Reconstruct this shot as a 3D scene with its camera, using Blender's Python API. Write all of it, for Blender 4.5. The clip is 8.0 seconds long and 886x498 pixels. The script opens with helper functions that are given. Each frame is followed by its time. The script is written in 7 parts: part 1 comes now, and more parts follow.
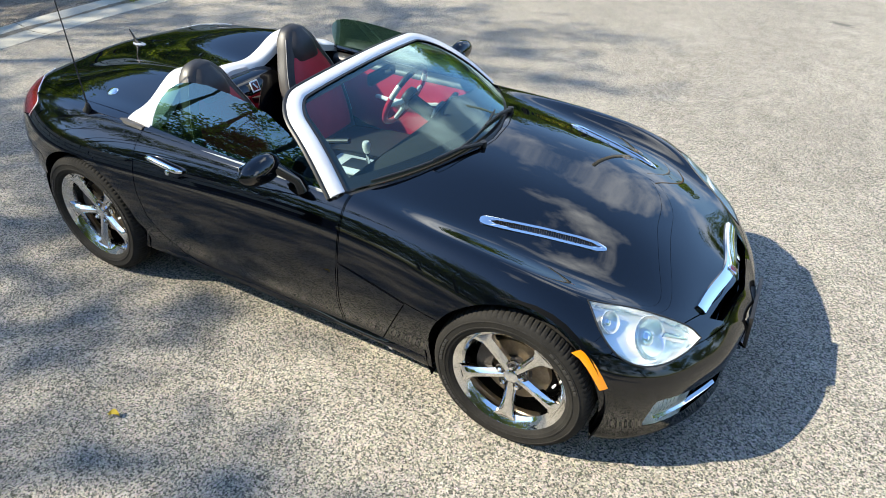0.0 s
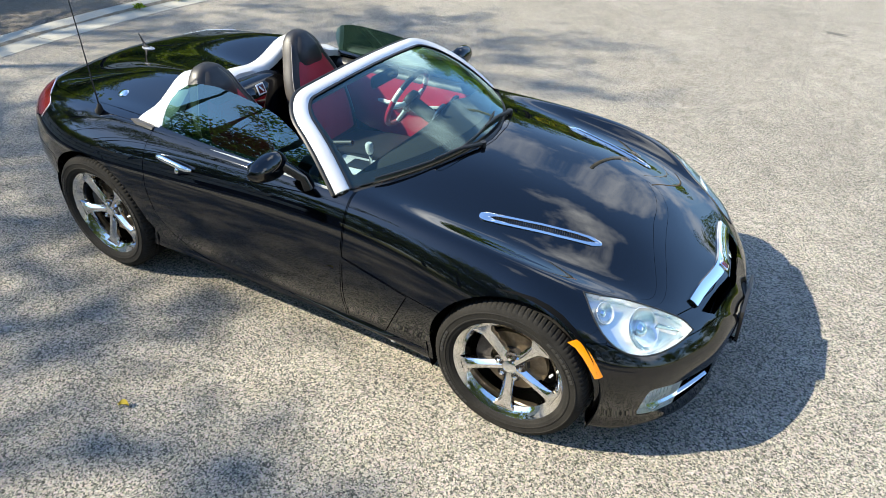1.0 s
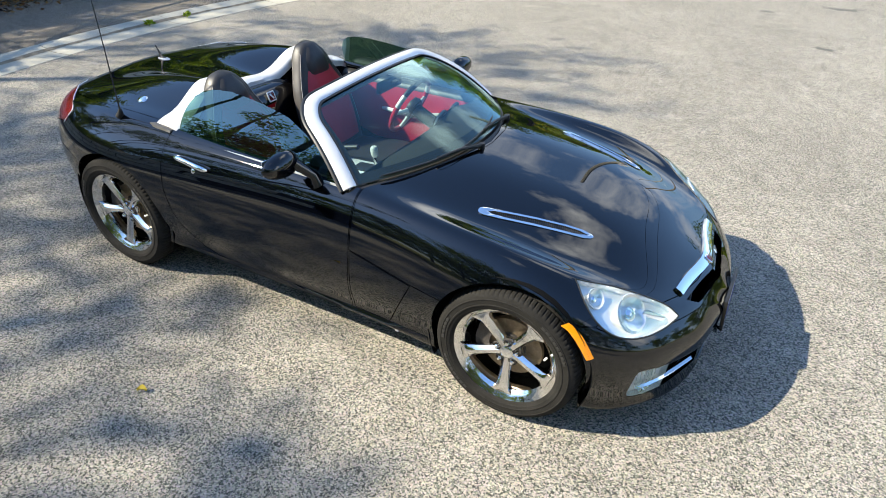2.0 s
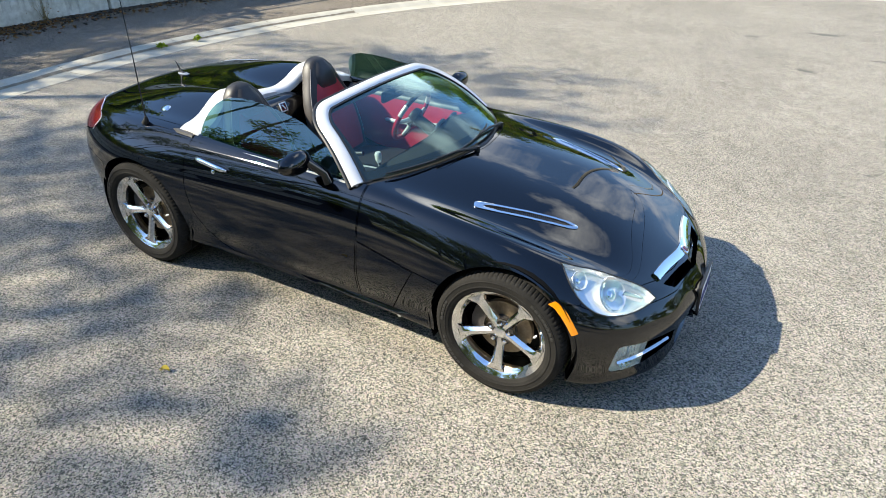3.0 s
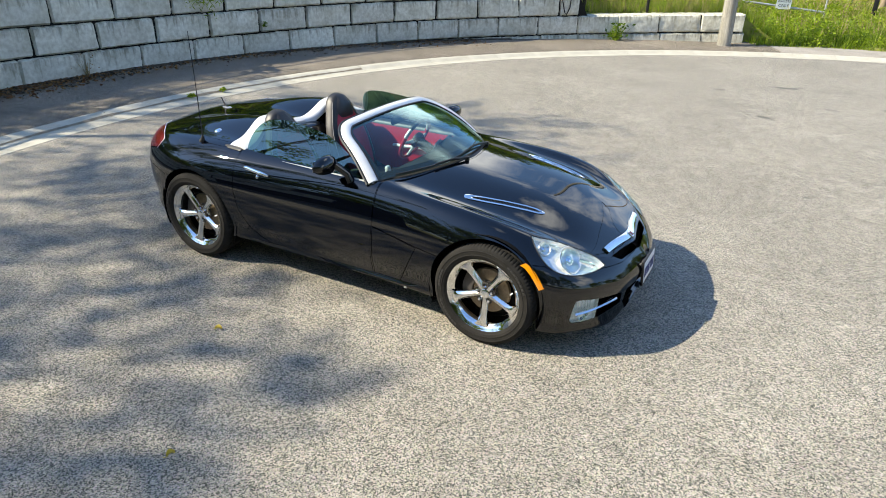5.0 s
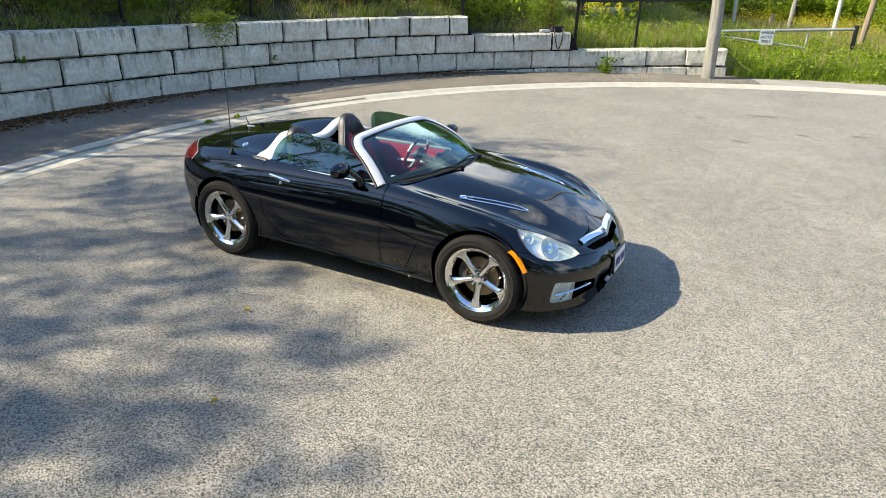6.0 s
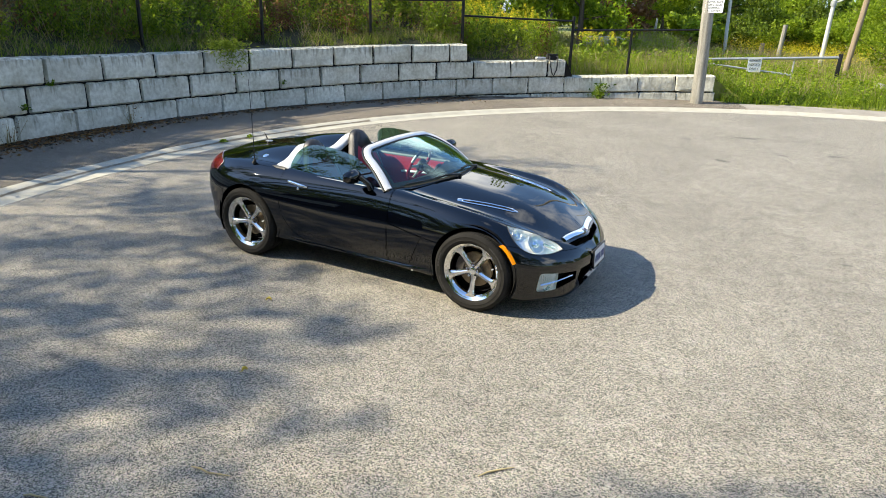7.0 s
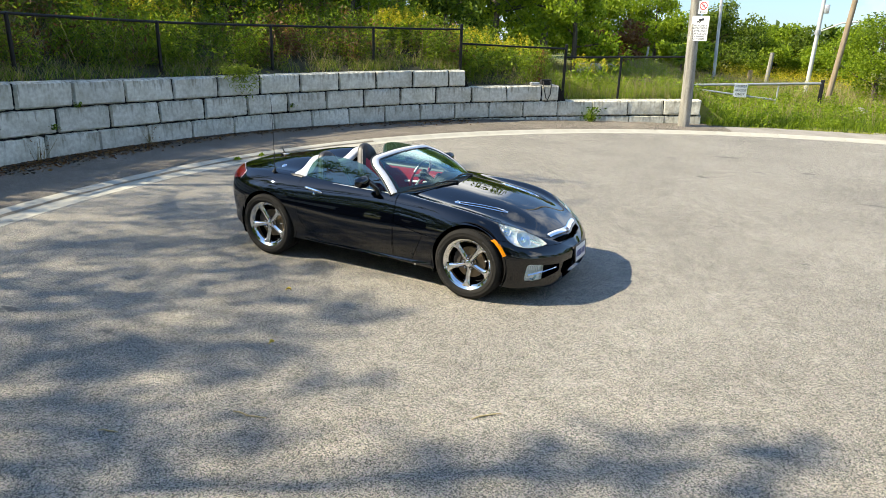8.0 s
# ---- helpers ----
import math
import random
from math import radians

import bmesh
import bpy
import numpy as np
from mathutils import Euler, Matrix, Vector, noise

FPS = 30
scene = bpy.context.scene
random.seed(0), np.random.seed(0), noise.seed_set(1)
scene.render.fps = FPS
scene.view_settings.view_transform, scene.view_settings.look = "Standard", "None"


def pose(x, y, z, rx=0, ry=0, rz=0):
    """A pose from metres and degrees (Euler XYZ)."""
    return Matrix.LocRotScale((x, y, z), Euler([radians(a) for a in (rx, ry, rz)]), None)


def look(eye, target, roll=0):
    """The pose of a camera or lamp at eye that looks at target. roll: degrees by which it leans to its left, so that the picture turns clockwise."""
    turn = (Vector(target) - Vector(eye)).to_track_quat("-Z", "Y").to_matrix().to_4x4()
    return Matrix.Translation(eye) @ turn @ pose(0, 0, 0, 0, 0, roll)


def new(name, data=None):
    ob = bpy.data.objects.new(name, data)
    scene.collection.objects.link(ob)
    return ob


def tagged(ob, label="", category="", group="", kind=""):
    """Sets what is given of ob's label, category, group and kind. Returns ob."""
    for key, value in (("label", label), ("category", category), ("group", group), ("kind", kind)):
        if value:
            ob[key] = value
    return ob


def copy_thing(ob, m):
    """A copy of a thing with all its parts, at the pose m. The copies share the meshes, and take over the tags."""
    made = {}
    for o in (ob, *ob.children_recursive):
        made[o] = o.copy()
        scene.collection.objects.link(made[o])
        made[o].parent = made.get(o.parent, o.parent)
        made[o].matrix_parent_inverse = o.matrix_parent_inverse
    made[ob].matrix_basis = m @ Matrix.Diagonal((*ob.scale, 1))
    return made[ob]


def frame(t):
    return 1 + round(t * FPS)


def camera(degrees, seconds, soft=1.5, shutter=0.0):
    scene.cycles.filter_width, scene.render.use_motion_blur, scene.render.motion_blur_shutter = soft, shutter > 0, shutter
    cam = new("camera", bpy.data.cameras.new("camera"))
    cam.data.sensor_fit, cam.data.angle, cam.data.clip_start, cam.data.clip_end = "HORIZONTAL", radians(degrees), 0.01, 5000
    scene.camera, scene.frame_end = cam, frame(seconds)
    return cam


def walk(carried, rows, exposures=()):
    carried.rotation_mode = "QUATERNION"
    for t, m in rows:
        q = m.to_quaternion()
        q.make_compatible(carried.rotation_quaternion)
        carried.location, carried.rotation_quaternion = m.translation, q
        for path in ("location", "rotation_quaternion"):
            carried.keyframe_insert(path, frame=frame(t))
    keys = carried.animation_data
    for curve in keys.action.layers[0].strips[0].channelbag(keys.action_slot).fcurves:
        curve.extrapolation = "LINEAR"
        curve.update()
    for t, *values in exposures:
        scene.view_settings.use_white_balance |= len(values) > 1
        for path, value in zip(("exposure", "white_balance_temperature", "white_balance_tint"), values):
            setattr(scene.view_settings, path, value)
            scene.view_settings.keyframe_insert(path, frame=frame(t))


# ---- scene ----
cam = camera(68.3, 8.0, soft=0.75)
PATH = [
    (0, (1.82, -2.596, 2.242), (1.053, -1.152, 1.092), 1.6),
    (0.5, (1.847, -2.64, 2.243), (1.072, -1.189, 1.105), 1.7),
    (1, (1.866, -2.697, 2.246), (1.093, -1.237, 1.119), 1.8),
    (1.5, (1.903, -2.773, 2.25), (1.124, -1.302, 1.141), 1.8),
    (3, (2.129, -3.183, 2.262), (1.321, -1.66, 1.248), 1.8),
    (3.5, (2.229, -3.359, 2.265), (1.413, -1.817, 1.288), 1.8),
    (4, (2.376, -3.603, 2.273), (1.545, -2.041, 1.341), 1.7),
    (5.5, (2.782, -4.339, 2.285), (1.921, -2.724, 1.477), 1.7),
    (6, (2.98, -4.693, 2.295), (2.109, -3.06, 1.536), 1.7),
    (6.5, (3.147, -4.985, 2.301), (2.267, -3.34, 1.579), 1.8),
    (7, (3.31, -5.28, 2.308), (2.423, -3.624, 1.623), 1.8),
    (7.5, (3.48, -5.591, 2.308), (2.587, -3.924, 1.658), 1.8),
    (8, (3.691, -5.976, 2.298), (2.792, -4.297, 1.687), 1.8),
]
EXPOSURES = [(0, 1.20, 6830, 7), (1.5, 1.17, 6840, 7), (3.0, 1.12, 6900, 7), (4.0, 1.07, 6950, 7), (5.5, 1.01, 7040, 7), (7.0, 1.00, 7160, 7), (8.0, 1.00, 7210, 7)]
walk(cam, [(t, look(eye, target, roll)) for t, eye, target, roll in PATH], EXPOSURES)

# ---------------------------------------------------------------- light
SUN_TO = Vector((-0.98, -0.70, 1.0)).normalized()
world = bpy.data.worlds.new("world")
scene.world = world
world.use_nodes = True


def build_world():
    nt = world.node_tree
    n, l = nt.nodes, nt.links
    n.clear()
    out = n.new("ShaderNodeOutputWorld")
    bg = n.new("ShaderNodeBackground")
    sky = n.new("ShaderNodeTexSky")
    sky.sky_type = "NISHITA"
    sky.sun_disc = False
    sky.sun_elevation = math.asin(SUN_TO.z)
    sky.sun_rotation = math.atan2(SUN_TO.x, SUN_TO.y)
    sky.air_density, sky.dust_density, sky.ozone_density = 1.0, 0.2, 2.6
    co = n.new("ShaderNodeTexCoord")
    mp = n.new("ShaderNodeMapping")
    mp.inputs["Scale"].default_value = (1.0, 1.0, 1.25)
    mp.inputs["Location"].default_value = (0.35, 0.1, 0.0)
    big = n.new("ShaderNodeTexNoise")
    big.inputs["Scale"].default_value = 1.7
    big.inputs["Detail"].default_value = 9
    big.inputs["Roughness"].default_value = 0.58
    ramp = n.new("ShaderNodeValToRGB")
    ramp.color_ramp.elements[0].position = 0.568
    ramp.color_ramp.elements[1].position = 0.70
    mix = n.new("ShaderNodeMixRGB")
    mix.inputs[2].default_value = (14.0, 14.1, 14.4, 1)
    sep = n.new("ShaderNodeSeparateXYZ")
    haze = n.new("ShaderNodeValToRGB")
    haze.color_ramp.elements[0].position, haze.color_ramp.elements[0].color = 0.02, (0.42, 0.48, 0.62, 1)
    haze.color_ramp.elements[1].position, haze.color_ramp.elements[1].color = 0.32, (1.12, 1.16, 1.22, 1)
    dim = n.new("ShaderNodeMixRGB")
    dim.blend_type = "MULTIPLY"
    dim.inputs[0].default_value = 1.0
    l.new(co.outputs["Generated"], sep.inputs[0])
    l.new(sep.outputs[2], haze.inputs[0])
    l.new(haze.outputs[0], dim.inputs[2])
    l.new(co.outputs["Generated"], mp.inputs["Vector"])
    l.new(mp.outputs[0], big.inputs["Vector"])
    low = n.new("ShaderNodeMapRange")
    low.inputs[1].default_value, low.inputs[2].default_value = 0.0, 0.35
    low.inputs[3].default_value, low.inputs[4].default_value = 0.125, 0.0
    more = n.new("ShaderNodeMath")
    l.new(sep.outputs[2], low.inputs[0])
    l.new(low.outputs[0], more.inputs[0])
    l.new(big.outputs[0], more.inputs[1])
    l.new(more.outputs[0], ramp.inputs[0])
    l.new(ramp.outputs[0], mix.inputs[0])
    clear = n.new("ShaderNodeMixRGB")
    clear.blend_type = "MULTIPLY"
    clear.inputs[0].default_value = 1.0
    clear.inputs[2].default_value = (1.30, 1.43, 1.58, 1)
    l.new(sky.outputs[0], clear.inputs[1])
    l.new(clear.outputs[0], mix.inputs[1])
    l.new(mix.outputs[0], dim.inputs[1])
    l.new(dim.outputs[0], bg.inputs[0])
    bg.inputs[1].default_value = 0.093
    l.new(bg.outputs[0], out.inputs[0])


build_world()
sun_data = bpy.data.lights.new("sun", "SUN")
sun_data.energy = 5.0
sun_data.angle = radians(0.53)
sun_data.color = (1.0, 0.935, 0.805)
sun = new("sun", sun_data)
sun.matrix_world = look(SUN_TO * 60, (0, 0, 0))


# ---------------------------------------------------------------- materials
def principled(name, base, rough=0.5, metal=0.0, coat=0.0, spec=0.5):
    m = bpy.data.materials.new(name)
    m.use_nodes = True
    p = m.node_tree.nodes["Principled BSDF"]
    p.inputs["Base Color"].default_value = (*base, 1)
    p.inputs["Roughness"].default_value = rough
    p.inputs["Metallic"].default_value = metal
    p.inputs["Coat Weight"].default_value = coat
    p.inputs["Coat Roughness"].default_value = 0.015
    p.inputs["Coat IOR"].default_value = 1.60
    p.inputs["Specular IOR Level"].default_value = spec
    return m, m.node_tree.nodes, m.node_tree.links, p


def ramp_of(n, stops):
    r = n.new("ShaderNodeValToRGB")
    e = r.color_ramp.elements
    while len(e) < len(stops):
        e.new(0.5)
    for el, (pos, col) in zip(e, stops):
        el.position = pos
        el.color = (*col, 1)
    return r


def surface(name, dark, light, scale=8.0, fine=120.0, rough=0.6, metal=0.0, bump=0.2, dist=0.004, coat=0.0, per_object=0.0, spec=0.5, stretch=(1, 1, 1)):
    """Two scales of noise between two colours, a fine bump, roughness variation."""
    m, n, l, p = principled(name, light, rough, metal, coat, spec)
    co = n.new("ShaderNodeTexCoord")
    mp = n.new("ShaderNodeMapping")
    mp.inputs["Scale"].default_value = stretch
    l.new(co.outputs["Object"], mp.inputs["Vector"])
    a, b = n.new("ShaderNodeTexNoise"), n.new("ShaderNodeTexNoise")
    a.inputs["Scale"].default_value, b.inputs["Scale"].default_value = scale, fine
    a.inputs["Detail"].default_value, b.inputs["Detail"].default_value = 5, 4
    l.new(mp.outputs[0], a.inputs["Vector"])
    l.new(mp.outputs[0], b.inputs["Vector"])
    add = n.new("ShaderNodeMath")
    add.operation = "MULTIPLY_ADD"
    add.inputs[1].default_value = 0.45
    l.new(b.outputs[0], add.inputs[0])
    half = n.new("ShaderNodeMath")
    half.operation = "MULTIPLY"
    half.inputs[1].default_value = 0.55
    l.new(a.outputs[0], half.inputs[0])
    l.new(half.outputs[0], add.inputs[2])
    r = ramp_of(n, [(0.32, dark), (0.68, light)])
    l.new(add.outputs[0], r.inputs[0])
    last = r.outputs[0]
    if per_object:
        info = n.new("ShaderNodeObjectInfo")
        hsv = n.new("ShaderNodeHueSaturation")
        mr = n.new("ShaderNodeMapRange")
        mr.inputs[3].default_value, mr.inputs[4].default_value = 1 - per_object, 1 + per_object
        l.new(info.outputs["Random"], mr.inputs[0])
        l.new(mr.outputs[0], hsv.inputs["Value"])
        l.new(last, hsv.inputs["Color"])
        last = hsv.outputs[0]
    l.new(last, p.inputs["Base Color"])
    bp = n.new("ShaderNodeBump")
    bp.inputs["Strength"].default_value = bump
    bp.inputs["Distance"].default_value = dist
    l.new(add.outputs[0], bp.inputs["Height"])
    l.new(bp.outputs[0], p.inputs["Normal"])
    return m


def asphalt(name, tones, tint, wear):
    """Worn road: pale aggregate in darker binder, pits, clustered grain, broad stains, relief."""
    m, n, l, p = principled(name, tint, 0.88, spec=0.25)
    co = n.new("ShaderNodeTexCoord")

    def noise_of(scale, detail, rough):
        t = n.new("ShaderNodeTexNoise")
        t.inputs["Scale"].default_value, t.inputs["Detail"].default_value, t.inputs["Roughness"].default_value = scale, detail, rough
        l.new(co.outputs["Object"], t.inputs["Vector"])
        return t

    def times(a, b):
        q = n.new("ShaderNodeMixRGB")
        q.blend_type = "MULTIPLY"
        q.inputs[0].default_value = 1.0
        l.new(a, q.inputs[1])
        l.new(b, q.inputs[2])
        return q.outputs[0]

    stones = n.new("ShaderNodeTexVoronoi")
    stones.inputs["Scale"].default_value = 150
    l.new(co.outputs["Object"], stones.inputs["Vector"])
    grey = n.new("ShaderNodeSeparateColor")
    l.new(stones.outputs["Color"], grey.inputs[0])
    fine, mid, coarse, broad = noise_of(110, 7, 0.87), noise_of(46, 6, 0.85), noise_of(5.5, 6, 0.72), noise_of(0.5, 7, 0.6)
    blend = n.new("ShaderNodeMath")
    blend.operation = "MULTIPLY_ADD"
    blend.inputs[1].default_value = 0.36
    l.new(grey.outputs[0], blend.inputs[0])
    f2 = n.new("ShaderNodeMath")
    f2.operation = "MULTIPLY"
    f2.inputs[1].default_value = 0.64
    l.new(fine.outputs[0], f2.inputs[0])
    l.new(f2.outputs[0], blend.inputs[2])
    r = ramp_of(n, [(0.322, tones[0]), (0.434, tones[1]), (0.545, tones[2]), (0.70, tones[3])])
    l.new(blend.outputs[0], r.inputs[0])
    mr = ramp_of(n, [(0.31, (0.56, 0.56, 0.56)), (0.485, (0.97, 0.97, 0.963)), (0.69, (1.20, 1.195, 1.18))])
    l.new(mid.outputs[0], mr.inputs[0])
    cr = ramp_of(n, [(0.34, (0.84, 0.835, 0.82)), (0.64, (1.10, 1.10, 1.10))])
    l.new(coarse.outputs[0], cr.inputs[0])
    st = ramp_of(n, [(0.34, (wear, wear, wear)), (0.66, (1.02, 1.02, 1.02))])
    l.new(broad.outputs[0], st.inputs[0])
    tone = times(times(times(r.outputs[0], mr.outputs[0]), cr.outputs[0]), st.outputs[0])
    hue = n.new("ShaderNodeMixRGB")
    hue.blend_type = "OVERLAY"
    hue.inputs[0].default_value = 0.10
    l.new(tone, hue.inputs[1])
    l.new(stones.outputs["Color"], hue.inputs[2])
    l.new(hue.outputs[0], p.inputs["Base Color"])
    rise = n.new("ShaderNodeMath")
    rise.operation = "ADD"
    l.new(blend.outputs[0], rise.inputs[0])
    l.new(mid.outputs[0], rise.inputs[1])
    bp = n.new("ShaderNodeBump")
    bp.inputs["Strength"].default_value = 0.45
    bp.inputs["Distance"].default_value = 0.007
    l.new(rise.outputs[0], bp.inputs["Height"])
    l.new(bp.outputs[0], p.inputs["Normal"])
    return m


def pane_material(name, tint, gloss=1.0):
    """Thin glass: tinted see-through sheet with a Fresnel reflection."""
    m = bpy.data.materials.new(name)
    m.use_nodes = True
    n, l = m.node_tree.nodes, m.node_tree.links
    n.clear()
    out = n.new("ShaderNodeOutputMaterial")
    tr = n.new("ShaderNodeBsdfTransparent")
    tr.inputs[0].default_value = (*tint, 1)
    gl = n.new("ShaderNodeBsdfGlossy")
    gl.inputs["Roughness"].default_value = 0.005
    gl.inputs[0].default_value = (0.64, 0.92, 0.95, 1)
    fr = n.new("ShaderNodeFresnel")
    fr.inputs[0].default_value = 1.55
    k = n.new("ShaderNodeMath")
    k.operation = "MULTIPLY"
    k.use_clamp = True
    k.inputs[1].default_value = gloss
    mix = n.new("ShaderNodeMixShader")
    l.new(fr.outputs[0], k.inputs[0])
    l.new(k.outputs[0], mix.inputs[0])
    l.new(tr.outputs[0], mix.inputs[1])
    l.new(gl.outputs[0], mix.inputs[2])
    l.new(mix.outputs[0], out.inputs[0])
    return m


def leaf_material(name, dark, light, trans=0.35):
    m, n, l, p = principled(name, light, 0.55, spec=0.35)
    geo = n.new("ShaderNodeNewGeometry")
    r = ramp_of(n, [(0.0, dark), (1.0, light)])
    l.new(geo.outputs["Random Per Island"], r.inputs[0])
    l.new(r.outputs[0], p.inputs["Base Color"])
    tl = n.new("ShaderNodeBsdfTranslucent")
    l.new(r.outputs[0], tl.inputs[0])
    mix = n.new("ShaderNodeMixShader")
    mix.inputs[0].default_value = trans
    out = n["Material Output"]
    l.new(p.outputs[0], mix.inputs[1])
    l.new(tl.outputs[0], mix.inputs[2])
    l.new(mix.outputs[0], out.inputs[0])
    return m


M = {}
M["paint"] = principled("black_car_paint", (0.0007, 0.0011, 0.0024), 0.5, 0.0, 1.0, 0.0)[0]
M["chrome"] = principled("chrome", (0.86, 0.87, 0.88), 0.05, 1.0)[0]
M["silver"] = surface("silver_paint", (0.62, 0.615, 0.60), (0.72, 0.715, 0.70), 3, 900, 0.40, 0.30, 0.02, 0.0005, coat=0.5)
M["wheel"] = surface("polished_wheel", (0.68, 0.67, 0.65), (0.84, 0.84, 0.83), 14, 70, 0.09, 1.0, 0.03, 0.001)
M["rubber"] = surface("tyre_rubber", (0.009, 0.0085, 0.008), (0.026, 0.0245, 0.022), 9, 160, 0.9, 0, 0.25, 0.002, spec=0.2)
M["bar"] = principled("raised_rubber", (0.022, 0.021, 0.020), 0.8)[0]
M["black"] = surface("black_plastic", (0.006, 0.006, 0.006), (0.014, 0.014, 0.014), 20, 600, 0.5, 0, 0.15, 0.001)
M["trim"] = surface("grey_plastic", (0.035, 0.033, 0.031), (0.07, 0.066, 0.062), 20, 500, 0.45, 0, 0.1, 0.001)
M["seal"] = principled("rubber_seal", (0.012, 0.012, 0.012), 0.45)[0]
M["void"] = principled("dark_cavity", (0.004, 0.004, 0.004), 0.9, spec=0.1)[0]
M["leather"] = surface("black_leather", (0.012, 0.011, 0.011), (0.030, 0.028, 0.027), 16, 260, 0.45, 0, 0.3, 0.002)
M["red"] = surface("red_leather", (0.30, 0.008, 0.020), (0.46, 0.016, 0.040), 10, 260, 0.45, 0, 0.3, 0.002)
M["stitch"] = principled("grey_thread", (0.35, 0.33, 0.31), 0.8)[0]
M["carpet"] = surface("dark_carpet", (0.008, 0.008, 0.009), (0.02, 0.02, 0.02), 30, 500, 0.95, 0, 0.5, 0.003)
M["dash"] = surface("dash_top", (0.012, 0.013, 0.014), (0.026, 0.027, 0.028), 20, 400, 0.6, 0, 0.3, 0.001)
M["windscreen"] = pane_material("windscreen_glass", (0.55, 0.78, 0.77), 1.6)
M["tinted"] = pane_material("side_glass", (0.10, 0.20, 0.13), 2.2)
M["amber"] = principled("amber_lens", (0.80, 0.27, 0.008), 0.14, 0, 0.8)[0]
M["redlens"] = principled("red_lens", (0.15, 0.002, 0.006), 0.25, 0, 0.6)[0]
M["clear"] = pane_material("lamp_lens", (0.96, 0.98, 1.0), 0.9)
M["reflector"] = principled("lamp_reflector", (0.91, 0.92, 0.92), 0.17, 0.70)[0]
M["fogref"] = principled("bright_reflector", (0.90, 0.92, 0.94), 0.32, 0.25)[0]
M["greyhide"] = surface("grey_leather", (0.035, 0.031, 0.030), (0.075, 0.068, 0.064), 14, 260, 0.5, 0, 0.3, 0.002)
M["darkred"] = principled("dark_red_enamel", (0.10, 0.006, 0.008), 0.2, 0, 0.5)[0]
M["white"] = surface("white_enamel", (0.68, 0.69, 0.70), (0.80, 0.80, 0.80), 12, 200, 0.4, 0, 0.05, 0.001)
M["blueink"] = principled("blue_ink", (0.03, 0.05, 0.18), 0.5)[0]
M["ink"] = principled("black_ink", (0.01, 0.01, 0.01), 0.5)[0]
M["redink"] = principled("red_ink", (0.50, 0.015, 0.02), 0.45)[0]
M["disc"] = surface("brake_disc", (0.13, 0.095, 0.06), (0.27, 0.21, 0.14), 12, 90, 0.5, 0.6, 0.1, 0.001)
M["iron"] = surface("cast_iron", (0.02, 0.018, 0.016), (0.06, 0.05, 0.045), 15, 120, 0.75, 0.2, 0.2, 0.002)
M["road"] = asphalt("worn_asphalt", [(0.045, 0.042, 0.036), (0.185, 0.174, 0.147), (0.345, 0.324, 0.274), (0.47, 0.443, 0.376)], (0.3, 0.29, 0.26), 0.80)
M["apron"] = asphalt("dark_asphalt", [(0.028, 0.024, 0.019), (0.130, 0.113, 0.089), (0.25, 0.220, 0.174), (0.45, 0.400, 0.32)], (0.25, 0.23, 0.2), 0.62)
M["kerb"] = surface("pale_concrete", (0.32, 0.30, 0.245), (0.47, 0.445, 0.37), 3.2, 70, 0.9, 0, 0.4, 0.004)
M["dirt"] = surface("dry_brown_dirt", (0.10, 0.082, 0.058), (0.30, 0.255, 0.19), 9, 90, 1.0, 0, 0.6, 0.006)
M["stain"] = surface("oil_stain", (0.045, 0.042, 0.038), (0.17, 0.16, 0.14), 30, 160, 0.9, 0, 0.4, 0.004)


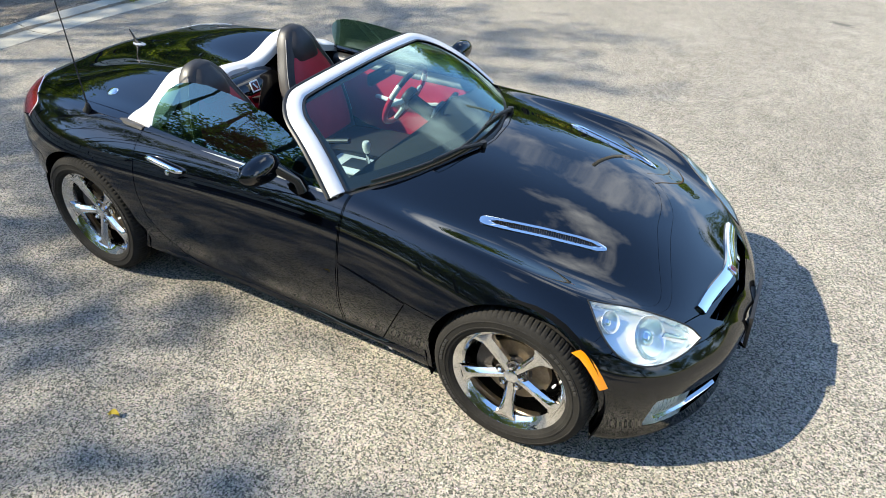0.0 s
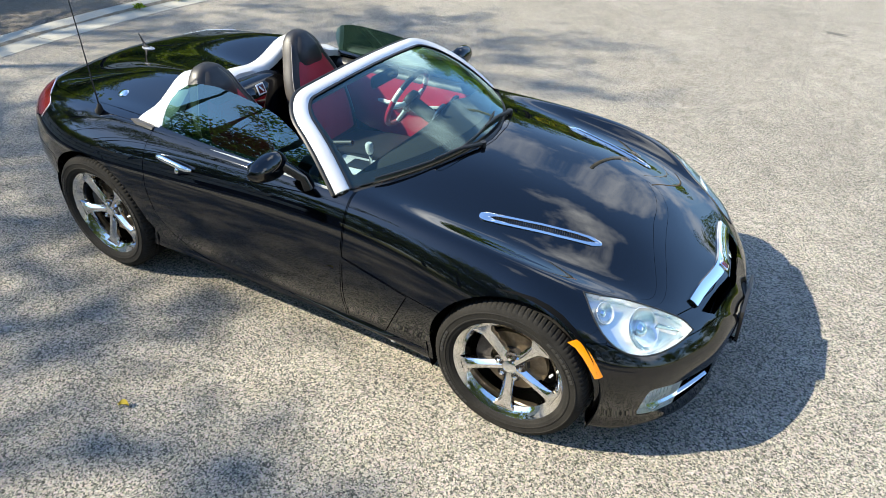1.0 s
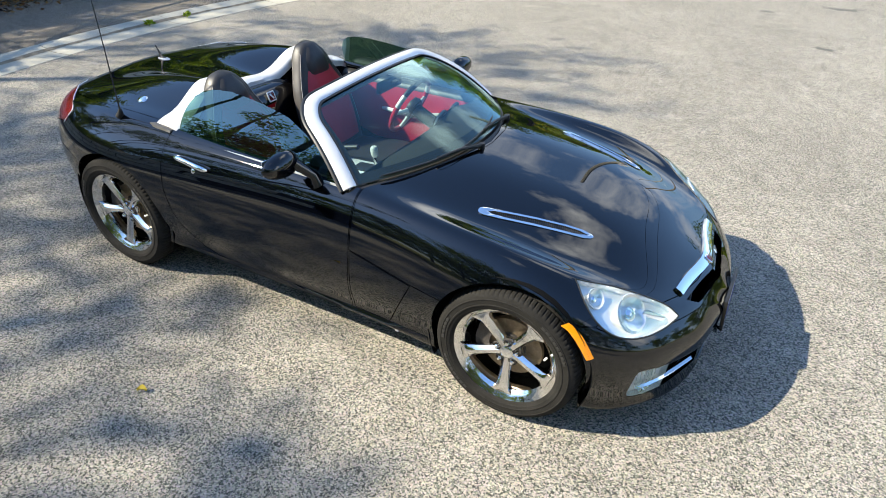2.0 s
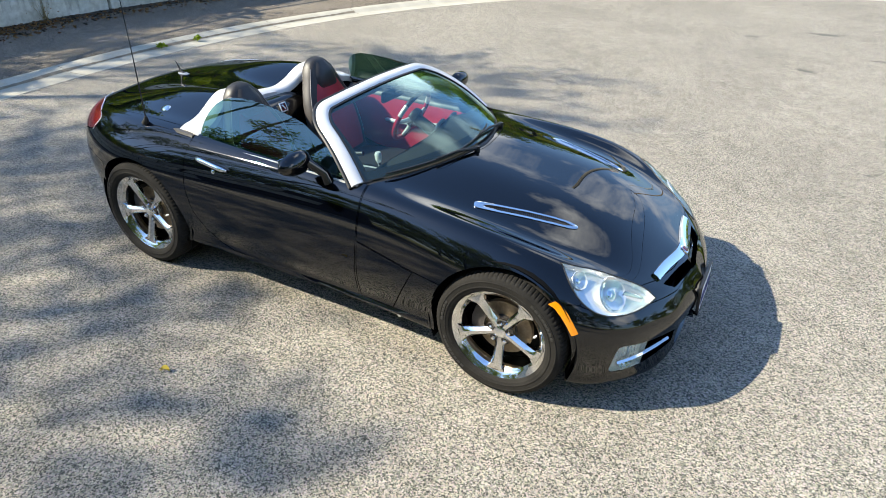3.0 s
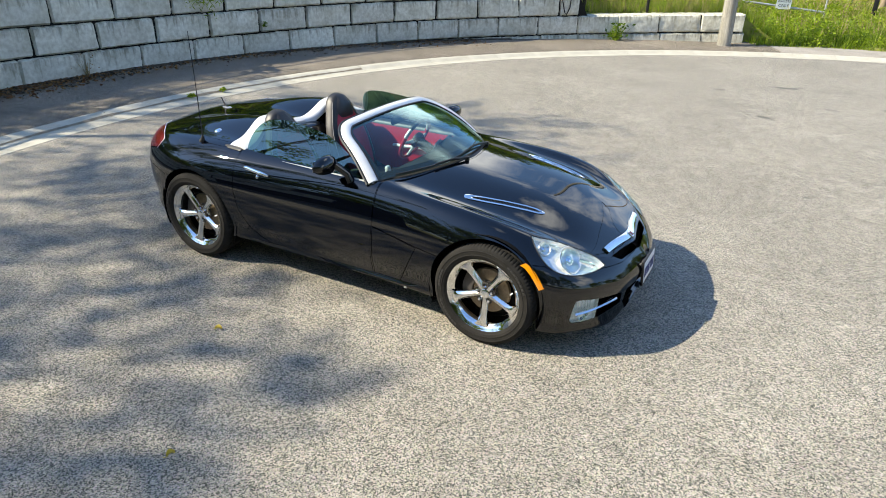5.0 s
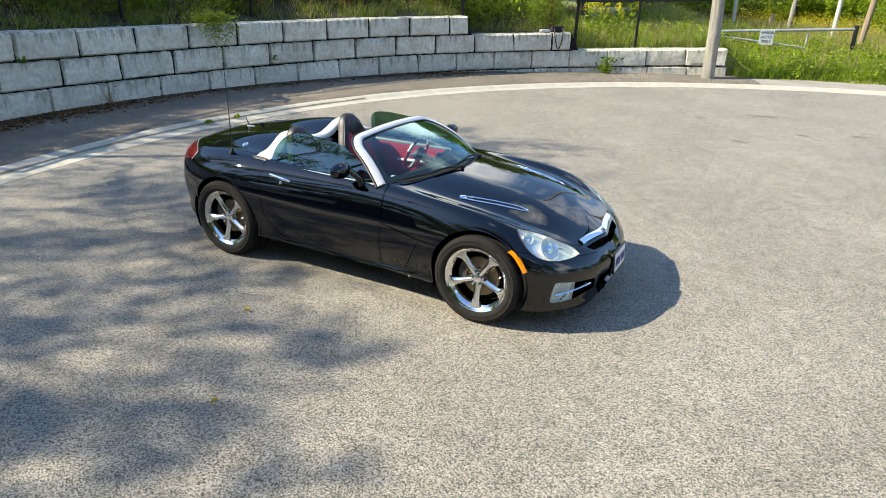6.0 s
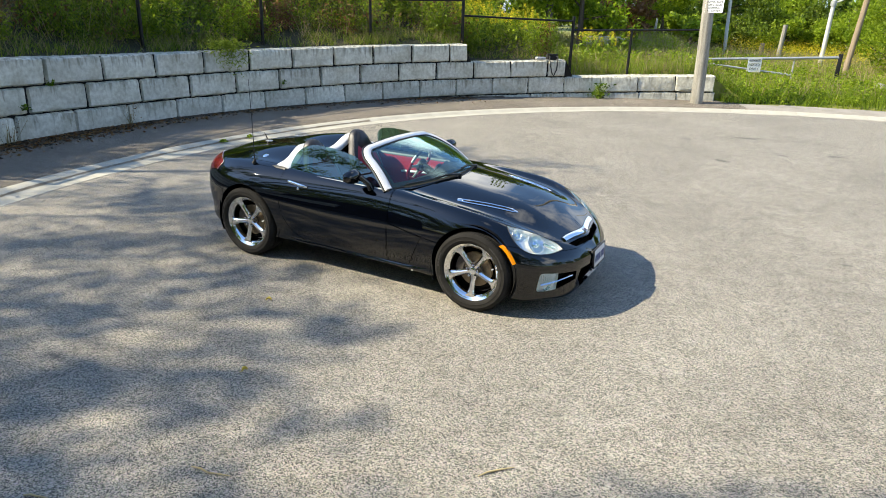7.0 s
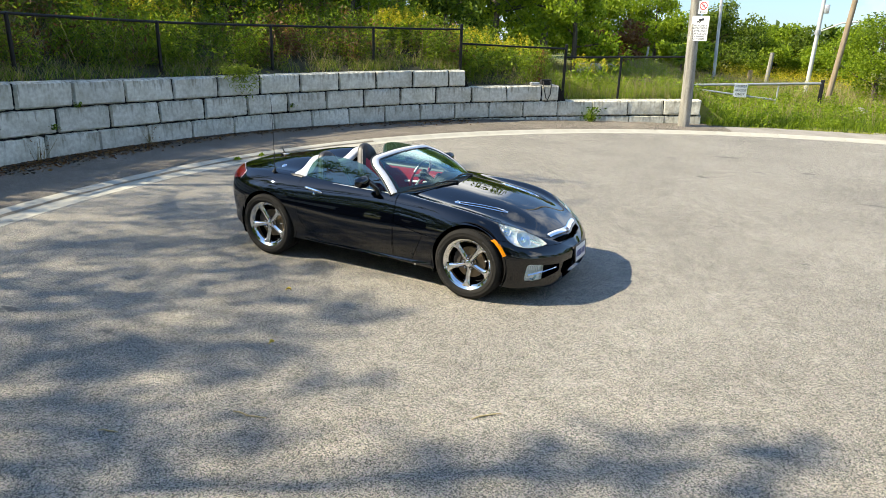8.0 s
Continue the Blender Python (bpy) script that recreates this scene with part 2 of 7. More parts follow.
def block_material():
    """Cast concrete: pale, with vertical grey runs below the top edge and pitting."""
    m, n, l, p = principled("cast_concrete", (0.5, 0.5, 0.48), 0.9, spec=0.25)
    co = n.new("ShaderNodeTexCoord")
    info = n.new("ShaderNodeObjectInfo")
    off = n.new("ShaderNodeVectorMath")
    off.operation = "MULTIPLY_ADD"
    off.inputs[1].default_value = (1, 1, 1)
    com = n.new("ShaderNodeCombineXYZ")
    k = n.new("ShaderNodeMath")
    k.operation = "MULTIPLY"
    k.inputs[1].default_value = 37.0
    l.new(info.outputs["Random"], k.inputs[0])
    l.new(k.outputs[0], com.inputs[0])
    l.new(k.outputs[0], com.inputs[1])
    l.new(co.outputs["Object"], off.inputs[0])
    l.new(com.outputs[0], off.inputs[2])
    runs_map = n.new("ShaderNodeMapping")
    runs_map.inputs["Scale"].default_value = (9, 9, 0.8)
    l.new(off.outputs[0], runs_map.inputs[0])
    runs = n.new("ShaderNodeTexNoise")
    runs.inputs["Scale"].default_value = 1.6
    runs.inputs["Detail"].default_value = 6
    l.new(runs_map.outputs[0], runs.inputs["Vector"])
    grain = n.new("ShaderNodeTexNoise")
    grain.inputs["Scale"].default_value = 15
    grain.inputs["Detail"].default_value = 8
    l.new(off.outputs[0], grain.inputs["Vector"])
    cloud = n.new("ShaderNodeTexNoise")
    cloud.inputs["Scale"].default_value = 3
    cloud.inputs["Detail"].default_value = 4
    l.new(off.outputs[0], cloud.inputs["Vector"])
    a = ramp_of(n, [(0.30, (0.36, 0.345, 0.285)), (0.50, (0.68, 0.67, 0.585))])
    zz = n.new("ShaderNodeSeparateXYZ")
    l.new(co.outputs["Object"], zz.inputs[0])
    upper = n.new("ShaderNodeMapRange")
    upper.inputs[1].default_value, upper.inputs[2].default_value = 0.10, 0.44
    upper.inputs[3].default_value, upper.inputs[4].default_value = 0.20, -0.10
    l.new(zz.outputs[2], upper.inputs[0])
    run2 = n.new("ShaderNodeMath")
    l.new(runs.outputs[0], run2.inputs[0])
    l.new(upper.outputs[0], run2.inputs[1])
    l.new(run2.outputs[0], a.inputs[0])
    b = ramp_of(n, [(0.3, (0.74, 0.72, 0.68)), (0.65, (1, 1, 1))])
    l.new(grain.outputs[0], b.inputs[0])
    c = ramp_of(n, [(0.3, (0.78, 0.77, 0.73)), (0.6, (1, 1, 1))])
    l.new(cloud.outputs[0], c.inputs[0])
    m1, m2 = n.new("ShaderNodeMixRGB"), n.new("ShaderNodeMixRGB")
    for q in (m1, m2):
        q.blend_type = "MULTIPLY"
        q.inputs[0].default_value = 1
    l.new(a.outputs[0], m1.inputs[1])
    l.new(b.outputs[0], m1.inputs[2])
    l.new(m1.outputs[0], m2.inputs[1])
    l.new(c.outputs[0], m2.inputs[2])
    hsv = n.new("ShaderNodeHueSaturation")
    mr = n.new("ShaderNodeMapRange")
    mr.inputs[3].default_value, mr.inputs[4].default_value = 0.9, 1.1
    l.new(info.outputs["Random"], mr.inputs[0])
    l.new(mr.outputs[0], hsv.inputs["Value"])
    l.new(m2.outputs[0], hsv.inputs["Color"])
    l.new(hsv.outputs[0], p.inputs["Base Color"])
    bp = n.new("ShaderNodeBump")
    bp.inputs["Strength"].default_value = 0.5
    bp.inputs["Distance"].default_value = 0.012
    l.new(grain.outputs[0], bp.inputs["Height"])
    l.new(bp.outputs[0], p.inputs["Normal"])
    return m


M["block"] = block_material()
M["gap"] = principled("dark_gap", (0.018, 0.017, 0.015), 1.0, spec=0.1)[0]
M["wood"] = surface("weathered_wood", (0.10, 0.093, 0.075), (0.42, 0.395, 0.335), 3, 40, 0.85, 0, 0.5, 0.006, stretch=(6, 6, 0.5))
M["newwood"] = surface("brown_wood", (0.17, 0.125, 0.08), (0.36, 0.28, 0.19), 3, 40, 0.85, 0, 0.4, 0.006, stretch=(6, 6, 0.5))
M["fence"] = principled("black_fence_paint", (0.006, 0.006, 0.007), 0.5, spec=0.3)[0]
M["galv"] = surface("galvanised_steel", (0.34, 0.35, 0.36), (0.50, 0.51, 0.52), 8, 120, 0.5, 0.5, 0.05, 0.001)
M["greypaint"] = surface("pale_pole_paint", (0.42, 0.42, 0.42), (0.58, 0.575, 0.56), 6, 80, 0.6, 0, 0.05, 0.001)
M["soil"] = surface("weedy_soil", (0.022, 0.024, 0.010), (0.06, 0.055, 0.022), 2.5, 30, 1.0, 0, 0.8, 0.03)
M["meadow"] = surface("meadow_ground", (0.10, 0.12, 0.015), (0.26, 0.25, 0.06), 0.4, 6, 1.0, 0, 0.8, 0.03)
M["verge"] = surface("gravel_verge", (0.20, 0.18, 0.15), (0.34, 0.31, 0.27), 2, 60, 0.95, 0, 0.5, 0.01)
M["grass"] = leaf_material("grass_blade", (0.11, 0.17, 0.012), (0.32, 0.40, 0.04), 0.5)
M["dry"] = leaf_material("dry_stalk", (0.18, 0.14, 0.06), (0.44, 0.36, 0.17), 0.3)
M["weed"] = leaf_material("weed_leaf", (0.035, 0.075, 0.004), (0.19, 0.30, 0.016), 0.5)
M["gold"] = leaf_material("yellow_blossom", (0.44, 0.37, 0.01), (0.70, 0.60, 0.03), 0.3)
M["foliage"] = leaf_material("tree_leaf", (0.032, 0.068, 0.007), (0.21, 0.29, 0.023), 0.5)
M["foliage_light"] = leaf_material("young_leaf", (0.11, 0.185, 0.008), (0.35, 0.45, 0.027), 0.55)
M["foliage_dull"] = leaf_material("dull_leaf", (0.05, 0.065, 0.015), (0.16, 0.16, 0.04), 0.45)
M["bark"] = surface("bark", (0.05, 0.04, 0.03), (0.14, 0.11, 0.085), 6, 50, 0.95, 0, 0.8, 0.02, stretch=(3, 3, 0.6))
M["rust"] = leaf_material("rusty_leaf", (0.12, 0.05, 0.02), (0.30, 0.16, 0.05), 0.4)
M["litter"] = leaf_material("rotten_leaf", (0.025, 0.018, 0.011), (0.10, 0.07, 0.04), 0.1)
M["earth"] = surface("crumbly_soil", (0.022, 0.018, 0.013), (0.085, 0.068, 0.048), 12, 90, 1.0, 0, 0.9, 0.012)
M["yellowleaf"] = principled("yellow_leaf", (0.50, 0.38, 0.04), 0.6)[0]
M["twig"] = principled("straw_twig", (0.42, 0.33, 0.16), 0.8)[0]


# ---------------------------------------------------------------- mesh helpers
def shade(me, angle=38):
    for p in me.polygons:
        p.use_smooth = True
    me.set_sharp_from_angle(angle=radians(angle))


def mesh_of(name, bm, material, angle=38):
    bmesh.ops.recalc_face_normals(bm, faces=bm.faces)
    me = bpy.data.meshes.new(name)
    bm.to_mesh(me)
    bm.free()
    for m in material if isinstance(material, (list, tuple)) else [material]:
        me.materials.append(m)
    shade(me, angle)
    return me


def part(name, bm, material, parent=None, label="", angle=38):
    ob = new(name, mesh_of(name, bm, material, angle))
    if parent is not None:
        ob.parent = parent
    return tagged(ob, label)


def shared(name, me, parent, m=None, label=""):
    ob = new(name, me)
    ob.parent = parent
    if m is not None:
        ob.matrix_basis = m
    return tagged(ob, label)


def thing(name, label, category, group="", m=None):
    ob = new(name)
    if m is not None:
        ob.matrix_world = m
    return tagged(ob, label, category, group)


def box_bm(sx, sy, sz, bevel=0.0, at=(0, 0, 0), seg=2, bm=None, m=None):
    b = bmesh.new()
    bmesh.ops.create_cube(b, size=1, matrix=Matrix.Diagonal((sx, sy, sz, 1)))
    if bevel:
        bmesh.ops.bevel(b, geom=b.edges[:], offset=bevel, segments=seg, affect="EDGES", profile=0.5)
    bmesh.ops.transform(b, matrix=(m or Matrix.Identity(4)) @ Matrix.Translation(at), verts=b.verts)
    return merge(bm, b)


def merge(bm, b):
    if bm is None:
        return b
    me = bpy.data.meshes.new("tmp")
    b.to_mesh(me)
    b.free()
    bm.from_mesh(me)
    bpy.data.meshes.remove(me)
    return bm


def tube(points, radius, sides=8, bm=None, closed=False, radii=None, cap=True):
    """A swept tube along points, each with its own radius if radii is given."""
    bm = bm or bmesh.new()
    pts = [Vector(p) for p in points]
    rings = []
    count = len(pts)
    for i, p in enumerate(pts):
        a = pts[i - 1] if i or closed else p
        b = pts[(i + 1) % count] if i < count - 1 or closed else p
        d = (b - a).normalized()
        side = d.cross(Vector((0, 0, 1)))
        if side.length < 0.05:
            side = d.cross(Vector((1, 0, 0)))
        side.normalize()
        up = side.cross(d)
        r = radii[i] if radii else radius
        rings.append([bm.verts.new(p + r * (math.cos(t) * side + math.sin(t) * up)) for t in [2 * math.pi * k / sides for k in range(sides)]])
    last = count if closed else count - 1
    for i in range(last):
        a, b = rings[i], rings[(i + 1) % count]
        for k in range(sides):
            bm.faces.new((a[k], a[(k + 1) % sides], b[(k + 1) % sides], b[k]))
    if cap and not closed:
        bm.faces.new(rings[0][::-1])
        bm.faces.new(rings[-1])
    return bm


def loft(rings, closed=True, caps=True, bm=None):
    """Skin a list of rings of equal length."""
    bm = bm or bmesh.new()
    vs = [[bm.verts.new(p) for p in r] for r in rings]
    k = len(vs[0])
    for a, b in zip(vs, vs[1:]):
        for i in range(k if closed else k - 1):
            j = (i + 1) % k
            bm.faces.new((a[i], a[j], b[j], b[i]))
    if caps and closed:
        bm.faces.new(vs[0][::-1])
        bm.faces.new(vs[-1])
    return bm


def revolve(profile, sides=64, axis="Y", bm=None, closed=False):
    """Turn a profile of (radius, offset along the axis) round the axis."""
    bm = bm or bmesh.new()
    rings = []
    for s in range(sides):
        t = 2 * math.pi * s / sides
        c, q = math.cos(t), math.sin(t)
        if axis == "Y":
            rings.append([bm.verts.new((r * c, o, r * q)) for r, o in profile])
        else:
            rings.append([bm.verts.new((r * c, r * q, o)) for r, o in profile])
    k = len(profile)
    for s in range(sides):
        a, b = rings[s], rings[(s + 1) % sides]
        for i in range(k if closed else k - 1):
            j = (i + 1) % k
            bm.faces.new((a[i], a[j], b[j], b[i]))
    bmesh.ops.remove_doubles(bm, verts=bm.verts, dist=1e-5)
    return bm


def spline(keys):
    """Natural cubic through (x, value) keys, for numpy arrays."""
    xs, ys = np.array([k[0] for k in keys], float), np.array([k[1] for k in keys], float)
    n = len(xs)
    h = np.diff(xs)
    a = np.zeros((n, n))
    b = np.zeros(n)
    a[0, 0] = a[-1, -1] = 1
    for i in range(1, n - 1):
        a[i, i - 1], a[i, i], a[i, i + 1] = h[i - 1], 2 * (h[i - 1] + h[i]), h[i]
        b[i] = 6 * ((ys[i + 1] - ys[i]) / h[i] - (ys[i] - ys[i - 1]) / h[i - 1])
    m = np.linalg.solve(a, b)

    def at(x):
        x = np.clip(np.asarray(x, float), xs[0], xs[-1])
        i = np.clip(np.searchsorted(xs, x) - 1, 0, n - 2)
        d0, d1 = x - xs[i], xs[i + 1] - x
        return (m[i] * d1 ** 3 + m[i + 1] * d0 ** 3) / (6 * h[i]) + (ys[i] / h[i] - m[i] * h[i] / 6) * d1 + (ys[i + 1] / h[i] - m[i + 1] * h[i] / 6) * d0

    return at


# ---------------------------------------------------------------- ground, road, kerb
ROAD_C, ROAD_R = Vector((7.31, 2.37)), 12.58
KERB_R = 13.08
WALL_C, WALL_R = Vector((5.495, 2.536)), 13.325
COURSE = 0.45
joint_z = spline([(104, 0.84), (110, 0.81), (120, 0.73), (130, 0.66), (140, 0.605), (150, 0.565), (160, 0.52), (170, 0.49), (180, 0.49), (190, 0.53), (205, 0.56), (222, 0.58)])


def wall_xy(a, r=WALL_R):
    return WALL_C.x + r * math.cos(radians(a)), WALL_C.y + r * math.sin(radians(a))


def wall_angle(x, y):
    return math.degrees(math.atan2(y - WALL_C.y, x - WALL_C.x)) % 360


def bank_foot(a):
    """Height of the soil just behind the wall, by the wall's angle."""
    j = float(joint_z(min(max(a, 104), 222)))
    if a < 106 or a > 226:
        return 0.14
    if a < 110:
        return 0.14 + (j - 0.2) * (a - 106) / 4
    if a < 127:
        return j - 0.03
    if a < 129:
        return j - 0.03 + COURSE * (a - 127) / 2
    if a < 140:
        return j + COURSE - 0.03
    if a < 142:
        return j + COURSE - 0.03 + COURSE * (a - 140) / 2
    top = j + 2 * COURSE - 0.03
    return top if a < 218 else 0.14 + (top - 0.14) * (226 - a) / 8


def land(x, y):
    """Height of the open ground outside the kerb."""
    dx, dy = x - WALL_C.x, y - WALL_C.y
    r, a = math.hypot(dx, dy), wall_angle(x, y)
    foot = bank_foot(a)
    if r < WALL_R + 0.3:
        return 0.07 + 0.035 * min(1, max(0, (r - 12.2)))
    d = r - WALL_R - 0.3
    rise = min(d, 9) * 0.27 * max(0, min(1, (a - 118) / 25)) * max(0, min(1, (228 - a) / 12))
    wob = 0.10 * noise.noise(Vector((x * 0.22, y * 0.22, 0.3))) * min(1, d / 3)
    far = 0.012 * max(0, d - 6)
    mound = 0.55 * math.exp(-((x + 1.5) ** 2 + (y - 27.0) ** 2) / 24.0)
    return foot + rise + wob + min(far, 1.2) + mound


def ring_sheet(bm, radii_of, angles, height):
    rows = []
    for a in angles:
        row = []
        for r in radii_of(a):
            x, y = ROAD_C.x + r * math.cos(radians(a)), ROAD_C.y + r * math.sin(radians(a))
            row.append(bm.verts.new((x, y, height(x, y, r))))
        rows.append(row)
    for p, q in zip(rows, rows[1:] + rows[:1]):
        for i in range(len(p) - 1):
            bm.faces.new((p[i], p[i + 1], q[i + 1], q[i]))
    return bm


def wall_reach(a):
    """Distance from the road's centre to the wall's face, along the bearing a."""
    d = Vector((math.cos(radians(a)), math.sin(radians(a))))
    o = ROAD_C - WALL_C
    b = o.dot(d)
    return -b + math.sqrt(b * b - o.length_squared + WALL_R ** 2)


def build_ground():
    out = [0.32, 0.8, 1.5, 2.5, 4, 6, 9, 13, 18, 26, 40, 70, 130, 300, 900]

    def radii(a):
        w = max(wall_reach(a), KERB_R + 0.5)
        return [KERB_R - 0.06, KERB_R + 0.06] + [KERB_R + 0.06 + (w + 0.28 - KERB_R - 0.06) * k / 5 for k in range(1, 6)] + [w + o for o in out]

    bm = ring_sheet(bmesh.new(), radii, [k * 1.5 for k in range(240)], lambda x, y, r: 0.03 if r < KERB_R else land(x, y))
    for f in bm.faces:
        c = f.calc_center_median()
        d = (Vector((c.x, c.y)) - WALL_C).length
        a = wall_angle(c.x, c.y)
        k = (Vector((c.x, c.y)) - ROAD_C).length - KERB_R
        if d < WALL_R + 0.2 and 107 < a < 228:
            f.material_index = 0
        elif 127 < a < 230 and d < WALL_R + 16:
            f.material_index = 3
        elif k < 0.85 and 60 < a < 112:
            f.material_index = 1
        else:
            f.material_index = 2
    tagged(part("ground", bm, [M["apron"], M["verge"], M["meadow"], M["soil"]]), "open ground: dark asphalt strip, gravel verge and weedy meadow", "ground", kind="structure")
    bm = bmesh.new()
    rings = [0.0, 2, 4, 6, 8, 10, 11.5, ROAD_R]
    ring_sheet(bm, lambda a: rings[1:], [k * 3 for k in range(120)], lambda x, y, r: 0.0)
    c = bm.verts.new((ROAD_C.x, ROAD_C.y, 0))
    inner = [v for v in bm.verts if v is not c and (Vector(v.co.xy) - ROAD_C).length < 2.01]
    inner.sort(key=lambda v: math.atan2(v.co.y - ROAD_C.y, v.co.x - ROAD_C.x))
    for p, q in zip(inner, inner[1:] + inner[:1]):
        bm.faces.new((c, p, q))
    tagged(part("road", bm, M["road"]), "pale worn asphalt of a round turning place", "road", kind="structure")


def build_kerb():
    kerb = tagged(new("kerb"), "pale concrete gutter and low mountable kerb, dirt in the joint", "kerb", kind="structure")
    prof = [(ROAD_R - 0.01, -0.08), (ROAD_R - 0.01, 0.004), (ROAD_R + 0.20, 0.000), (ROAD_R + 0.30, 0.004), (ROAD_R + 0.34, 0.028), (ROAD_R + 0.42, 0.044), (KERB_R - 0.02, 0.052), (KERB_R, 0.048), (KERB_R, -0.08)]
    step = 7.5
    bm = bmesh.new()
    rows = []
    for k in range(7):
        a = radians(-step / 2 + 0.018 + (step - 0.036) * k / 6)
        rows.append([(r * math.cos(a), r * math.sin(a), z) for r, z in prof])
    loft(rows, closed=False, bm=bm)
    me = mesh_of("kerb_stone", bm, M["kerb"])
    for i in range(48):
        a = i * step
        if 288 < a < 330:
            continue
        shared("kerb_stone", me, kerb, Matrix.Translation((ROAD_C.x, ROAD_C.y, 0)) @ Matrix.Rotation(radians(a), 4, "Z"))
    bm = bmesh.new()
    rows = []
    for k in range(1290, 1840):
        a = radians(k * 0.125)
        mid = 0.318 + 0.014 * noise.noise(Vector((k * 0.05, 0, 0)))
        wid = 0.012 + 0.030 * max(0, noise.noise(Vector((k * 0.03, 4, 0))) + 0.25) + 0.010 * noise.noise(Vector((k * 0.4, 9, 0)))
        row = []
        for d in (mid - max(wid, 0.004), mid - 0.3 * max(wid, 0.004), mid + 0.4 * max(wid, 0.004), mid + 0.7 * max(wid, 0.004)):
            z = float(np.interp(d, [0.20, 0.30, 0.34, 0.42], [0.0, 0.004, 0.028, 0.044])) + 0.003
            row.append(((ROAD_R + d) * math.cos(a) + ROAD_C.x, (ROAD_R + d) * math.sin(a) + ROAD_C.y, z))
        rows.append(row)
    loft(rows, closed=False, bm=bm)
    part("dirt_line", bm, M["dirt"], kerb)
    bed = ring_sheet(bmesh.new(), lambda a: [ROAD_R - 0.05, ROAD_R + 0.25, KERB_R + 0.05], [k * 3 for k in range(120)], lambda x, y, r: -0.012)
    part("kerb_bed", bed, M["dirt"], kerb)


build_ground()
build_kerb()


# ---------------------------------------------------------------- block wall
def block_mesh(name, deg, height, seed, depth=0.55):
    """One cast block: chamfered edges, slightly dished and uneven face, as a wedge of the wall's arc."""
    rng = random.Random(seed)
    bm = bmesh.new()
    half = radians(deg) / 2 - 0.009 / WALL_R
    nu, nv = 14, 8
    cham = 0.052
    slant, belly = rng.uniform(-0.020, 0.020), rng.uniform(0.0, 0.018)
    us = [-1, -1 + 0.05] + [-1 + 0.05 + 1.9 * k / (nu - 2) for k in range(1, nu - 2)] + [1 - 0.05, 1]
    vs = [0, 0.07] + [0.07 + 0.86 * k / (nv - 2) for k in range(1, nv - 2)] + [0.93, 1]
    grid = []
    for v in vs:
        row = []
        for u in us:
            edge = (abs(u) > 0.999) + (v < 0.001 or v > 0.999)
            inset = cham * (1.0 if edge == 1 else 2.4 if edge == 2 else 0)
            lump = 0.018 * noise.noise(Vector((u * 2.1 + seed * 7.3, v * 2.7, seed))) + 0.009 * noise.noise(Vector((u * 7.0 + seed * 3.1, v * 6.0, seed + 5))) + (rng.uniform(-0.018, 0.018) if edge else 0) - belly * (1 - u * u) * math.sin(math.pi * v)
            r = WALL_R + inset + lump
            a = u * half + (slant * (v - 0.5) + (rng.uniform(-0.009, 0.007) if abs(u) > 0.999 else 0)) / WALL_R
            z = v * (height - 0.016) + 0.004 + (rng.uniform(-0.005, 0.003) if v > 0.999 else 0)
            row.append(bm.verts.new((r * math.cos(a), r * math.sin(a), z)))
        grid.append(row)
    for p, q in zip(grid, grid[1:]):
        for i in range(len(p) - 1):
            bm.faces.new((p[i], p[i + 1], q[i + 1], q[i]))
    ring = [e for e in bm.edges if e.is_boundary]
    ext = bmesh.ops.extrude_edge_only(bm, edges=ring)
    for v in [g for g in ext["geom"] if isinstance(g, bmesh.types.BMVert)]:
        d = Vector((v.co.x, v.co.y, 0)).normalized()
        v.co += d * depth
    bmesh.ops.contextual_create(bm, geom=[e for e in bm.edges if e.is_boundary])
    return mesh_of(name, bm, M["block"], 50)


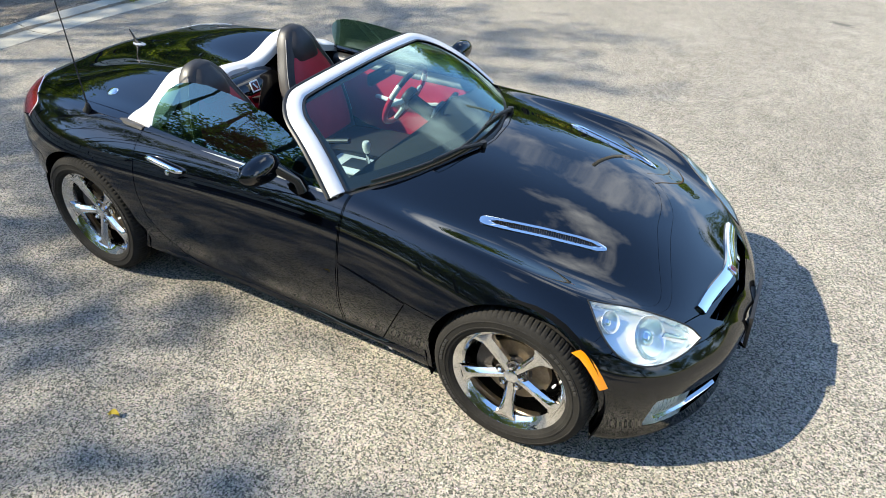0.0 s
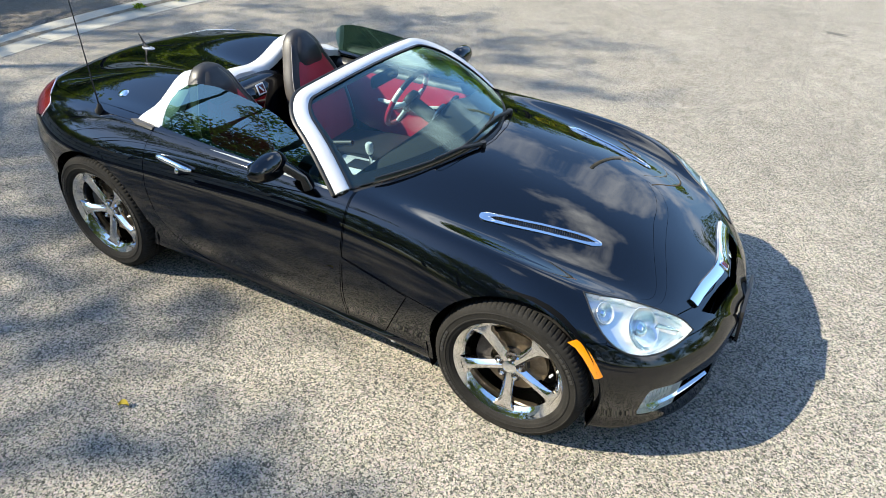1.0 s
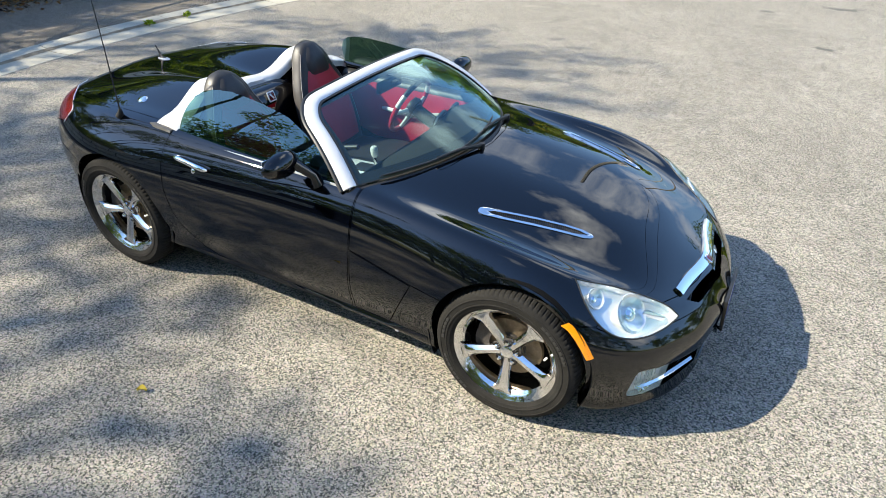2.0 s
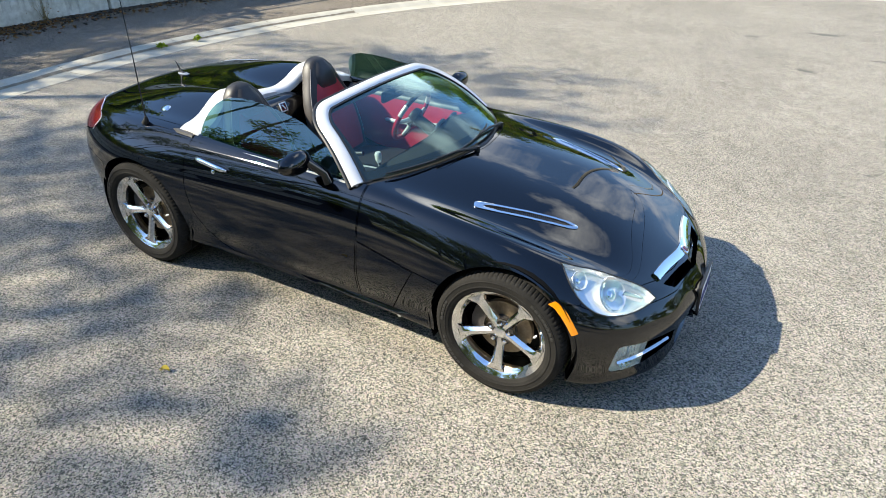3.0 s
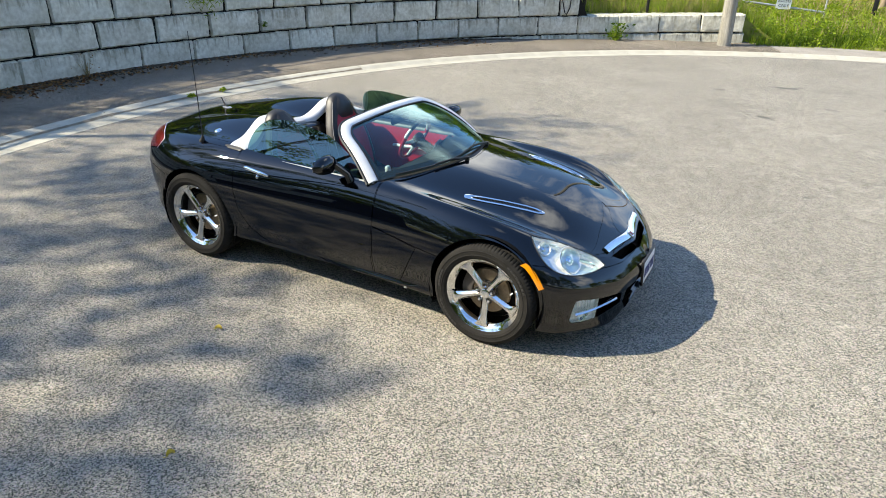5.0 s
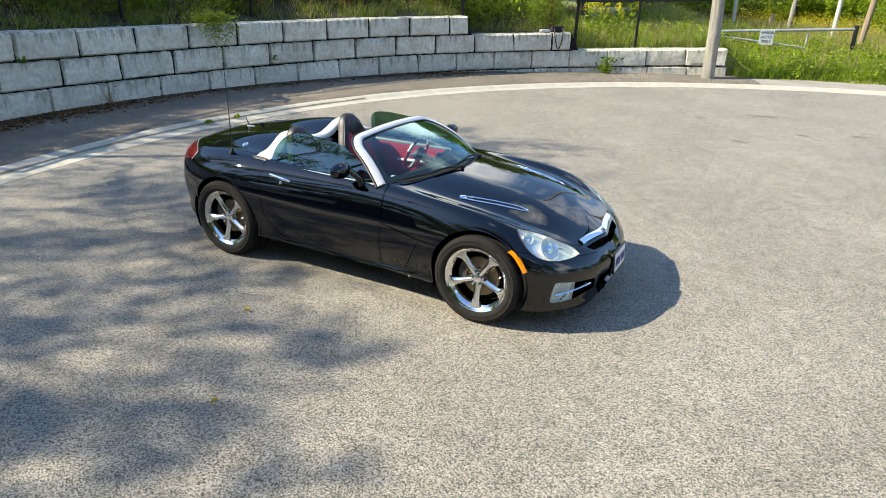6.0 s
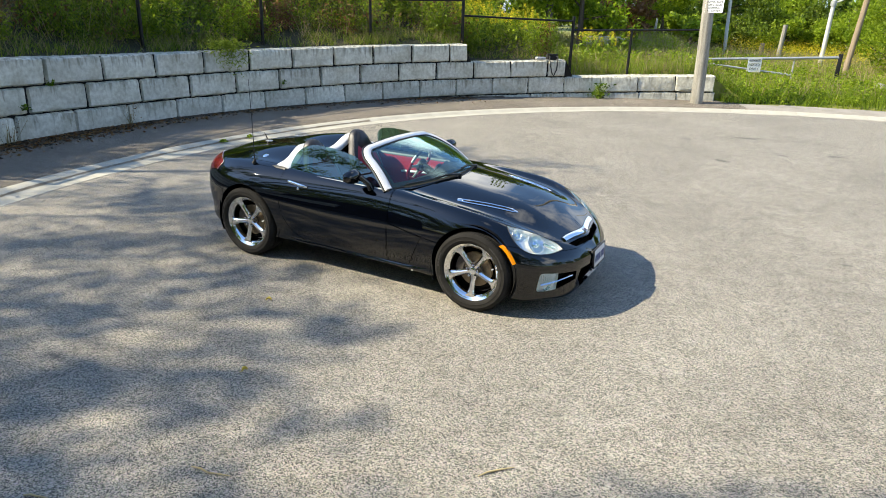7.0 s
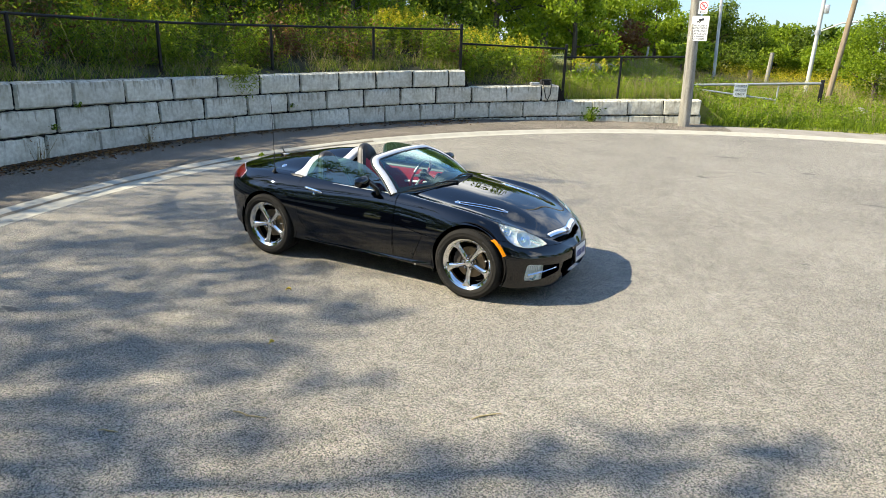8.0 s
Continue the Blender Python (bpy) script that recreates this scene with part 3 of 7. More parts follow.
def build_wall():
    wall = tagged(new("wall_retaining"), "curved retaining wall of pale cast concrete blocks in stepped courses", "wall", kind="structure")
    at_c = Matrix.Translation((WALL_C.x, WALL_C.y, 0))
    full = [block_mesh("block", 4.66, COURSE, s) for s in range(9)]
    half = [block_mesh("block", 2.2, COURSE, 20 + s) for s in range(2)]
    rng = random.Random(5)

    def lay(course, start, count, step, me_of):
        for k in range(count):
            a = start + k * step
            z = float(joint_z(min(a, 222))) + (course - 2) * COURSE
            tilt = (float(joint_z(min(a, 220) + 2)) - float(joint_z(min(a, 220) - 2))) / (4 * math.pi / 180 * WALL_R)
            x, y = wall_xy(a)
            m = at_c @ Matrix.Rotation(radians(a), 4, "Z") @ Matrix.Translation((rng.uniform(-0.012, 0.012), 0, z))
            m = m @ Matrix.Translation((WALL_R, 0, 0)) @ Matrix.Rotation(math.atan(tilt) + rng.uniform(-0.002, 0.002), 4, "X") @ Matrix.Translation((-WALL_R, 0, 0))
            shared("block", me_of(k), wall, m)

    lay(3, 145.3, 17, 4.70, lambda k: full[(k * 4 + 1) % 9])
    lay(3, 141.85, 1, 4.70, lambda k: half[0])
    lay(2, 137.5, 19, 4.70, lambda k: full[(k * 5 + 2) % 9])
    lay(2, 132.85, 1, 4.70, lambda k: full[3])
    lay(2, 129.35, 1, 4.70, lambda k: half[1])
    lay(1, 112.15, 24, 4.60, lambda k: full[(k * 7 + 4) % 9])
    lay(0, 111.9, 24, 4.55, lambda k: full[(k * 2 + 5) % 9])
    # dark core behind the open joints
    bm = bmesh.new()
    rows = []
    for k in range(116):
        a = 110.2 + k
        tops = 1 if a < 128.2 else 2 if a < 141 else 3
        z = float(joint_z(min(a, 222))) + (tops - 1) * COURSE - 0.03
        rows.append([(*wall_xy(a, WALL_R + 0.05), -0.1), (*wall_xy(a, WALL_R + 0.05), z), (*wall_xy(a, WALL_R + 0.5), z), (*wall_xy(a, WALL_R + 0.5), -0.1)])
    loft(rows, bm=bm)
    part("core", bm, M["gap"], wall)


build_wall()


# ---------------------------------------------------------------- fence, poles, gate, signs
def post_mesh(h, r=0.032):
    bm = tube([(0, 0, -0.25), (0, 0, h)], r, 10)
    tube([(0, 0, h), (0, 0, h + 0.012), (0, 0, h + 0.03)], r, 10, bm=bm, radii=[r * 1.15, r * 1.1, r * 0.4])
    return bm


def build_fence():
    """Black chain-link fence on the bank, in spans that step down with the wall."""
    fence = thing("chain_link_fence", "black chain-link fence with round posts and top rail on the wall", "fence")
    off = 0.62
    spots = [(199.5, 0), (187.6, 0), (175.1, 0), (163.4, 0), (151.4, 0), (140.4, 0), (126.9, 1), (119.8, 2), (110.8, 2)]
    place = []
    for a, lvl in spots:
        x, y = wall_xy(a, WALL_R + off)
        place.append((x, y, lvl, a))
    tops = {0: lambda a: float(joint_z(a)) + 2 * COURSE + 1.08, 1: lambda a: 2.02, 2: lambda a: float(joint_z(a)) + 1.22}
    spans = [(0, 1, 0), (1, 2, 0), (2, 3, 0), (3, 4, 0), (4, 5, 0), (5, 6, 1), (6, 7, 2), (7, 8, 2)]
    for i, (x, y, lvl, a) in enumerate(place):
        g = bank_foot(a)
        top = tops[min(lvl, 1)](a) if lvl < 2 else tops[2](a)
        if i == 5:
            top += 0.12
        if i == 6:
            top = 2.24
        ob = part("post", post_mesh(top - g, 0.044 if i in (5, 6) else 0.036), M["fence"], fence)
        ob.matrix_basis = Matrix.Translation((x, y, g))
    for i, j, lvl in spans:
        xa, ya, _, aa = place[i]
        xb, yb, _, ab = place[j]
        za, zb = tops[lvl](aa), tops[lvl](ab)
        if lvl == 1:
            za, zb = 2.20, 2.14
        part("rail", tube([(xa, ya, za), ((xa + xb) / 2, (ya + yb) / 2, (za + zb) / 2 - 0.008), (xb, yb, zb)], 0.026, 8), M["fence"], fence)
        ga, gb = bank_foot(aa) + 0.04, bank_foot(ab) + 0.04
        length = math.hypot(xb - xa, yb - ya)
        verts, faces = [], []
        pitch, r = 0.075, 0.0016
        h = (za - ga + zb - gb) / 2

        def spot(s, v):
            s = min(max(s, 0), length)
            f = s / length
            lo, hi = ga + (gb - ga) * f, za + (zb - za) * f
            return Vector((xa + (xb - xa) * f, ya + (yb - ya) * f, lo + (hi - lo) * min(max(v, 0), 1)))

        side = Vector((ya - yb, xb - xa, 0)).normalized() * r
        k = -h
        while k < length:
            for sgn in (1, -1):
                s0, s1 = (k, k + h) if sgn > 0 else (k + h, k)
                v0, v1 = 0.0, 1.0
                if s0 < 0:
                    v0 = -s0 / h
                if s0 > length:
                    v0 = (s0 - length) / h
                if s1 > length:
                    v1 = 1 - (s1 - length) / h
                if s1 < 0:
                    v1 = 1 + s1 / h
                if v1 - v0 > 0.03:
                    p, q = spot(s0, v0), spot(s1, v1)
                    up = (q - p).normalized().cross(side).normalized() * r
                    b = len(verts)
                    for c in (p, q):
                        verts += [c + side, c + up, c - side]
                    for e in range(3):
                        faces.append((b + e, b + (e + 1) % 3, b + 3 + (e + 1) % 3, b + 3 + e))
            k += pitch
        me = bpy.data.meshes.new("wire_mesh")
        me.from_pydata(verts, [], faces)
        me.materials.append(M["fence"])
        tagged(shared("wire_mesh", me, fence), kind="stuff")


build_fence()


def text_bm(body, size, width=None):
    cu = bpy.data.curves.new("t", "FONT")
    cu.body, cu.size, cu.align_x, cu.align_y = body, size, "CENTER", "CENTER"
    cu.resolution_u = 3
    cu.extrude = 0.0012
    ob = bpy.data.objects.new("t", cu)
    scene.collection.objects.link(ob)
    dg = bpy.context.evaluated_depsgraph_get()
    me = bpy.data.meshes.new_from_object(ob.evaluated_get(dg))
    bm = bmesh.new()
    bm.from_mesh(me)
    bpy.data.objects.remove(ob)
    bpy.data.curves.remove(cu)
    bpy.data.meshes.remove(me)
    if width:
        xs = [v.co.x for v in bm.verts]
        k = width / (max(xs) - min(xs))
        if k < 1:
            for v in bm.verts:
                v.co.x *= k
    return bm


def words_of(bm, gap):
    """Split a line of text into one bmesh a word, at the wide gaps between letters."""
    left, isles = set(bm.verts), []
    while left:
        stack, isle = [left.pop()], []
        while stack:
            v = stack.pop()
            isle.append(v)
            for e in v.link_edges:
                o = e.other_vert(v)
                if o in left:
                    left.remove(o)
                    stack.append(o)
        isles.append((min(v.co.x for v in isle), max(v.co.x for v in isle), isle))
    isles.sort(key=lambda q: q[0])
    words, end = [], None
    for lo, hi, isle in isles:
        if end is None or lo - end > gap:
            words.append([])
            end = hi
        words[-1] += isle
        end = max(end, hi)
    out = []
    for w in words:
        b = bm.copy()
        b.verts.ensure_lookup_table()
        keep = {v.index for v in w}
        bmesh.ops.delete(b, geom=[v for v in b.verts if v.index not in keep], context="VERTS")
        out.append(b)
    bm.free()
    return out


def sign_plate(w, h, r=0.03):
    bm = bmesh.new()
    pts = []
    for cx, cz, a0 in ((w / 2 - r, h / 2 - r, 0), (-w / 2 + r, h / 2 - r, 90), (-w / 2 + r, -h / 2 + r, 180), (w / 2 - r, -h / 2 + r, 270)):
        for k in range(5):
            a = radians(a0 + 22.5 * k)
            pts.append((cx + r * math.cos(a), cz + r * math.sin(a)))
    f = bm.faces.new([bm.verts.new((x, y, 0)) for x, y in pts])
    ext = bmesh.ops.extrude_face_region(bm, geom=[f])
    bmesh.ops.translate(bm, verts=[g for g in ext["geom"] if isinstance(g, bmesh.types.BMVert)], vec=(0, 0, -0.004))
    return bm


def ring_bm(r0, r1, z, n=40):
    bm = bmesh.new()
    a = [bm.verts.new((r0 * math.cos(2 * math.pi * k / n), r0 * math.sin(2 * math.pi * k / n), z)) for k in range(n)]
    b = [bm.verts.new((r1 * math.cos(2 * math.pi * k / n), r1 * math.sin(2 * math.pi * k / n), z)) for k in range(n)]
    for k in range(n):
        bm.faces.new((a[k], b[k], b[(k + 1) % n], a[(k + 1) % n]))
    return bm


def slab(pts, z, t=0.002):
    bm = bmesh.new()
    bm.faces.new([bm.verts.new((x, y, z)) for x, y in pts])
    return bm


POLE = Vector((0.63, 14.42, 0.08))


def build_sign_pole():
    pole = thing("utility_pole", "weathered grey wooden pole at the road's edge beside the wall", "pole", m=Matrix.Translation(POLE) @ Matrix.Rotation(radians(-1.6), 4, "Y"))
    pts, rad = [], []
    for k in range(15):
        z = -0.3 + k * 0.65
        pts.append((0.015 * math.sin(k * 0.7), 0.01 * math.cos(k), z))
        rad.append(0.168 - 0.0035 * k)
    part("shaft", tube(pts, 0.15, 20, radii=rad), M["wood"], pole)
    face = Matrix.Translation((-0.03, -0.175, 0)) @ Matrix.Rotation(radians(90), 4, "X") @ Matrix.Rotation(radians(-8), 4, "Y")
    lines = ["THIS ROAD IS", "UNDER VIDEO", "SURVEILLANCE", "FOR ILLEGAL", "DUMPING", "ACTIVITIES"]
    sign = thing("surveillance_sign", "white rectangular metal notice on a wooden pole", "sign", m=Matrix.Translation(POLE + Vector((0.13, 0, 2.72))) @ face)
    part("plate", sign_plate(0.47, 0.66), M["white"], sign)
    for i, s in enumerate(lines):
        b = text_bm(s, 0.070, 0.40)
        bmesh.ops.translate(b, verts=b.verts, vec=(0, 0.075 - 0.072 * i, 0.004))
        b.verts.index_update()
        for word in words_of(b, 0.010):
            part("lettering", word, M["ink"], sign, "dark printed words")
    bm = slab([(-0.05, 0.24), (0.08, 0.275), (0.095, 0.21), (-0.04, 0.18)], 0.004)
    merge(bm, slab([(-0.09, 0.19), (-0.04, 0.205), (-0.045, 0.17), (-0.09, 0.145)], 0.004))
    merge(bm, slab([(-0.005, 0.188), (0.022, 0.195), (-0.015, 0.14), (-0.045, 0.14)], 0.004))
    part("camera_symbol", bm, M["ink"], sign)
    small = thing("no_parking_sign", "small white sign with a red circle on a wooden pole", "sign", m=Matrix.Translation(POLE + Vector((0.155, 0, 3.27))) @ face)
    part("plate", sign_plate(0.25, 0.34, 0.02), M["white"], small)
    bm = ring_bm(0.082, 0.105, 0.003)
    merge(bm, slab([(-0.075, 0.055), (-0.055, 0.075), (0.075, -0.055), (0.055, -0.075)], 0.0045))
    bmesh.ops.translate(bm, verts=bm.verts, vec=(0, 0.04, 0))
    part("ring", bm, M["redink"], small)
    b = text_bm("P", 0.15)
    bmesh.ops.translate(b, verts=b.verts, vec=(0, 0.04, 0.0025))
    part("letter", b, M["ink"], small)
    part("arrow", slab([(-0.09, -0.12), (-0.05, -0.09), (-0.05, -0.11), (0.09, -0.11), (0.09, -0.13), (-0.05, -0.13), (-0.05, -0.15)], 0.003), M["ink"], small)


build_sign_pole()


def build_gate():
    a, b = Vector((-1.80, 19.16, 0)), Vector((4.08, 21.9, 0))
    ga, gb = land(a.x, a.y), land(b.x, b.y)
    za, zb = 0.90, 1.19
    gate = thing("barrier_gate", "galvanised swing barrier with a brace between black posts", "gate")
    d = (b - a).normalized()
    part("bar", tube([Vector((a.x, a.y, za)), Vector((b.x, b.y, zb))], 0.045, 12), M["galv"], gate)
    p = a.lerp(b, 0.765)
    part("brace", tube([Vector((a.x, a.y, za - 0.02)) + d * 1.7, Vector((p.x, p.y, 0.55))], 0.035, 10), M["galv"], gate)
    part("strut", tube([Vector((p.x, p.y, 1.08)), Vector((p.x, p.y, 0.30))], 0.03, 10), M["galv"], gate)
    for q, g, top in ((a, ga, za + 0.20), (b, gb, zb + 0.12)):
        ob = part("post", box_bm(0.13, 0.13, top - g + 0.3, 0.012, (0, 0, (top - g - 0.3) / 2)), M["fence"], gate)
        ob.matrix_basis = Matrix.Translation((q.x, q.y, g))
    s = a.lerp(b, 0.557)
    turn = math.atan2(d.y, d.x)
    sign = thing("access_sign", "small white notice hanging on the barrier", "sign", m=Matrix.Translation((s.x + 0.03, s.y - 0.06, 0.86)) @ Matrix.Rotation(turn, 4, "Z") @ Matrix.Rotation(radians(90), 4, "X"))
    part("plate", sign_plate(0.47, 0.50, 0.02), M["white"], sign)
    for i, t in enumerate(["AUTHORIZED", "ACCESS", "ONLY"]):
        q = text_bm(t, 0.12, 0.40)
        bmesh.ops.translate(q, verts=q.verts, vec=(0, 0.14 - 0.14 * i, 0.004))
        q.verts.index_update()
        for word in words_of(q, 0.02):
            part("lettering", word, M["ink"], sign)


build_gate()


def far_pole(name, label, foot, top, r0, r1, material, arm=None):
    f, t = Vector(foot), Vector(top)
    f.z = land(f.x, f.y) - 0.2
    pole = thing(name, label, "pole", m=Matrix.Translation(f))
    part("shaft", tube([Vector((0, 0, 0)), (t - f) * 0.5, t - f], r0, 14, radii=[r0, (r0 + r1) / 2, r1]), material, pole)
    if arm:
        p, q = Vector(arm[0]) - f, Vector(arm[1]) - f
        part("arm", tube([p, p.lerp(q, 0.6) + Vector((0, 0, 0.12)), q], 0.035, 10), M["greypaint"], pole)
        head = part("lamp_head", box_bm(0.45, 0.16, 0.09, 0.035, (0.18, 0, 0)), M["galv"], pole)
        head.matrix_basis = Matrix.Translation(q)
        part("bracket", tube([p + Vector((0, 0, -0.10)), p + Vector((0, 0, 0.10))], 0.125, 12), M["galv"], pole)
        box = part("transformer_box", box_bm(0.20, 0.20, 0.38, 0.04, (0.20, -0.1, 1.0)), M["galv"], pole)
        box.matrix_basis = Matrix.Translation(p)
    return pole


far_pole("lamp_post", "slim pale lamp post in the meadow", (-0.44, 28.9, 0), (-0.76, 28.9, 8.0), 0.08, 0.055, M["greypaint"])
far_pole("wooden_post", "short weathered leaning wooden post", (1.68, 32.0, 0), (1.77, 32.0, 2.16), 0.11, 0.10, M["wood"])
far_pole("street_lamp", "pale pole with a curved lamp arm and grey box", (3.56, 30.0, 0), (3.64, 30.0, 9.0), 0.10, 0.065, M["greypaint"], arm=((3.58, 30.0, 3.12), (5.08, 30.0, 3.60)))
leaning = far_pole("leaning_pole", "leaning brown wooden utility pole in the weeds", (4.35, 24.0, 0), (4.95, 24.0, 9.0), 0.105, 0.085, M["newwood"])
crossarm = part("crossarm", box_bm(1.7, 0.08, 0.10, 0.01), M["bark"], leaning)
crossarm.matrix_basis = Matrix.Translation(Vector((0.57, 0, 8.55))) @ Matrix.Rotation(radians(4), 4, "Y") @ Matrix.Rotation(radians(20), 4, "Z")
for k, (dx, dz) in enumerate(((-0.75, 0.2), (0.75, -0.1))):
    a, b = Vector((4.9 + dx, 24.0, 8.75 + dz)), Vector((15.0 + dx, -22.0, 9.0 + dz))
    pts = [a.lerp(b, t / 20) + Vector((0, 0, -3.2 * (t / 20) * (1 - t / 20))) for t in range(21)]
    w = thing("power_line", "thin black overhead power line", "cable", "power lines")
    part("wire", tube(pts, 0.018, 5), M["fence"], w)
far_pole("utility_pole", "brown wooden utility pole beyond the road", (15.0, -22.2, 0), (15.0, -22.2, 9.6), 0.16, 0.12, M["newwood"])
far_pole("marker_post", "thin pale marker post behind the fence", (-3.66, 28.4, 0), (-3.6, 28.4, 2.26), 0.06, 0.05, M["greypaint"])
far_pole("stump_post", "low brown wooden stump in the grass", (0.95, 31.0, 0), (0.97, 31.0, 1.29), 0.12, 0.11, M["newwood"])


# ---------------------------------------------------------------- plants
def leaf_quads(rng, centers, size, flat=0.0, long=1.6):
    """Small pointed leaves (two triangles each) at the given centres, with random turns."""
    n = len(centers)
    c = np.asarray(centers, float)
    d = rng.normal(size=(n, 3))
    d[:, 2] *= 1 - flat
    d /= np.linalg.norm(d, axis=1)[:, None] + 1e-9
    e = np.cross(d, rng.normal(size=(n, 3)))
    e /= np.linalg.norm(e, axis=1)[:, None] + 1e-9
    s = size * rng.uniform(0.6, 1.35, (n, 1))
    v = np.stack([c - d * s * long / 2, c + e * s / 2.2, c + d * s * long / 2, c - e * s / 2.2], 1).reshape(-1, 3)
    f = np.arange(4 * n).reshape(-1, 4)
    return v, f


def mesh_from(name, chunks, materials, kinds):
    vs, fs, mi, base = [], [], [], 0
    for (v, f), k in zip(chunks, kinds):
        vs.append(v)
        fs.append(f + base)
        mi.append(np.full(len(f), k))
        base += len(v)
    v, f, mi = np.concatenate(vs), np.concatenate(fs), np.concatenate(mi)
    me = bpy.data.meshes.new(name)
    me.vertices.add(len(v))
    me.vertices.foreach_set("co", v.astype(np.float32).ravel())
    k = f.shape[1]
    me.loops.add(f.size)
    me.loops.foreach_set("vertex_index", f.astype(np.int32).ravel())
    me.polygons.add(len(f))
    me.polygons.foreach_set("loop_start", np.arange(0, f.size, k, dtype=np.int32))
    me.polygons.foreach_set("loop_total", np.full(len(f), k, np.int32))
    for m in materials:
        me.materials.append(m)
    me.polygons.foreach_set("material_index", mi.astype(np.int32))
    me.update(calc_edges=True)
    return me


def blades(rng, base, height, width, lean):
    """Grass blades: narrow quads that taper and lean."""
    n = len(base)
    b = np.asarray(base, float)
    a = rng.uniform(0, 2 * np.pi, n)
    side = np.stack([np.cos(a), np.sin(a), np.zeros(n)], 1)
    h = height * rng.uniform(0.5, 1.25, (n, 1))
    tip = b + np.concatenate([rng.normal(size=(n, 2)) * lean * h, h], 1)
    w = width * rng.uniform(0.6, 1.4, (n, 1))
    v = np.stack([b - side * w, b + side * w, tip + side * w * 0.15, tip - side * w * 0.15], 1).reshape(-1, 3)
    return v, np.arange(4 * n).reshape(-1, 4)


def crown_points(rng, clumps, n, spread):
    """Points scattered in shells round clump centres."""
    c = np.array(clumps)
    pick = rng.integers(0, len(c), n)
    d = rng.normal(size=(n, 3))
    d /= np.linalg.norm(d, axis=1)[:, None]
    r = rng.uniform(0.25, 1.0, (n, 1)) ** 0.5
    return c[pick, :3] + d * r * c[pick, 3:4] * np.array([[1, 1, 0.75]]) + rng.normal(size=(n, 3)) * spread


def tree_thing(name, label, x, y, height, radius, leaves, material, seed, leaf=0.11, trunk=0.14, low=0.25, full=1.0):
    rng = np.random.default_rng(seed)
    z = land(x, y)
    t = thing(name, label, "tree" if height > 3 or name == "sapling" else "shrub", name.replace("_", " ") + "s", m=Matrix.Translation((x, y, z - 0.05)))
    bm = bmesh.new()
    bend = rng.normal(size=2) * 0.05 * height
    top = Vector((bend[0], bend[1], height * 0.86))
    mid = Vector((bend[0] * 0.2, bend[1] * 0.2, height * 0.4))
    tube([(0, 0, -0.2), mid * 0.5, mid, mid.lerp(top, 0.5), top], trunk, 8, bm=bm, radii=[trunk * 1.25, trunk, trunk * 0.75, trunk * 0.45, trunk * 0.12])
    clumps = []
    limbs = max(7, int(height * 2.0))
    for i in range(limbs):
        f = low + (0.97 - low) * (i + 0.5) / limbs
        a = i * 2.4 + rng.uniform(-0.5, 0.5)
        start = mid.lerp(top, max(0, (f - 0.4) / 0.6)) if f > 0.4 else Vector((0, 0, 0)).lerp(mid, f / 0.4)
        reach = radius * (1.05 - 0.75 * abs(f - 0.5) ** 1.5 / 0.5 ** 1.5 * (1 if f > 0.5 else 0.35)) * rng.uniform(0.6, 1.1)
        end = start + Vector((math.cos(a) * reach, math.sin(a) * reach, reach * rng.uniform(0.15, 0.65)))
        tube([start, start.lerp(end, 0.5) + Vector((0, 0, -0.04 * reach)), end], trunk * 0.3, 5, bm=bm, radii=[trunk * 0.38, trunk * 0.22, trunk * 0.06])
        for k in range(2):
            e2 = start.lerp(end, 0.45 + 0.25 * k) + Vector(rng.normal(size=3) * reach * 0.35)
            tube([start.lerp(end, 0.35 + 0.2 * k), e2], trunk * 0.1, 4, bm=bm, radii=[trunk * 0.15, trunk * 0.04])
            clumps.append((*e2, radius * rng.uniform(0.20, 0.36)))
        clumps.append((*end, radius * rng.uniform(0.22, 0.40)))
        clumps.append((*start.lerp(end, 0.6), radius * rng.uniform(0.2, 0.34)))
    part("trunk", bm, M["bark"], t)
    clumps = [c for c in clumps if rng.uniform() < full]
    pts = crown_points(rng, clumps, leaves, radius * 0.03)
    pts[:, 2] = np.maximum(pts[:, 2], 0.1)
    me = mesh_from("crown", [leaf_quads(rng, pts, leaf)], [material], [0])
    shared("crown", me, t)
    return t


def scatter(rng, n, a0, a1, d0, d1, keep=None):
    """Points on the bank by wall angle and distance behind the wall's back."""
    out = []
    while len(out) < n:
        a = rng.uniform(a0, a1)
        d = d0 + (d1 - d0) * rng.uniform() ** 1.3
        x, y = wall_xy(a, WALL_R + 0.5 + d)
        if keep is None or keep(x, y):
            out.append((x, y, land(x, y) - 0.02))
    return np.array(out)


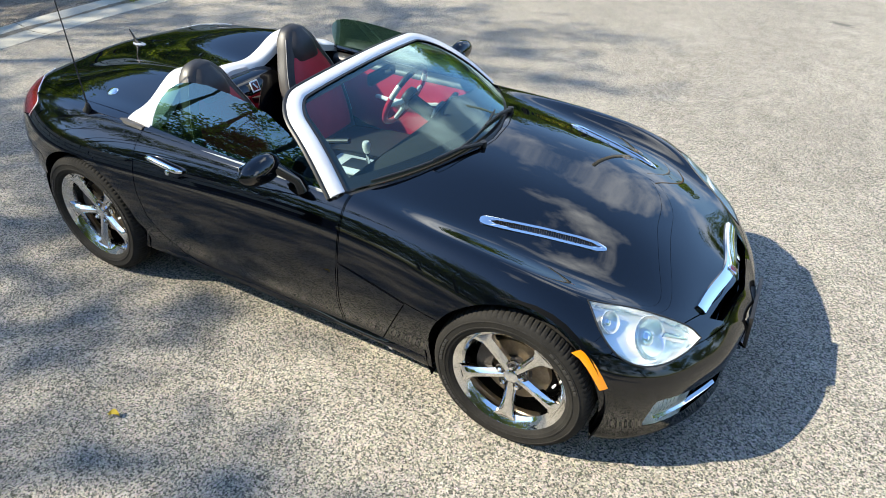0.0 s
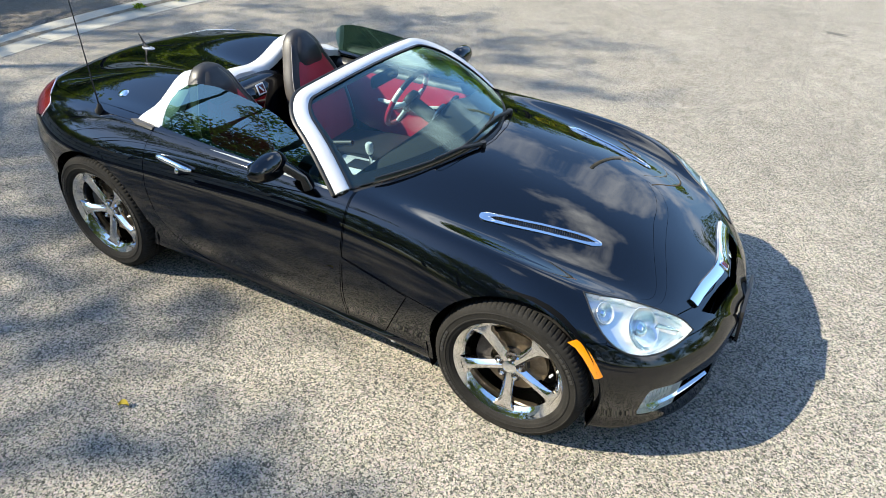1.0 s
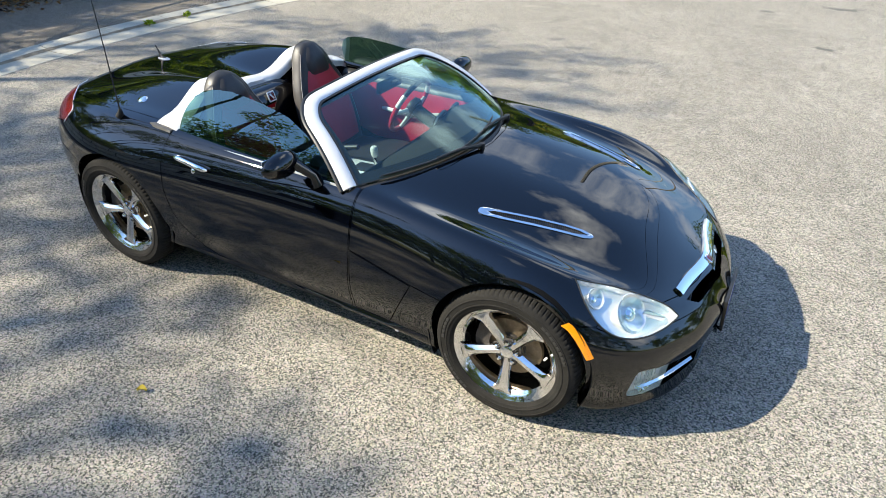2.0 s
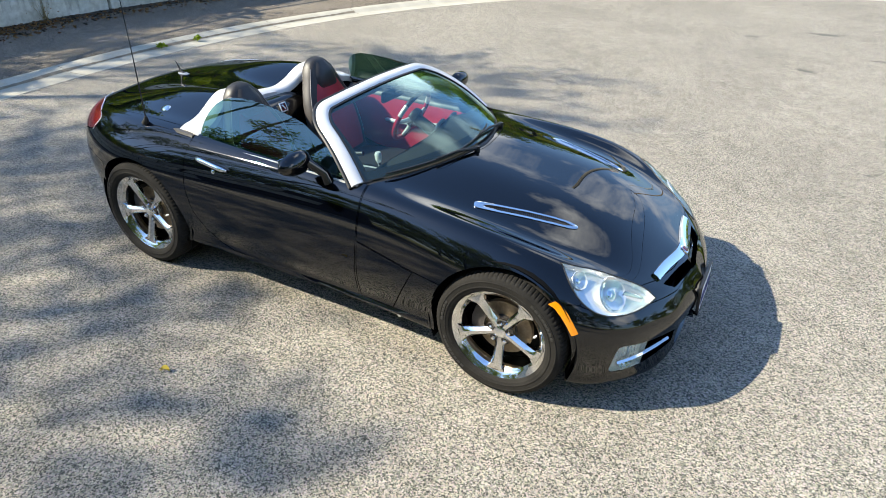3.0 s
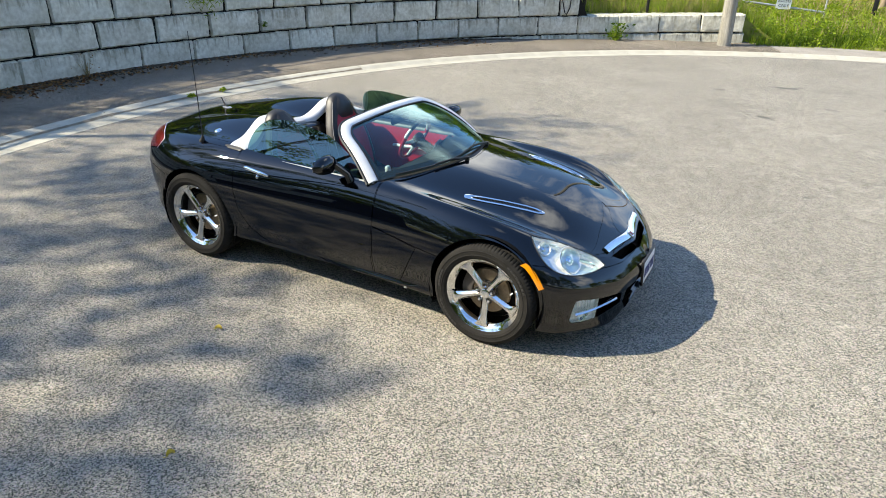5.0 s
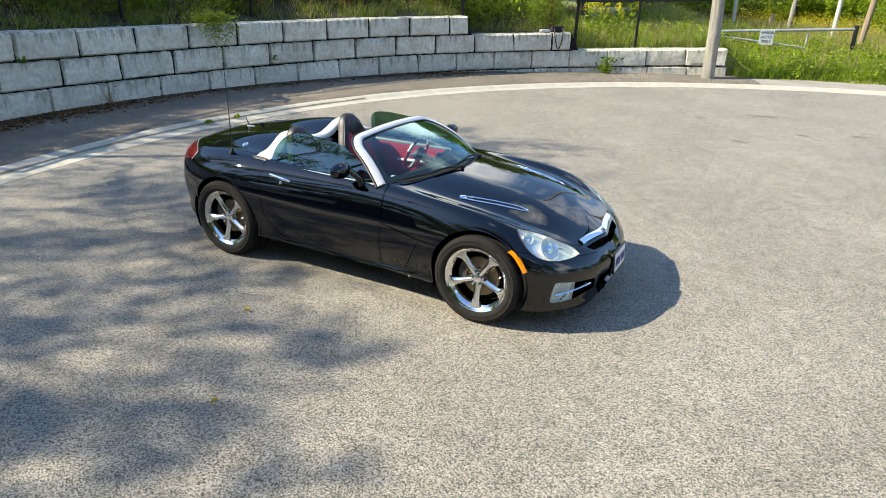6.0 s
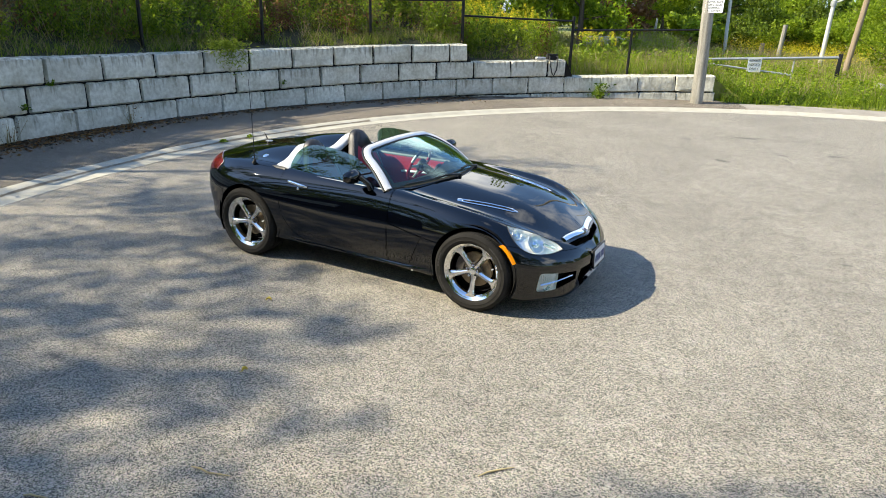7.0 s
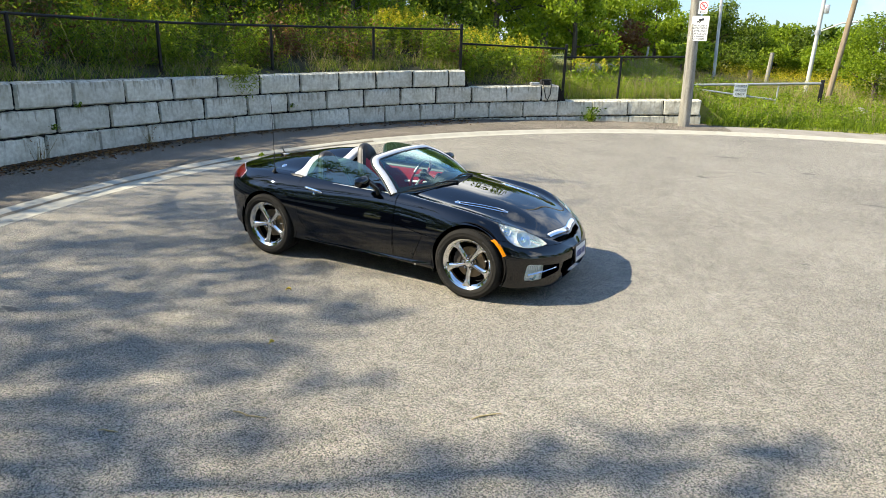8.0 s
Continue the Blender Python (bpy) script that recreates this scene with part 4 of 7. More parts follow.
def build_bank():
    rng = np.random.default_rng(11)
    thick = lambda x, y: noise.noise(Vector((x * 1.1, y * 1.1, 2.0))) + 0.45 * noise.noise(Vector((x * 3.7, y * 3.7, 5.0))) > rng.uniform(-0.35, 0.25)
    p = np.concatenate([scatter(rng, 15000, 108, 215, 0.0, 3.5, thick), scatter(rng, 5000, 141, 205, -0.15, 0.55, thick)])
    q = scatter(rng, 2000, 110, 215, 0.2, 8.0, thick)
    me = mesh_from("grass", [blades(rng, p[::3], 0.22, 0.007, 0.5), blades(rng, p[1::3], 0.17, 0.008, 0.6), blades(rng, p[2::3], 0.26, 0.005, 0.5), blades(rng, q, 0.55, 0.006, 0.25)], [M["grass"], M["weed"], M["dry"]], [0, 1, 2, 2])
    tagged(new("grass", me), "long green and straw-coloured grass on the bank behind the wall", "grass", kind="stuff")
    # tall weeds: stems with leaves
    chunks, kinds = [], []
    stems = scatter(rng, 5400, 128, 215, 0.35, 9.0, lambda x, y: noise.noise(Vector((x * 0.8, y * 0.8, 8.0))) > rng.uniform(-0.3, 0.3))
    for i in range(3):
        s = stems[i::3]
        h = (0.5, 0.8, 1.15)[i] * rng.uniform(0.7, 1.25, len(s))
        n = 36
        k = rng.uniform(0.1, 1, (len(s), n))
        pts = s[:, None, :] + np.stack([rng.normal(size=k.shape) * 0.09, rng.normal(size=k.shape) * 0.09, k * h[:, None]], 2)
        tone = np.array([noise.noise(Vector((x * 0.45, y * 0.45, 1.7))) + rng.normal() * 0.12 for x, y, z in s])
        for kind, pick in ((0, tone < -0.04), (1, (tone >= -0.04) & (tone < 0.50)), (3, tone >= 0.50)):
            if pick.any():
                chunks.append(leaf_quads(rng, pts[pick].reshape(-1, 3), 0.032, 0.1, 3.2))
                kinds.append(kind)
        chunks.append(blades(rng, s, float(h.mean()), 0.005, 0.08))
        kinds.append(2 if i == 0 else 0)
    me = mesh_from("weeds", chunks, [M["weed"], M["foliage_light"], M["dry"], M["rust"]], kinds)
    tagged(new("weeds", me), "dense tall green weeds on the slope behind the fence", "weeds", kind="stuff")
    slope = scatter(rng, 9000, 107, 129, 0.1, 11.0)
    me = mesh_from("slope_grass", [blades(rng, slope[::2], 0.30, 0.010, 0.35), blades(rng, slope[1::4], 0.45, 0.008, 0.3), blades(rng, slope[3::4], 0.40, 0.008, 0.3)], [M["foliage_light"], M["dry"], M["grass"]], [0, 1, 2])
    tagged(new("slope_grass", me), "bright rough grass on the slope behind the low fence", "grass", kind="stuff")
    # dry brush: arching pale stems and rusty patches
    chunks, kinds = [], []
    for b in scatter(rng, 70, 138, 205, 0.5, 5.0):
        n = 26
        chunks.append(blades(rng, b + rng.normal(size=(n, 3)) * np.array([[0.14, 0.14, 0.01]]), 0.95, 0.006, 0.42))
        kinds.append(0)
        if rng.uniform() < 0.55:
            m = 70
            pts = b + np.stack([rng.normal(size=m) * 0.28, rng.normal(size=m) * 0.28, rng.uniform(0.15, 1.0, m)], 1)
            chunks.append(leaf_quads(rng, pts, 0.05, 0.1, 2.2))
            kinds.append(1)
    me = mesh_from("dry_brush", chunks, [M["dry"], M["rust"]], kinds)
    tagged(new("dry_brush", me), "pale dry stems and rust-brown withered weeds on the bank", "brush", kind="stuff")
    # goldenrod plumes
    chunks, kinds = [], []
    for a0, a1, d0, d1, n in ((119, 124, 1.2, 3.0, 16), (129, 140, 0.6, 2.2, 60), (143, 149, 0.8, 2.2, 50), (168, 178, 1.0, 2.6, 34), (150, 165, 2.5, 6, 26)):
        s = scatter(rng, n, a0, a1, d0, d1)
        for b in s:
            h = rng.uniform(0.75, 1.15)
            m = 60
            lean = rng.normal(size=2) * 0.10
            up = rng.uniform(0, 1, m)
            tpos = b + np.stack([lean[0] + rng.normal(size=m) * 0.09 * (1.1 - up), lean[1] + rng.normal(size=m) * 0.09 * (1.1 - up), h - 0.12 + 0.26 * up], 1)
            chunks.append(leaf_quads(rng, tpos, 0.026, 0.0, 1.5))
            kinds.append(0)
            m = 22
            lpos = b + np.stack([rng.normal(size=m) * 0.08, rng.normal(size=m) * 0.08, rng.uniform(0.1, h, m)], 1)
            chunks.append(leaf_quads(rng, lpos, 0.06, 0.2, 2.6))
            kinds.append(1)
    me = mesh_from("goldenrod", chunks, [M["gold"], M["foliage_light"]], kinds)
    tagged(new("goldenrod", me), "yellow flowering goldenrod along the fence", "flowers", kind="stuff")


def build_meadow():
    rng = np.random.default_rng(21)

    def patch(n, box, clear):
        out = []
        while len(out) < n:
            x, y = rng.uniform(box[0], box[1]), rng.uniform(box[2], box[3])
            if (Vector((x, y)) - ROAD_C).length < KERB_R + clear or ((Vector((x, y)) - WALL_C).length < WALL_R + 0.6 and wall_angle(x, y) > 109):
                continue
            out.append((x, y, land(x, y) - 0.02))
        return np.array(out)

    near = patch(20000, (0.4, 14, 14.5, 18.5), 0.75)
    near = near[[noise.noise(Vector((q[0] * 1.6, q[1] * 1.6, 3.0))) > rng.uniform(-0.5, 0.3) for q in near]]
    chunks = [blades(rng, near[::2], 0.22, 0.008, 0.4), blades(rng, near[1::2], 0.34, 0.006, 0.35), blades(rng, patch(24000, (-5, 16, 15, 24), 0.9), 0.34, 0.009, 0.30), blades(rng, np.concatenate([patch(14000, (-8, 18, 22.5, 38), 2), patch(3500, (-4, 16, 16, 24), 1.4)]), 0.55, 0.011, 0.28), blades(rng, patch(14000, (-8, 18, 20.5, 38), 2), 0.45, 0.012, 0.3)]
    me = mesh_from("meadow_grass", chunks, [M["foliage_light"], M["weed"], M["grass"], M["dry"], M["grass"]], [0, 1, 2, 3, 4])
    tagged(new("meadow_grass", me), "tall green and dry meadow grass beyond the kerb", "grass", kind="stuff")
    chunks, kinds = [], []
    for b in patch(620, (-1, 15, 27, 40), 3):
        h = rng.uniform(0.7, 1.15)
        m = 44
        chunks.append(leaf_quads(rng, b + np.stack([rng.normal(size=m) * 0.24, rng.normal(size=m) * 0.24, h - 0.25 + rng.normal(size=m) * 0.14], 1), 0.022, 0.0, 1.8))
        kinds.append(0)
    for b in patch(1100, (-4, 16, 15, 26), 0.95):
        m = 46
        h = rng.uniform(0.25, 0.6)
        chunks.append(leaf_quads(rng, b + np.stack([rng.normal(size=m) * 0.12, rng.normal(size=m) * 0.12, rng.uniform(0.05, h, m)], 1), 0.045, 0.3, 2.4))
        kinds.append(1)
    me = mesh_from("meadow_flowers", chunks, [M["gold"], M["foliage_light"]], kinds)
    tagged(new("meadow_flowers", me), "yellow goldenrod and leafy weeds in the meadow", "flowers", kind="stuff")


build_bank()
build_meadow()

# trees: behind the bank, beyond the meadow, and the row whose shade falls on the road
TREES = [
    ("tree", "dark leafy tree high on the bank", -21.0, -2.0, 7.5, 2.8, 3600, "foliage", 0.15),
    ("tree", "dark leafy tree high on the bank", -19.5, 1.2, 8.0, 2.8, 3200, "foliage", 0.15),
    ("tree", "tall leafy tree on the bank", -22.5, 0.5, 9.0, 3.2, 6000, "foliage_light", 0.16),
    ("tree", "tall leafy tree on the bank", -22.0, 5.5, 9.5, 3.4, 6000, "foliage", 0.17),
    ("tree", "tall leafy tree on the bank", -20.5, -7.0, 9.0, 3.2, 6000, "foliage", 0.16),
    ("tree", "leafy green tree behind the fence", -17.0, 4.5, 6.0, 2.6, 5200, "foliage_light", 0.13),
    ("tree", "leafy green tree behind the fence", -15.5, 8.0, 6.5, 2.8, 5200, "foliage", 0.14),
    ("tree", "bright young tree behind the fence", -13.2, 11.5, 5.5, 2.2, 4600, "foliage_light", 0.12),
    ("tree", "leafy green tree behind the fence", -13.2, 15.5, 7.5, 3.0, 6000, "foliage", 0.14),
    ("tree", "leafy green tree behind the fence", -13.0, 20.5, 7.0, 2.7, 6000, "foliage_light", 0.14),
    ("tree", "bright young tree behind the fence", -8.3, 20.5, 6.0, 2.2, 5000, "foliage_light", 0.13),
    ("tree", "tall dark tree behind the wall", -7.4, 24.0, 8.5, 3.2, 9000, "foliage", 0.14),
    ("tree", "slender young tree with bright leaves", -4.5, 19.6, 4.7, 1.9, 6000, "foliage_light", 0.10),
    ("tree", "leafy tree in the distance", -7.6, 33.0, 4.3, 2.4, 13000, "foliage_light", 0.095),
    ("tree", "leafy tree in the distance", -4.6, 35.0, 4.6, 2.4, 13000, "foliage_light", 0.095),
    ("tree", "leafy tree in the distance", -1.6, 38.0, 4.3, 2.2, 13000, "foliage", 0.095),
    ("tree", "leafy tree in the distance", 0.9, 40.0, 3.7, 2.1, 13000, "foliage_light", 0.095),
    ("tree", "leafy tree in the distance", 2.4, 40.0, 3.2, 1.9, 13000, "foliage", 0.095),
    ("tree", "bushy tree at the meadow's edge", 6.0, 25.7, 3.3, 2.0, 14000, "foliage_light", 0.06),
    ("tree", "bushy tree at the meadow's edge", 7.6, 26.0, 3.8, 2.0, 10000, "foliage", 0.07),
    ("tree", "bushy tree at the meadow's edge", 9.6, 28.0, 4.0, 2.6, 9000, "foliage_light", 0.09),
    ("tree", "bushy tree in the distance", 4.6, 38.0, 2.7, 1.8, 10000, "foliage_light", 0.09),
    ("shrub", "low green shrub behind the fence", -6.4, 28.5, 1.9, 1.4, 3000, "foliage_light", 0.13),
    ("shrub", "low rusty-green shrub behind the fence", -4.8, 27.5, 1.6, 1.3, 2600, "rust", 0.12),
    ("shrub", "low green shrub behind the fence", -2.2, 30.0, 1.8, 1.4, 3000, "foliage_light", 0.13),
    ("shrub", "low green shrub at the meadow's edge", -0.9, 36.0, 2.2, 1.7, 5000, "foliage", 0.09),
    ("shrub", "low green shrub at the meadow's edge", 1.4, 37.0, 2.0, 1.6, 5000, "foliage_light", 0.09),
    ("shrub", "low green shrub at the meadow's edge", -3.2, 37.0, 2.2, 1.7, 5000, "foliage", 0.09),
    ("shrub", "low green shrub at the meadow's edge", 3.4, 37.5, 2.0, 1.6, 5000, "foliage_light", 0.09),
    ("shrub", "low green shrub behind the fence", -11.2, 6.0, 2.4, 1.3, 2600, "foliage_light", 0.10),
    ("shrub", "low green shrub behind the fence", -12.0, 9.0, 2.6, 1.4, 3400, "foliage_light", 0.09),
    ("shrub", "low green shrub behind the fence", -10.4, 13.0, 2.4, 1.3, 2600, "foliage_light", 0.10),
    ("shrub", "low green shrub behind the fence", -11.5, 2.0, 2.4, 1.4, 2600, "foliage", 0.10),
    ("shrub", "low green shrub behind the fence", -8.0, 15.6, 2.3, 1.3, 2600, "foliage", 0.10),
]
for x, y in ((-22.0, 2.0), (-20.0, 8.0), (-17.5, 12.5), (-18.0, 17.5), (-15.5, 21.5), (-13.0, 25.5), (-10.5, 29.5), (-9.5, 35.0)):
    TREES.append(("tree", "dense tree at the back of the bank", x, y, 6.0 if y < 28 else 4.8, 3.2, 10000, "foliage" if y < 20 else "foliage_light", 0.13))
for a, d, h in ((198, 3.6, 2.8), (191.5, 4.3, 3.2), (184, 3.4, 2.6), (180, 4.8, 3.4), (173, 3.8, 3.0), (167, 4.6, 3.4), (160, 3.6, 3.0), (155, 4.6, 3.4), (149, 3.4, 2.8)):
    TREES.append(("sapling", "bright leafy sapling among the weeds of the bank", *wall_xy(a, WALL_R + d), h, 1.15, 6500, "foliage_light" if h < 3.3 else "weed", 0.048))
for i, (nm, lab, x, y, h, r, n, mt, lf) in enumerate(TREES):
    tree_thing(nm, lab, x, y, h, r, n, M[mt], 100 + i, lf, trunk=0.05 + 0.014 * h, low=0.06 if "dense" in lab or "distance" in lab or "edge" in lab else 0.25)
for i in range(34):
    a = 40 + 4.9 * i
    d = 62 + 14 * math.sin(i * 2.3)
    x, y = 4 + d * math.cos(radians(a)), 2 + d * math.sin(radians(a))
    tree_thing("tree", "distant leafy tree on the skyline", x, y, (6.0 if a > 118 else 3.4) + 0.7 * math.sin(i * 1.7), 3.4 if a > 118 else 2.4, 2600, M["foliage"] if i % 3 else M["foliage_dull"], 300 + i, 0.34, 0.16, low=0.1)
BACK = [(1.5, -14.0), (4.5, -15.0), (7.5, -14.5), (11.0, -14.5), (14.5, -13.0), (18.0, -11.0), (-1.5, -13.5), (-5.0, -14.5), (-9.0, -12.5), (20.5, -6.0)]
BACK += [(15.5, 28.0), (18.5, 25.0), (21.5, 22.0), (24.5, 17.5), (27.0, 12.0), (26.0, 5.0)]
for i, (x, y) in enumerate(BACK):
    tree_thing("roadside_tree", "leafy roadside tree beyond the kerb", x, y, (12.0 if y < 0 and x > -6 else 6.4) + 0.8 * math.sin(i * 2.1), 3.3, 14000, M["foliage"], 700 + i, 0.11, 0.12, low=0.06)
for i in range(8):
    tree_thing("roadside_tree", "dense roadside tree in the second row", -10.0 + 3.6 * i, -19.5 - 0.8 * math.sin(i * 1.9), 8.0 + 0.9 * math.sin(i * 2.7), 3.2, 6500, M["foliage"], 740 + i, 0.17, 0.12, low=0.05)
# x, y where the crown's shade falls, radius, height of the crown, leaves, share of filled clumps
SHADE = [(-5.3, -1.8, 2.6, 8.5, 2100, 0.40), (-3.9, 2.2, 2.2, 10.5, 700, 0.45)]
for i, (sx, sy, r, zc, n, fill) in enumerate(SHADE):
    h = zc + r * 0.6
    tree_thing("roadside_tree", "airy roadside tree with gaps in its crown", sx - 0.98 * zc, sy - 0.70 * zc, h, r, n, M["foliage"], 500 + i, 0.085, 0.055, low=(zc - r * 0.5) / h, full=fill)


def tall_tree(spots, thick, seed):
    """A tall airy tree: leaf tufts at the ends of its limbs, named by where the sun throws their shade."""
    rng = np.random.default_rng(seed)
    tufts = []
    for sx, sy, r in spots:
        z = 12.0 + rng.uniform(-1.3, 1.3)
        tufts.append(Vector((sx + SUN_TO.x / SUN_TO.z * z, sy + SUN_TO.y / SUN_TO.z * z, z)))
    mid = sum(tufts, Vector()) / len(tufts)
    t = thing("roadside_tree", "tall airy roadside tree with leaf tufts on long limbs", "tree", "roadside trees")
    bm = bmesh.new()
    g = land(mid.x, mid.y) - 0.1
    tube([(mid.x - 0.3, mid.y + 0.2, g), (mid.x + 0.1, mid.y, 5.5), (mid.x, mid.y, 8.8), (mid.x, mid.y, 10.8)], 0.1, 8, bm=bm, radii=[0.22, 0.12, 0.06, 0.012])
    pts = []
    for (sx, sy, r), c in zip(spots, tufts):
        start = Vector((mid.x, mid.y, min(10.6, c.z - 1.2 - 0.35 * (c - mid).length)))
        tube([start, start.lerp(c, 0.55) + Vector((0, 0, -0.08)), c], 0.02, 5, bm=bm, radii=[0.035, 0.02, 0.006])
        n = int(0.95 * thick * math.pi * r * r / 0.0036)
        q = rng.normal(size=(n, 3)) * r * np.array([[0.72, 0.55, 0.42]])
        lobes = rng.normal(size=(5, 3)) * r * 0.6
        pts.append(np.array(c) + q * 0.75 + lobes[rng.integers(0, 5, n)])
    part("trunk", bm, M["bark"], t)
    shared("crown", mesh_from("crown", [leaf_quads(rng, np.concatenate(pts), 0.095)], [M["foliage"]], [0]), t)


tall_tree([(-1.72, -2.95, 0.50), (-2.41, -2.74, 0.60), (-1.0, -3.17, 0.40), (-1.18, -2.02, 0.34), (-2.79, -1.76, 0.5), (-1.77, -1.73, 0.32), (-1.63, -1.2, 0.30), (-3.3, -2.6, 0.6), (-0.77, -3.68, 0.34)], 1.08, 801)
tall_tree([(-0.54, -3.18, 0.32), (-0.26, -3.49, 0.24), (-0.02, -3.76, 0.24), (0.50, -4.12, 0.36), (-0.19, -3.12, 0.24), (0.14, -3.16, 0.26), (-0.33, -4.11, 0.40), (0.32, -4.45, 0.34), (0.96, -3.56, 0.32), (0.15, -2.62, 0.28), (-0.18, -2.46, 0.30)], 1.35, 802)
tall_tree([(-0.60, -1.18, 0.30), (-0.87, -1.45, 0.24), (-0.44, -1.76, 0.34), (0.60, -1.72, 0.34), (0.73, -2.68, 0.20), (1.2, -2.77, 0.20), (-0.57, -1.1, 0.2)], 1.2, 803)
tall_tree([(2.45, -3.02, 0.26), (2.75, -2.85, 0.30), (3.3, -2.6, 0.34), (3.75, -2.3, 0.28), (4.1, -1.95, 0.25), (3.2, -2.95, 0.30), (2.9, -2.45, 0.16)], 0.8, 804)
edge = random.Random(12)
for k, (cx, cy) in enumerate(((-3.7, -0.6), (-4.6, 1.6), (-5.6, 3.6), (-3.4, 3.2))):
    tall_tree([(cx + edge.uniform(-1.0, 1.0), cy + edge.uniform(-1.2, 1.2), edge.uniform(0.30, 0.58)) for _ in range(8)], (0.36, 0.42, 0.42, 0.28)[k], 811 + k)
tall_tree([(-2.03, 4.77, 0.42), (-1.05, 4.31, 0.34), (-0.52, 4.74, 0.34), (-1.05, 3.54, 0.34), (-0.17, 3.43, 0.34), (0.34, 3.28, 0.26), (0.79, 3.34, 0.20), (-0.63, 3.96, 0.24)], 0.65, 805)


# ---------------------------------------------------------------- sports car
from mathutils.bvhtree import BVHTree
from mathutils.interpolate import poly_3d_calc

car = thing("roadster", "glossy black two-seat open roadster with chrome wheels, roof down", "car")
TAIL, NOSE = -2.04, 1.985
S = {
    "w": spline([(-2.04, 0.22), (-2.00, 0.46), (-1.92, 0.64), (-1.82, 0.745), (-1.7, 0.818), (-1.45, 0.89), (-1.2, 0.908), (-0.85, 0.890), (-0.4, 0.868), (0, 0.860), (0.4, 0.864), (0.75, 0.884), (1.0, 0.900), (1.2, 0.905), (1.42, 0.890), (1.58, 0.845), (1.72, 0.755), (1.82, 0.635), (1.90, 0.48), (1.955, 0.31), (1.985, 0.13)]),
    "zw": spline([(-2.04, 0.58), (-1.7, 0.55), (-1.2, 0.52), (-0.4, 0.44), (0.35, 0.42), (1.2, 0.48), (1.5, 0.40), (1.8, 0.34), (1.985, 0.36)]),
    "y3": spline([(-2.04, 0.16), (-2.00, 0.36), (-1.92, 0.52), (-1.82, 0.63), (-1.7, 0.70), (-1.45, 0.742), (-1.2, 0.748), (-0.85, 0.748), (-0.4, 0.748), (0, 0.748), (0.4, 0.752), (0.75, 0.762), (1.0, 0.762), (1.2, 0.755), (1.42, 0.715), (1.58, 0.645), (1.72, 0.555), (1.82, 0.450), (1.90, 0.33), (1.955, 0.20), (1.985, 0.08)]),
    "z3": spline([(-2.04, 0.70), (-2.00, 0.76), (-1.92, 0.820), (-1.82, 0.853), (-1.7, 0.868), (-1.45, 0.884), (-1.2, 0.890), (-0.85, 0.884), (-0.4, 0.868), (0, 0.860), (0.4, 0.852), (0.75, 0.838), (1.0, 0.818), (1.2, 0.790), (1.42, 0.735), (1.58, 0.670), (1.72, 0.600), (1.82, 0.545), (1.90, 0.50), (1.955, 0.455), (1.985, 0.425)]),
    "z2": spline([(-2.04, 0.705), (-2.00, 0.785), (-1.92, 0.855), (-1.82, 0.893), (-1.7, 0.908), (-1.45, 0.922), (-1.2, 0.925), (-0.85, 0.922), (-0.4, 0.915), (0.0, 0.90), (0.4, 0.876), (0.75, 0.828), (1.0, 0.792), (1.2, 0.762), (1.42, 0.716), (1.58, 0.668), (1.72, 0.613), (1.82, 0.557), (1.90, 0.51), (1.955, 0.46), (1.985, 0.428)]),
    "z1": spline([(-2.04, 0.712), (-2.00, 0.80), (-1.92, 0.878), (-1.82, 0.912), (-1.7, 0.922), (-1.45, 0.930), (-1.2, 0.922), (-0.95, 0.908), (-0.4, 0.915), (0.0, 0.94), (0.4, 0.920), (0.75, 0.884), (1.0, 0.850), (1.2, 0.818), (1.42, 0.764), (1.58, 0.704), (1.72, 0.632), (1.82, 0.572), (1.90, 0.52), (1.955, 0.465), (1.985, 0.43)]),
    "zb": spline([(-2.04, 0.48), (-1.99, 0.36), (-1.88, 0.27), (-1.7, 0.22), (-1.2, 0.19), (-0.4, 0.195), (0.4, 0.185), (1.2, 0.17), (1.5, 0.145), (1.65, 0.125), (1.82, 0.125), (1.93, 0.15), (1.985, 0.27)]),
}
hump_h = spline([(-2.2, 0), (-1.75, 0.0), (-1.5, 0.030), (-1.2, 0.092), (-1.0, 0.125), (-0.85, 0.142), (-0.72, 0.150), (-0.5, 0.15)])


def hump(x, y):
    """The two fairings on the rear deck behind the seats."""
    d = (np.abs(y) - 0.385) / 0.27
    s = np.where(np.abs(d) < 1, np.cos(np.clip(d, -1, 1) * np.pi / 2) ** 2, 0)
    return np.where((x < -0.5) & (x > -1.75), np.maximum(hump_h(x), 0) * s, 0)


def section(x):
    """Nineteen guide points of the body's cross-section at x, from under-floor round and back."""
    w, zw, y3, z3, z2, z1, zb = (float(S[k](x)) for k in ("w", "zw", "y3", "z3", "z2", "z1", "zb"))
    drop = z3 - zw
    half = [(0, z1 + 0.012), (y3 * 0.42, z1), (y3 * 0.80, z2), (y3, z3), (w - 0.030 * w / 0.88, zw + drop * 0.66), (w, zw), (w - 0.034 * w / 0.88, zb + (zw - zb) * 0.36), (w - 0.058 * w / 0.88, zb + 0.028), (w * 0.6, zb), (0, zb)]
    return [(-y, z) for y, z in half[:0:-1]] + half


def body_stations():
    a = TAIL + (1 - np.cos(np.linspace(0, np.pi / 2, 34))) * 0.42
    b = np.arange(a[-1] + 0.022, 1.55, 0.022)
    c = NOSE - (1 - np.cos(np.linspace(np.pi / 2, 0, 40))) * (NOSE - b[-1] - 0.018)
    return np.concatenate([a, b, c])


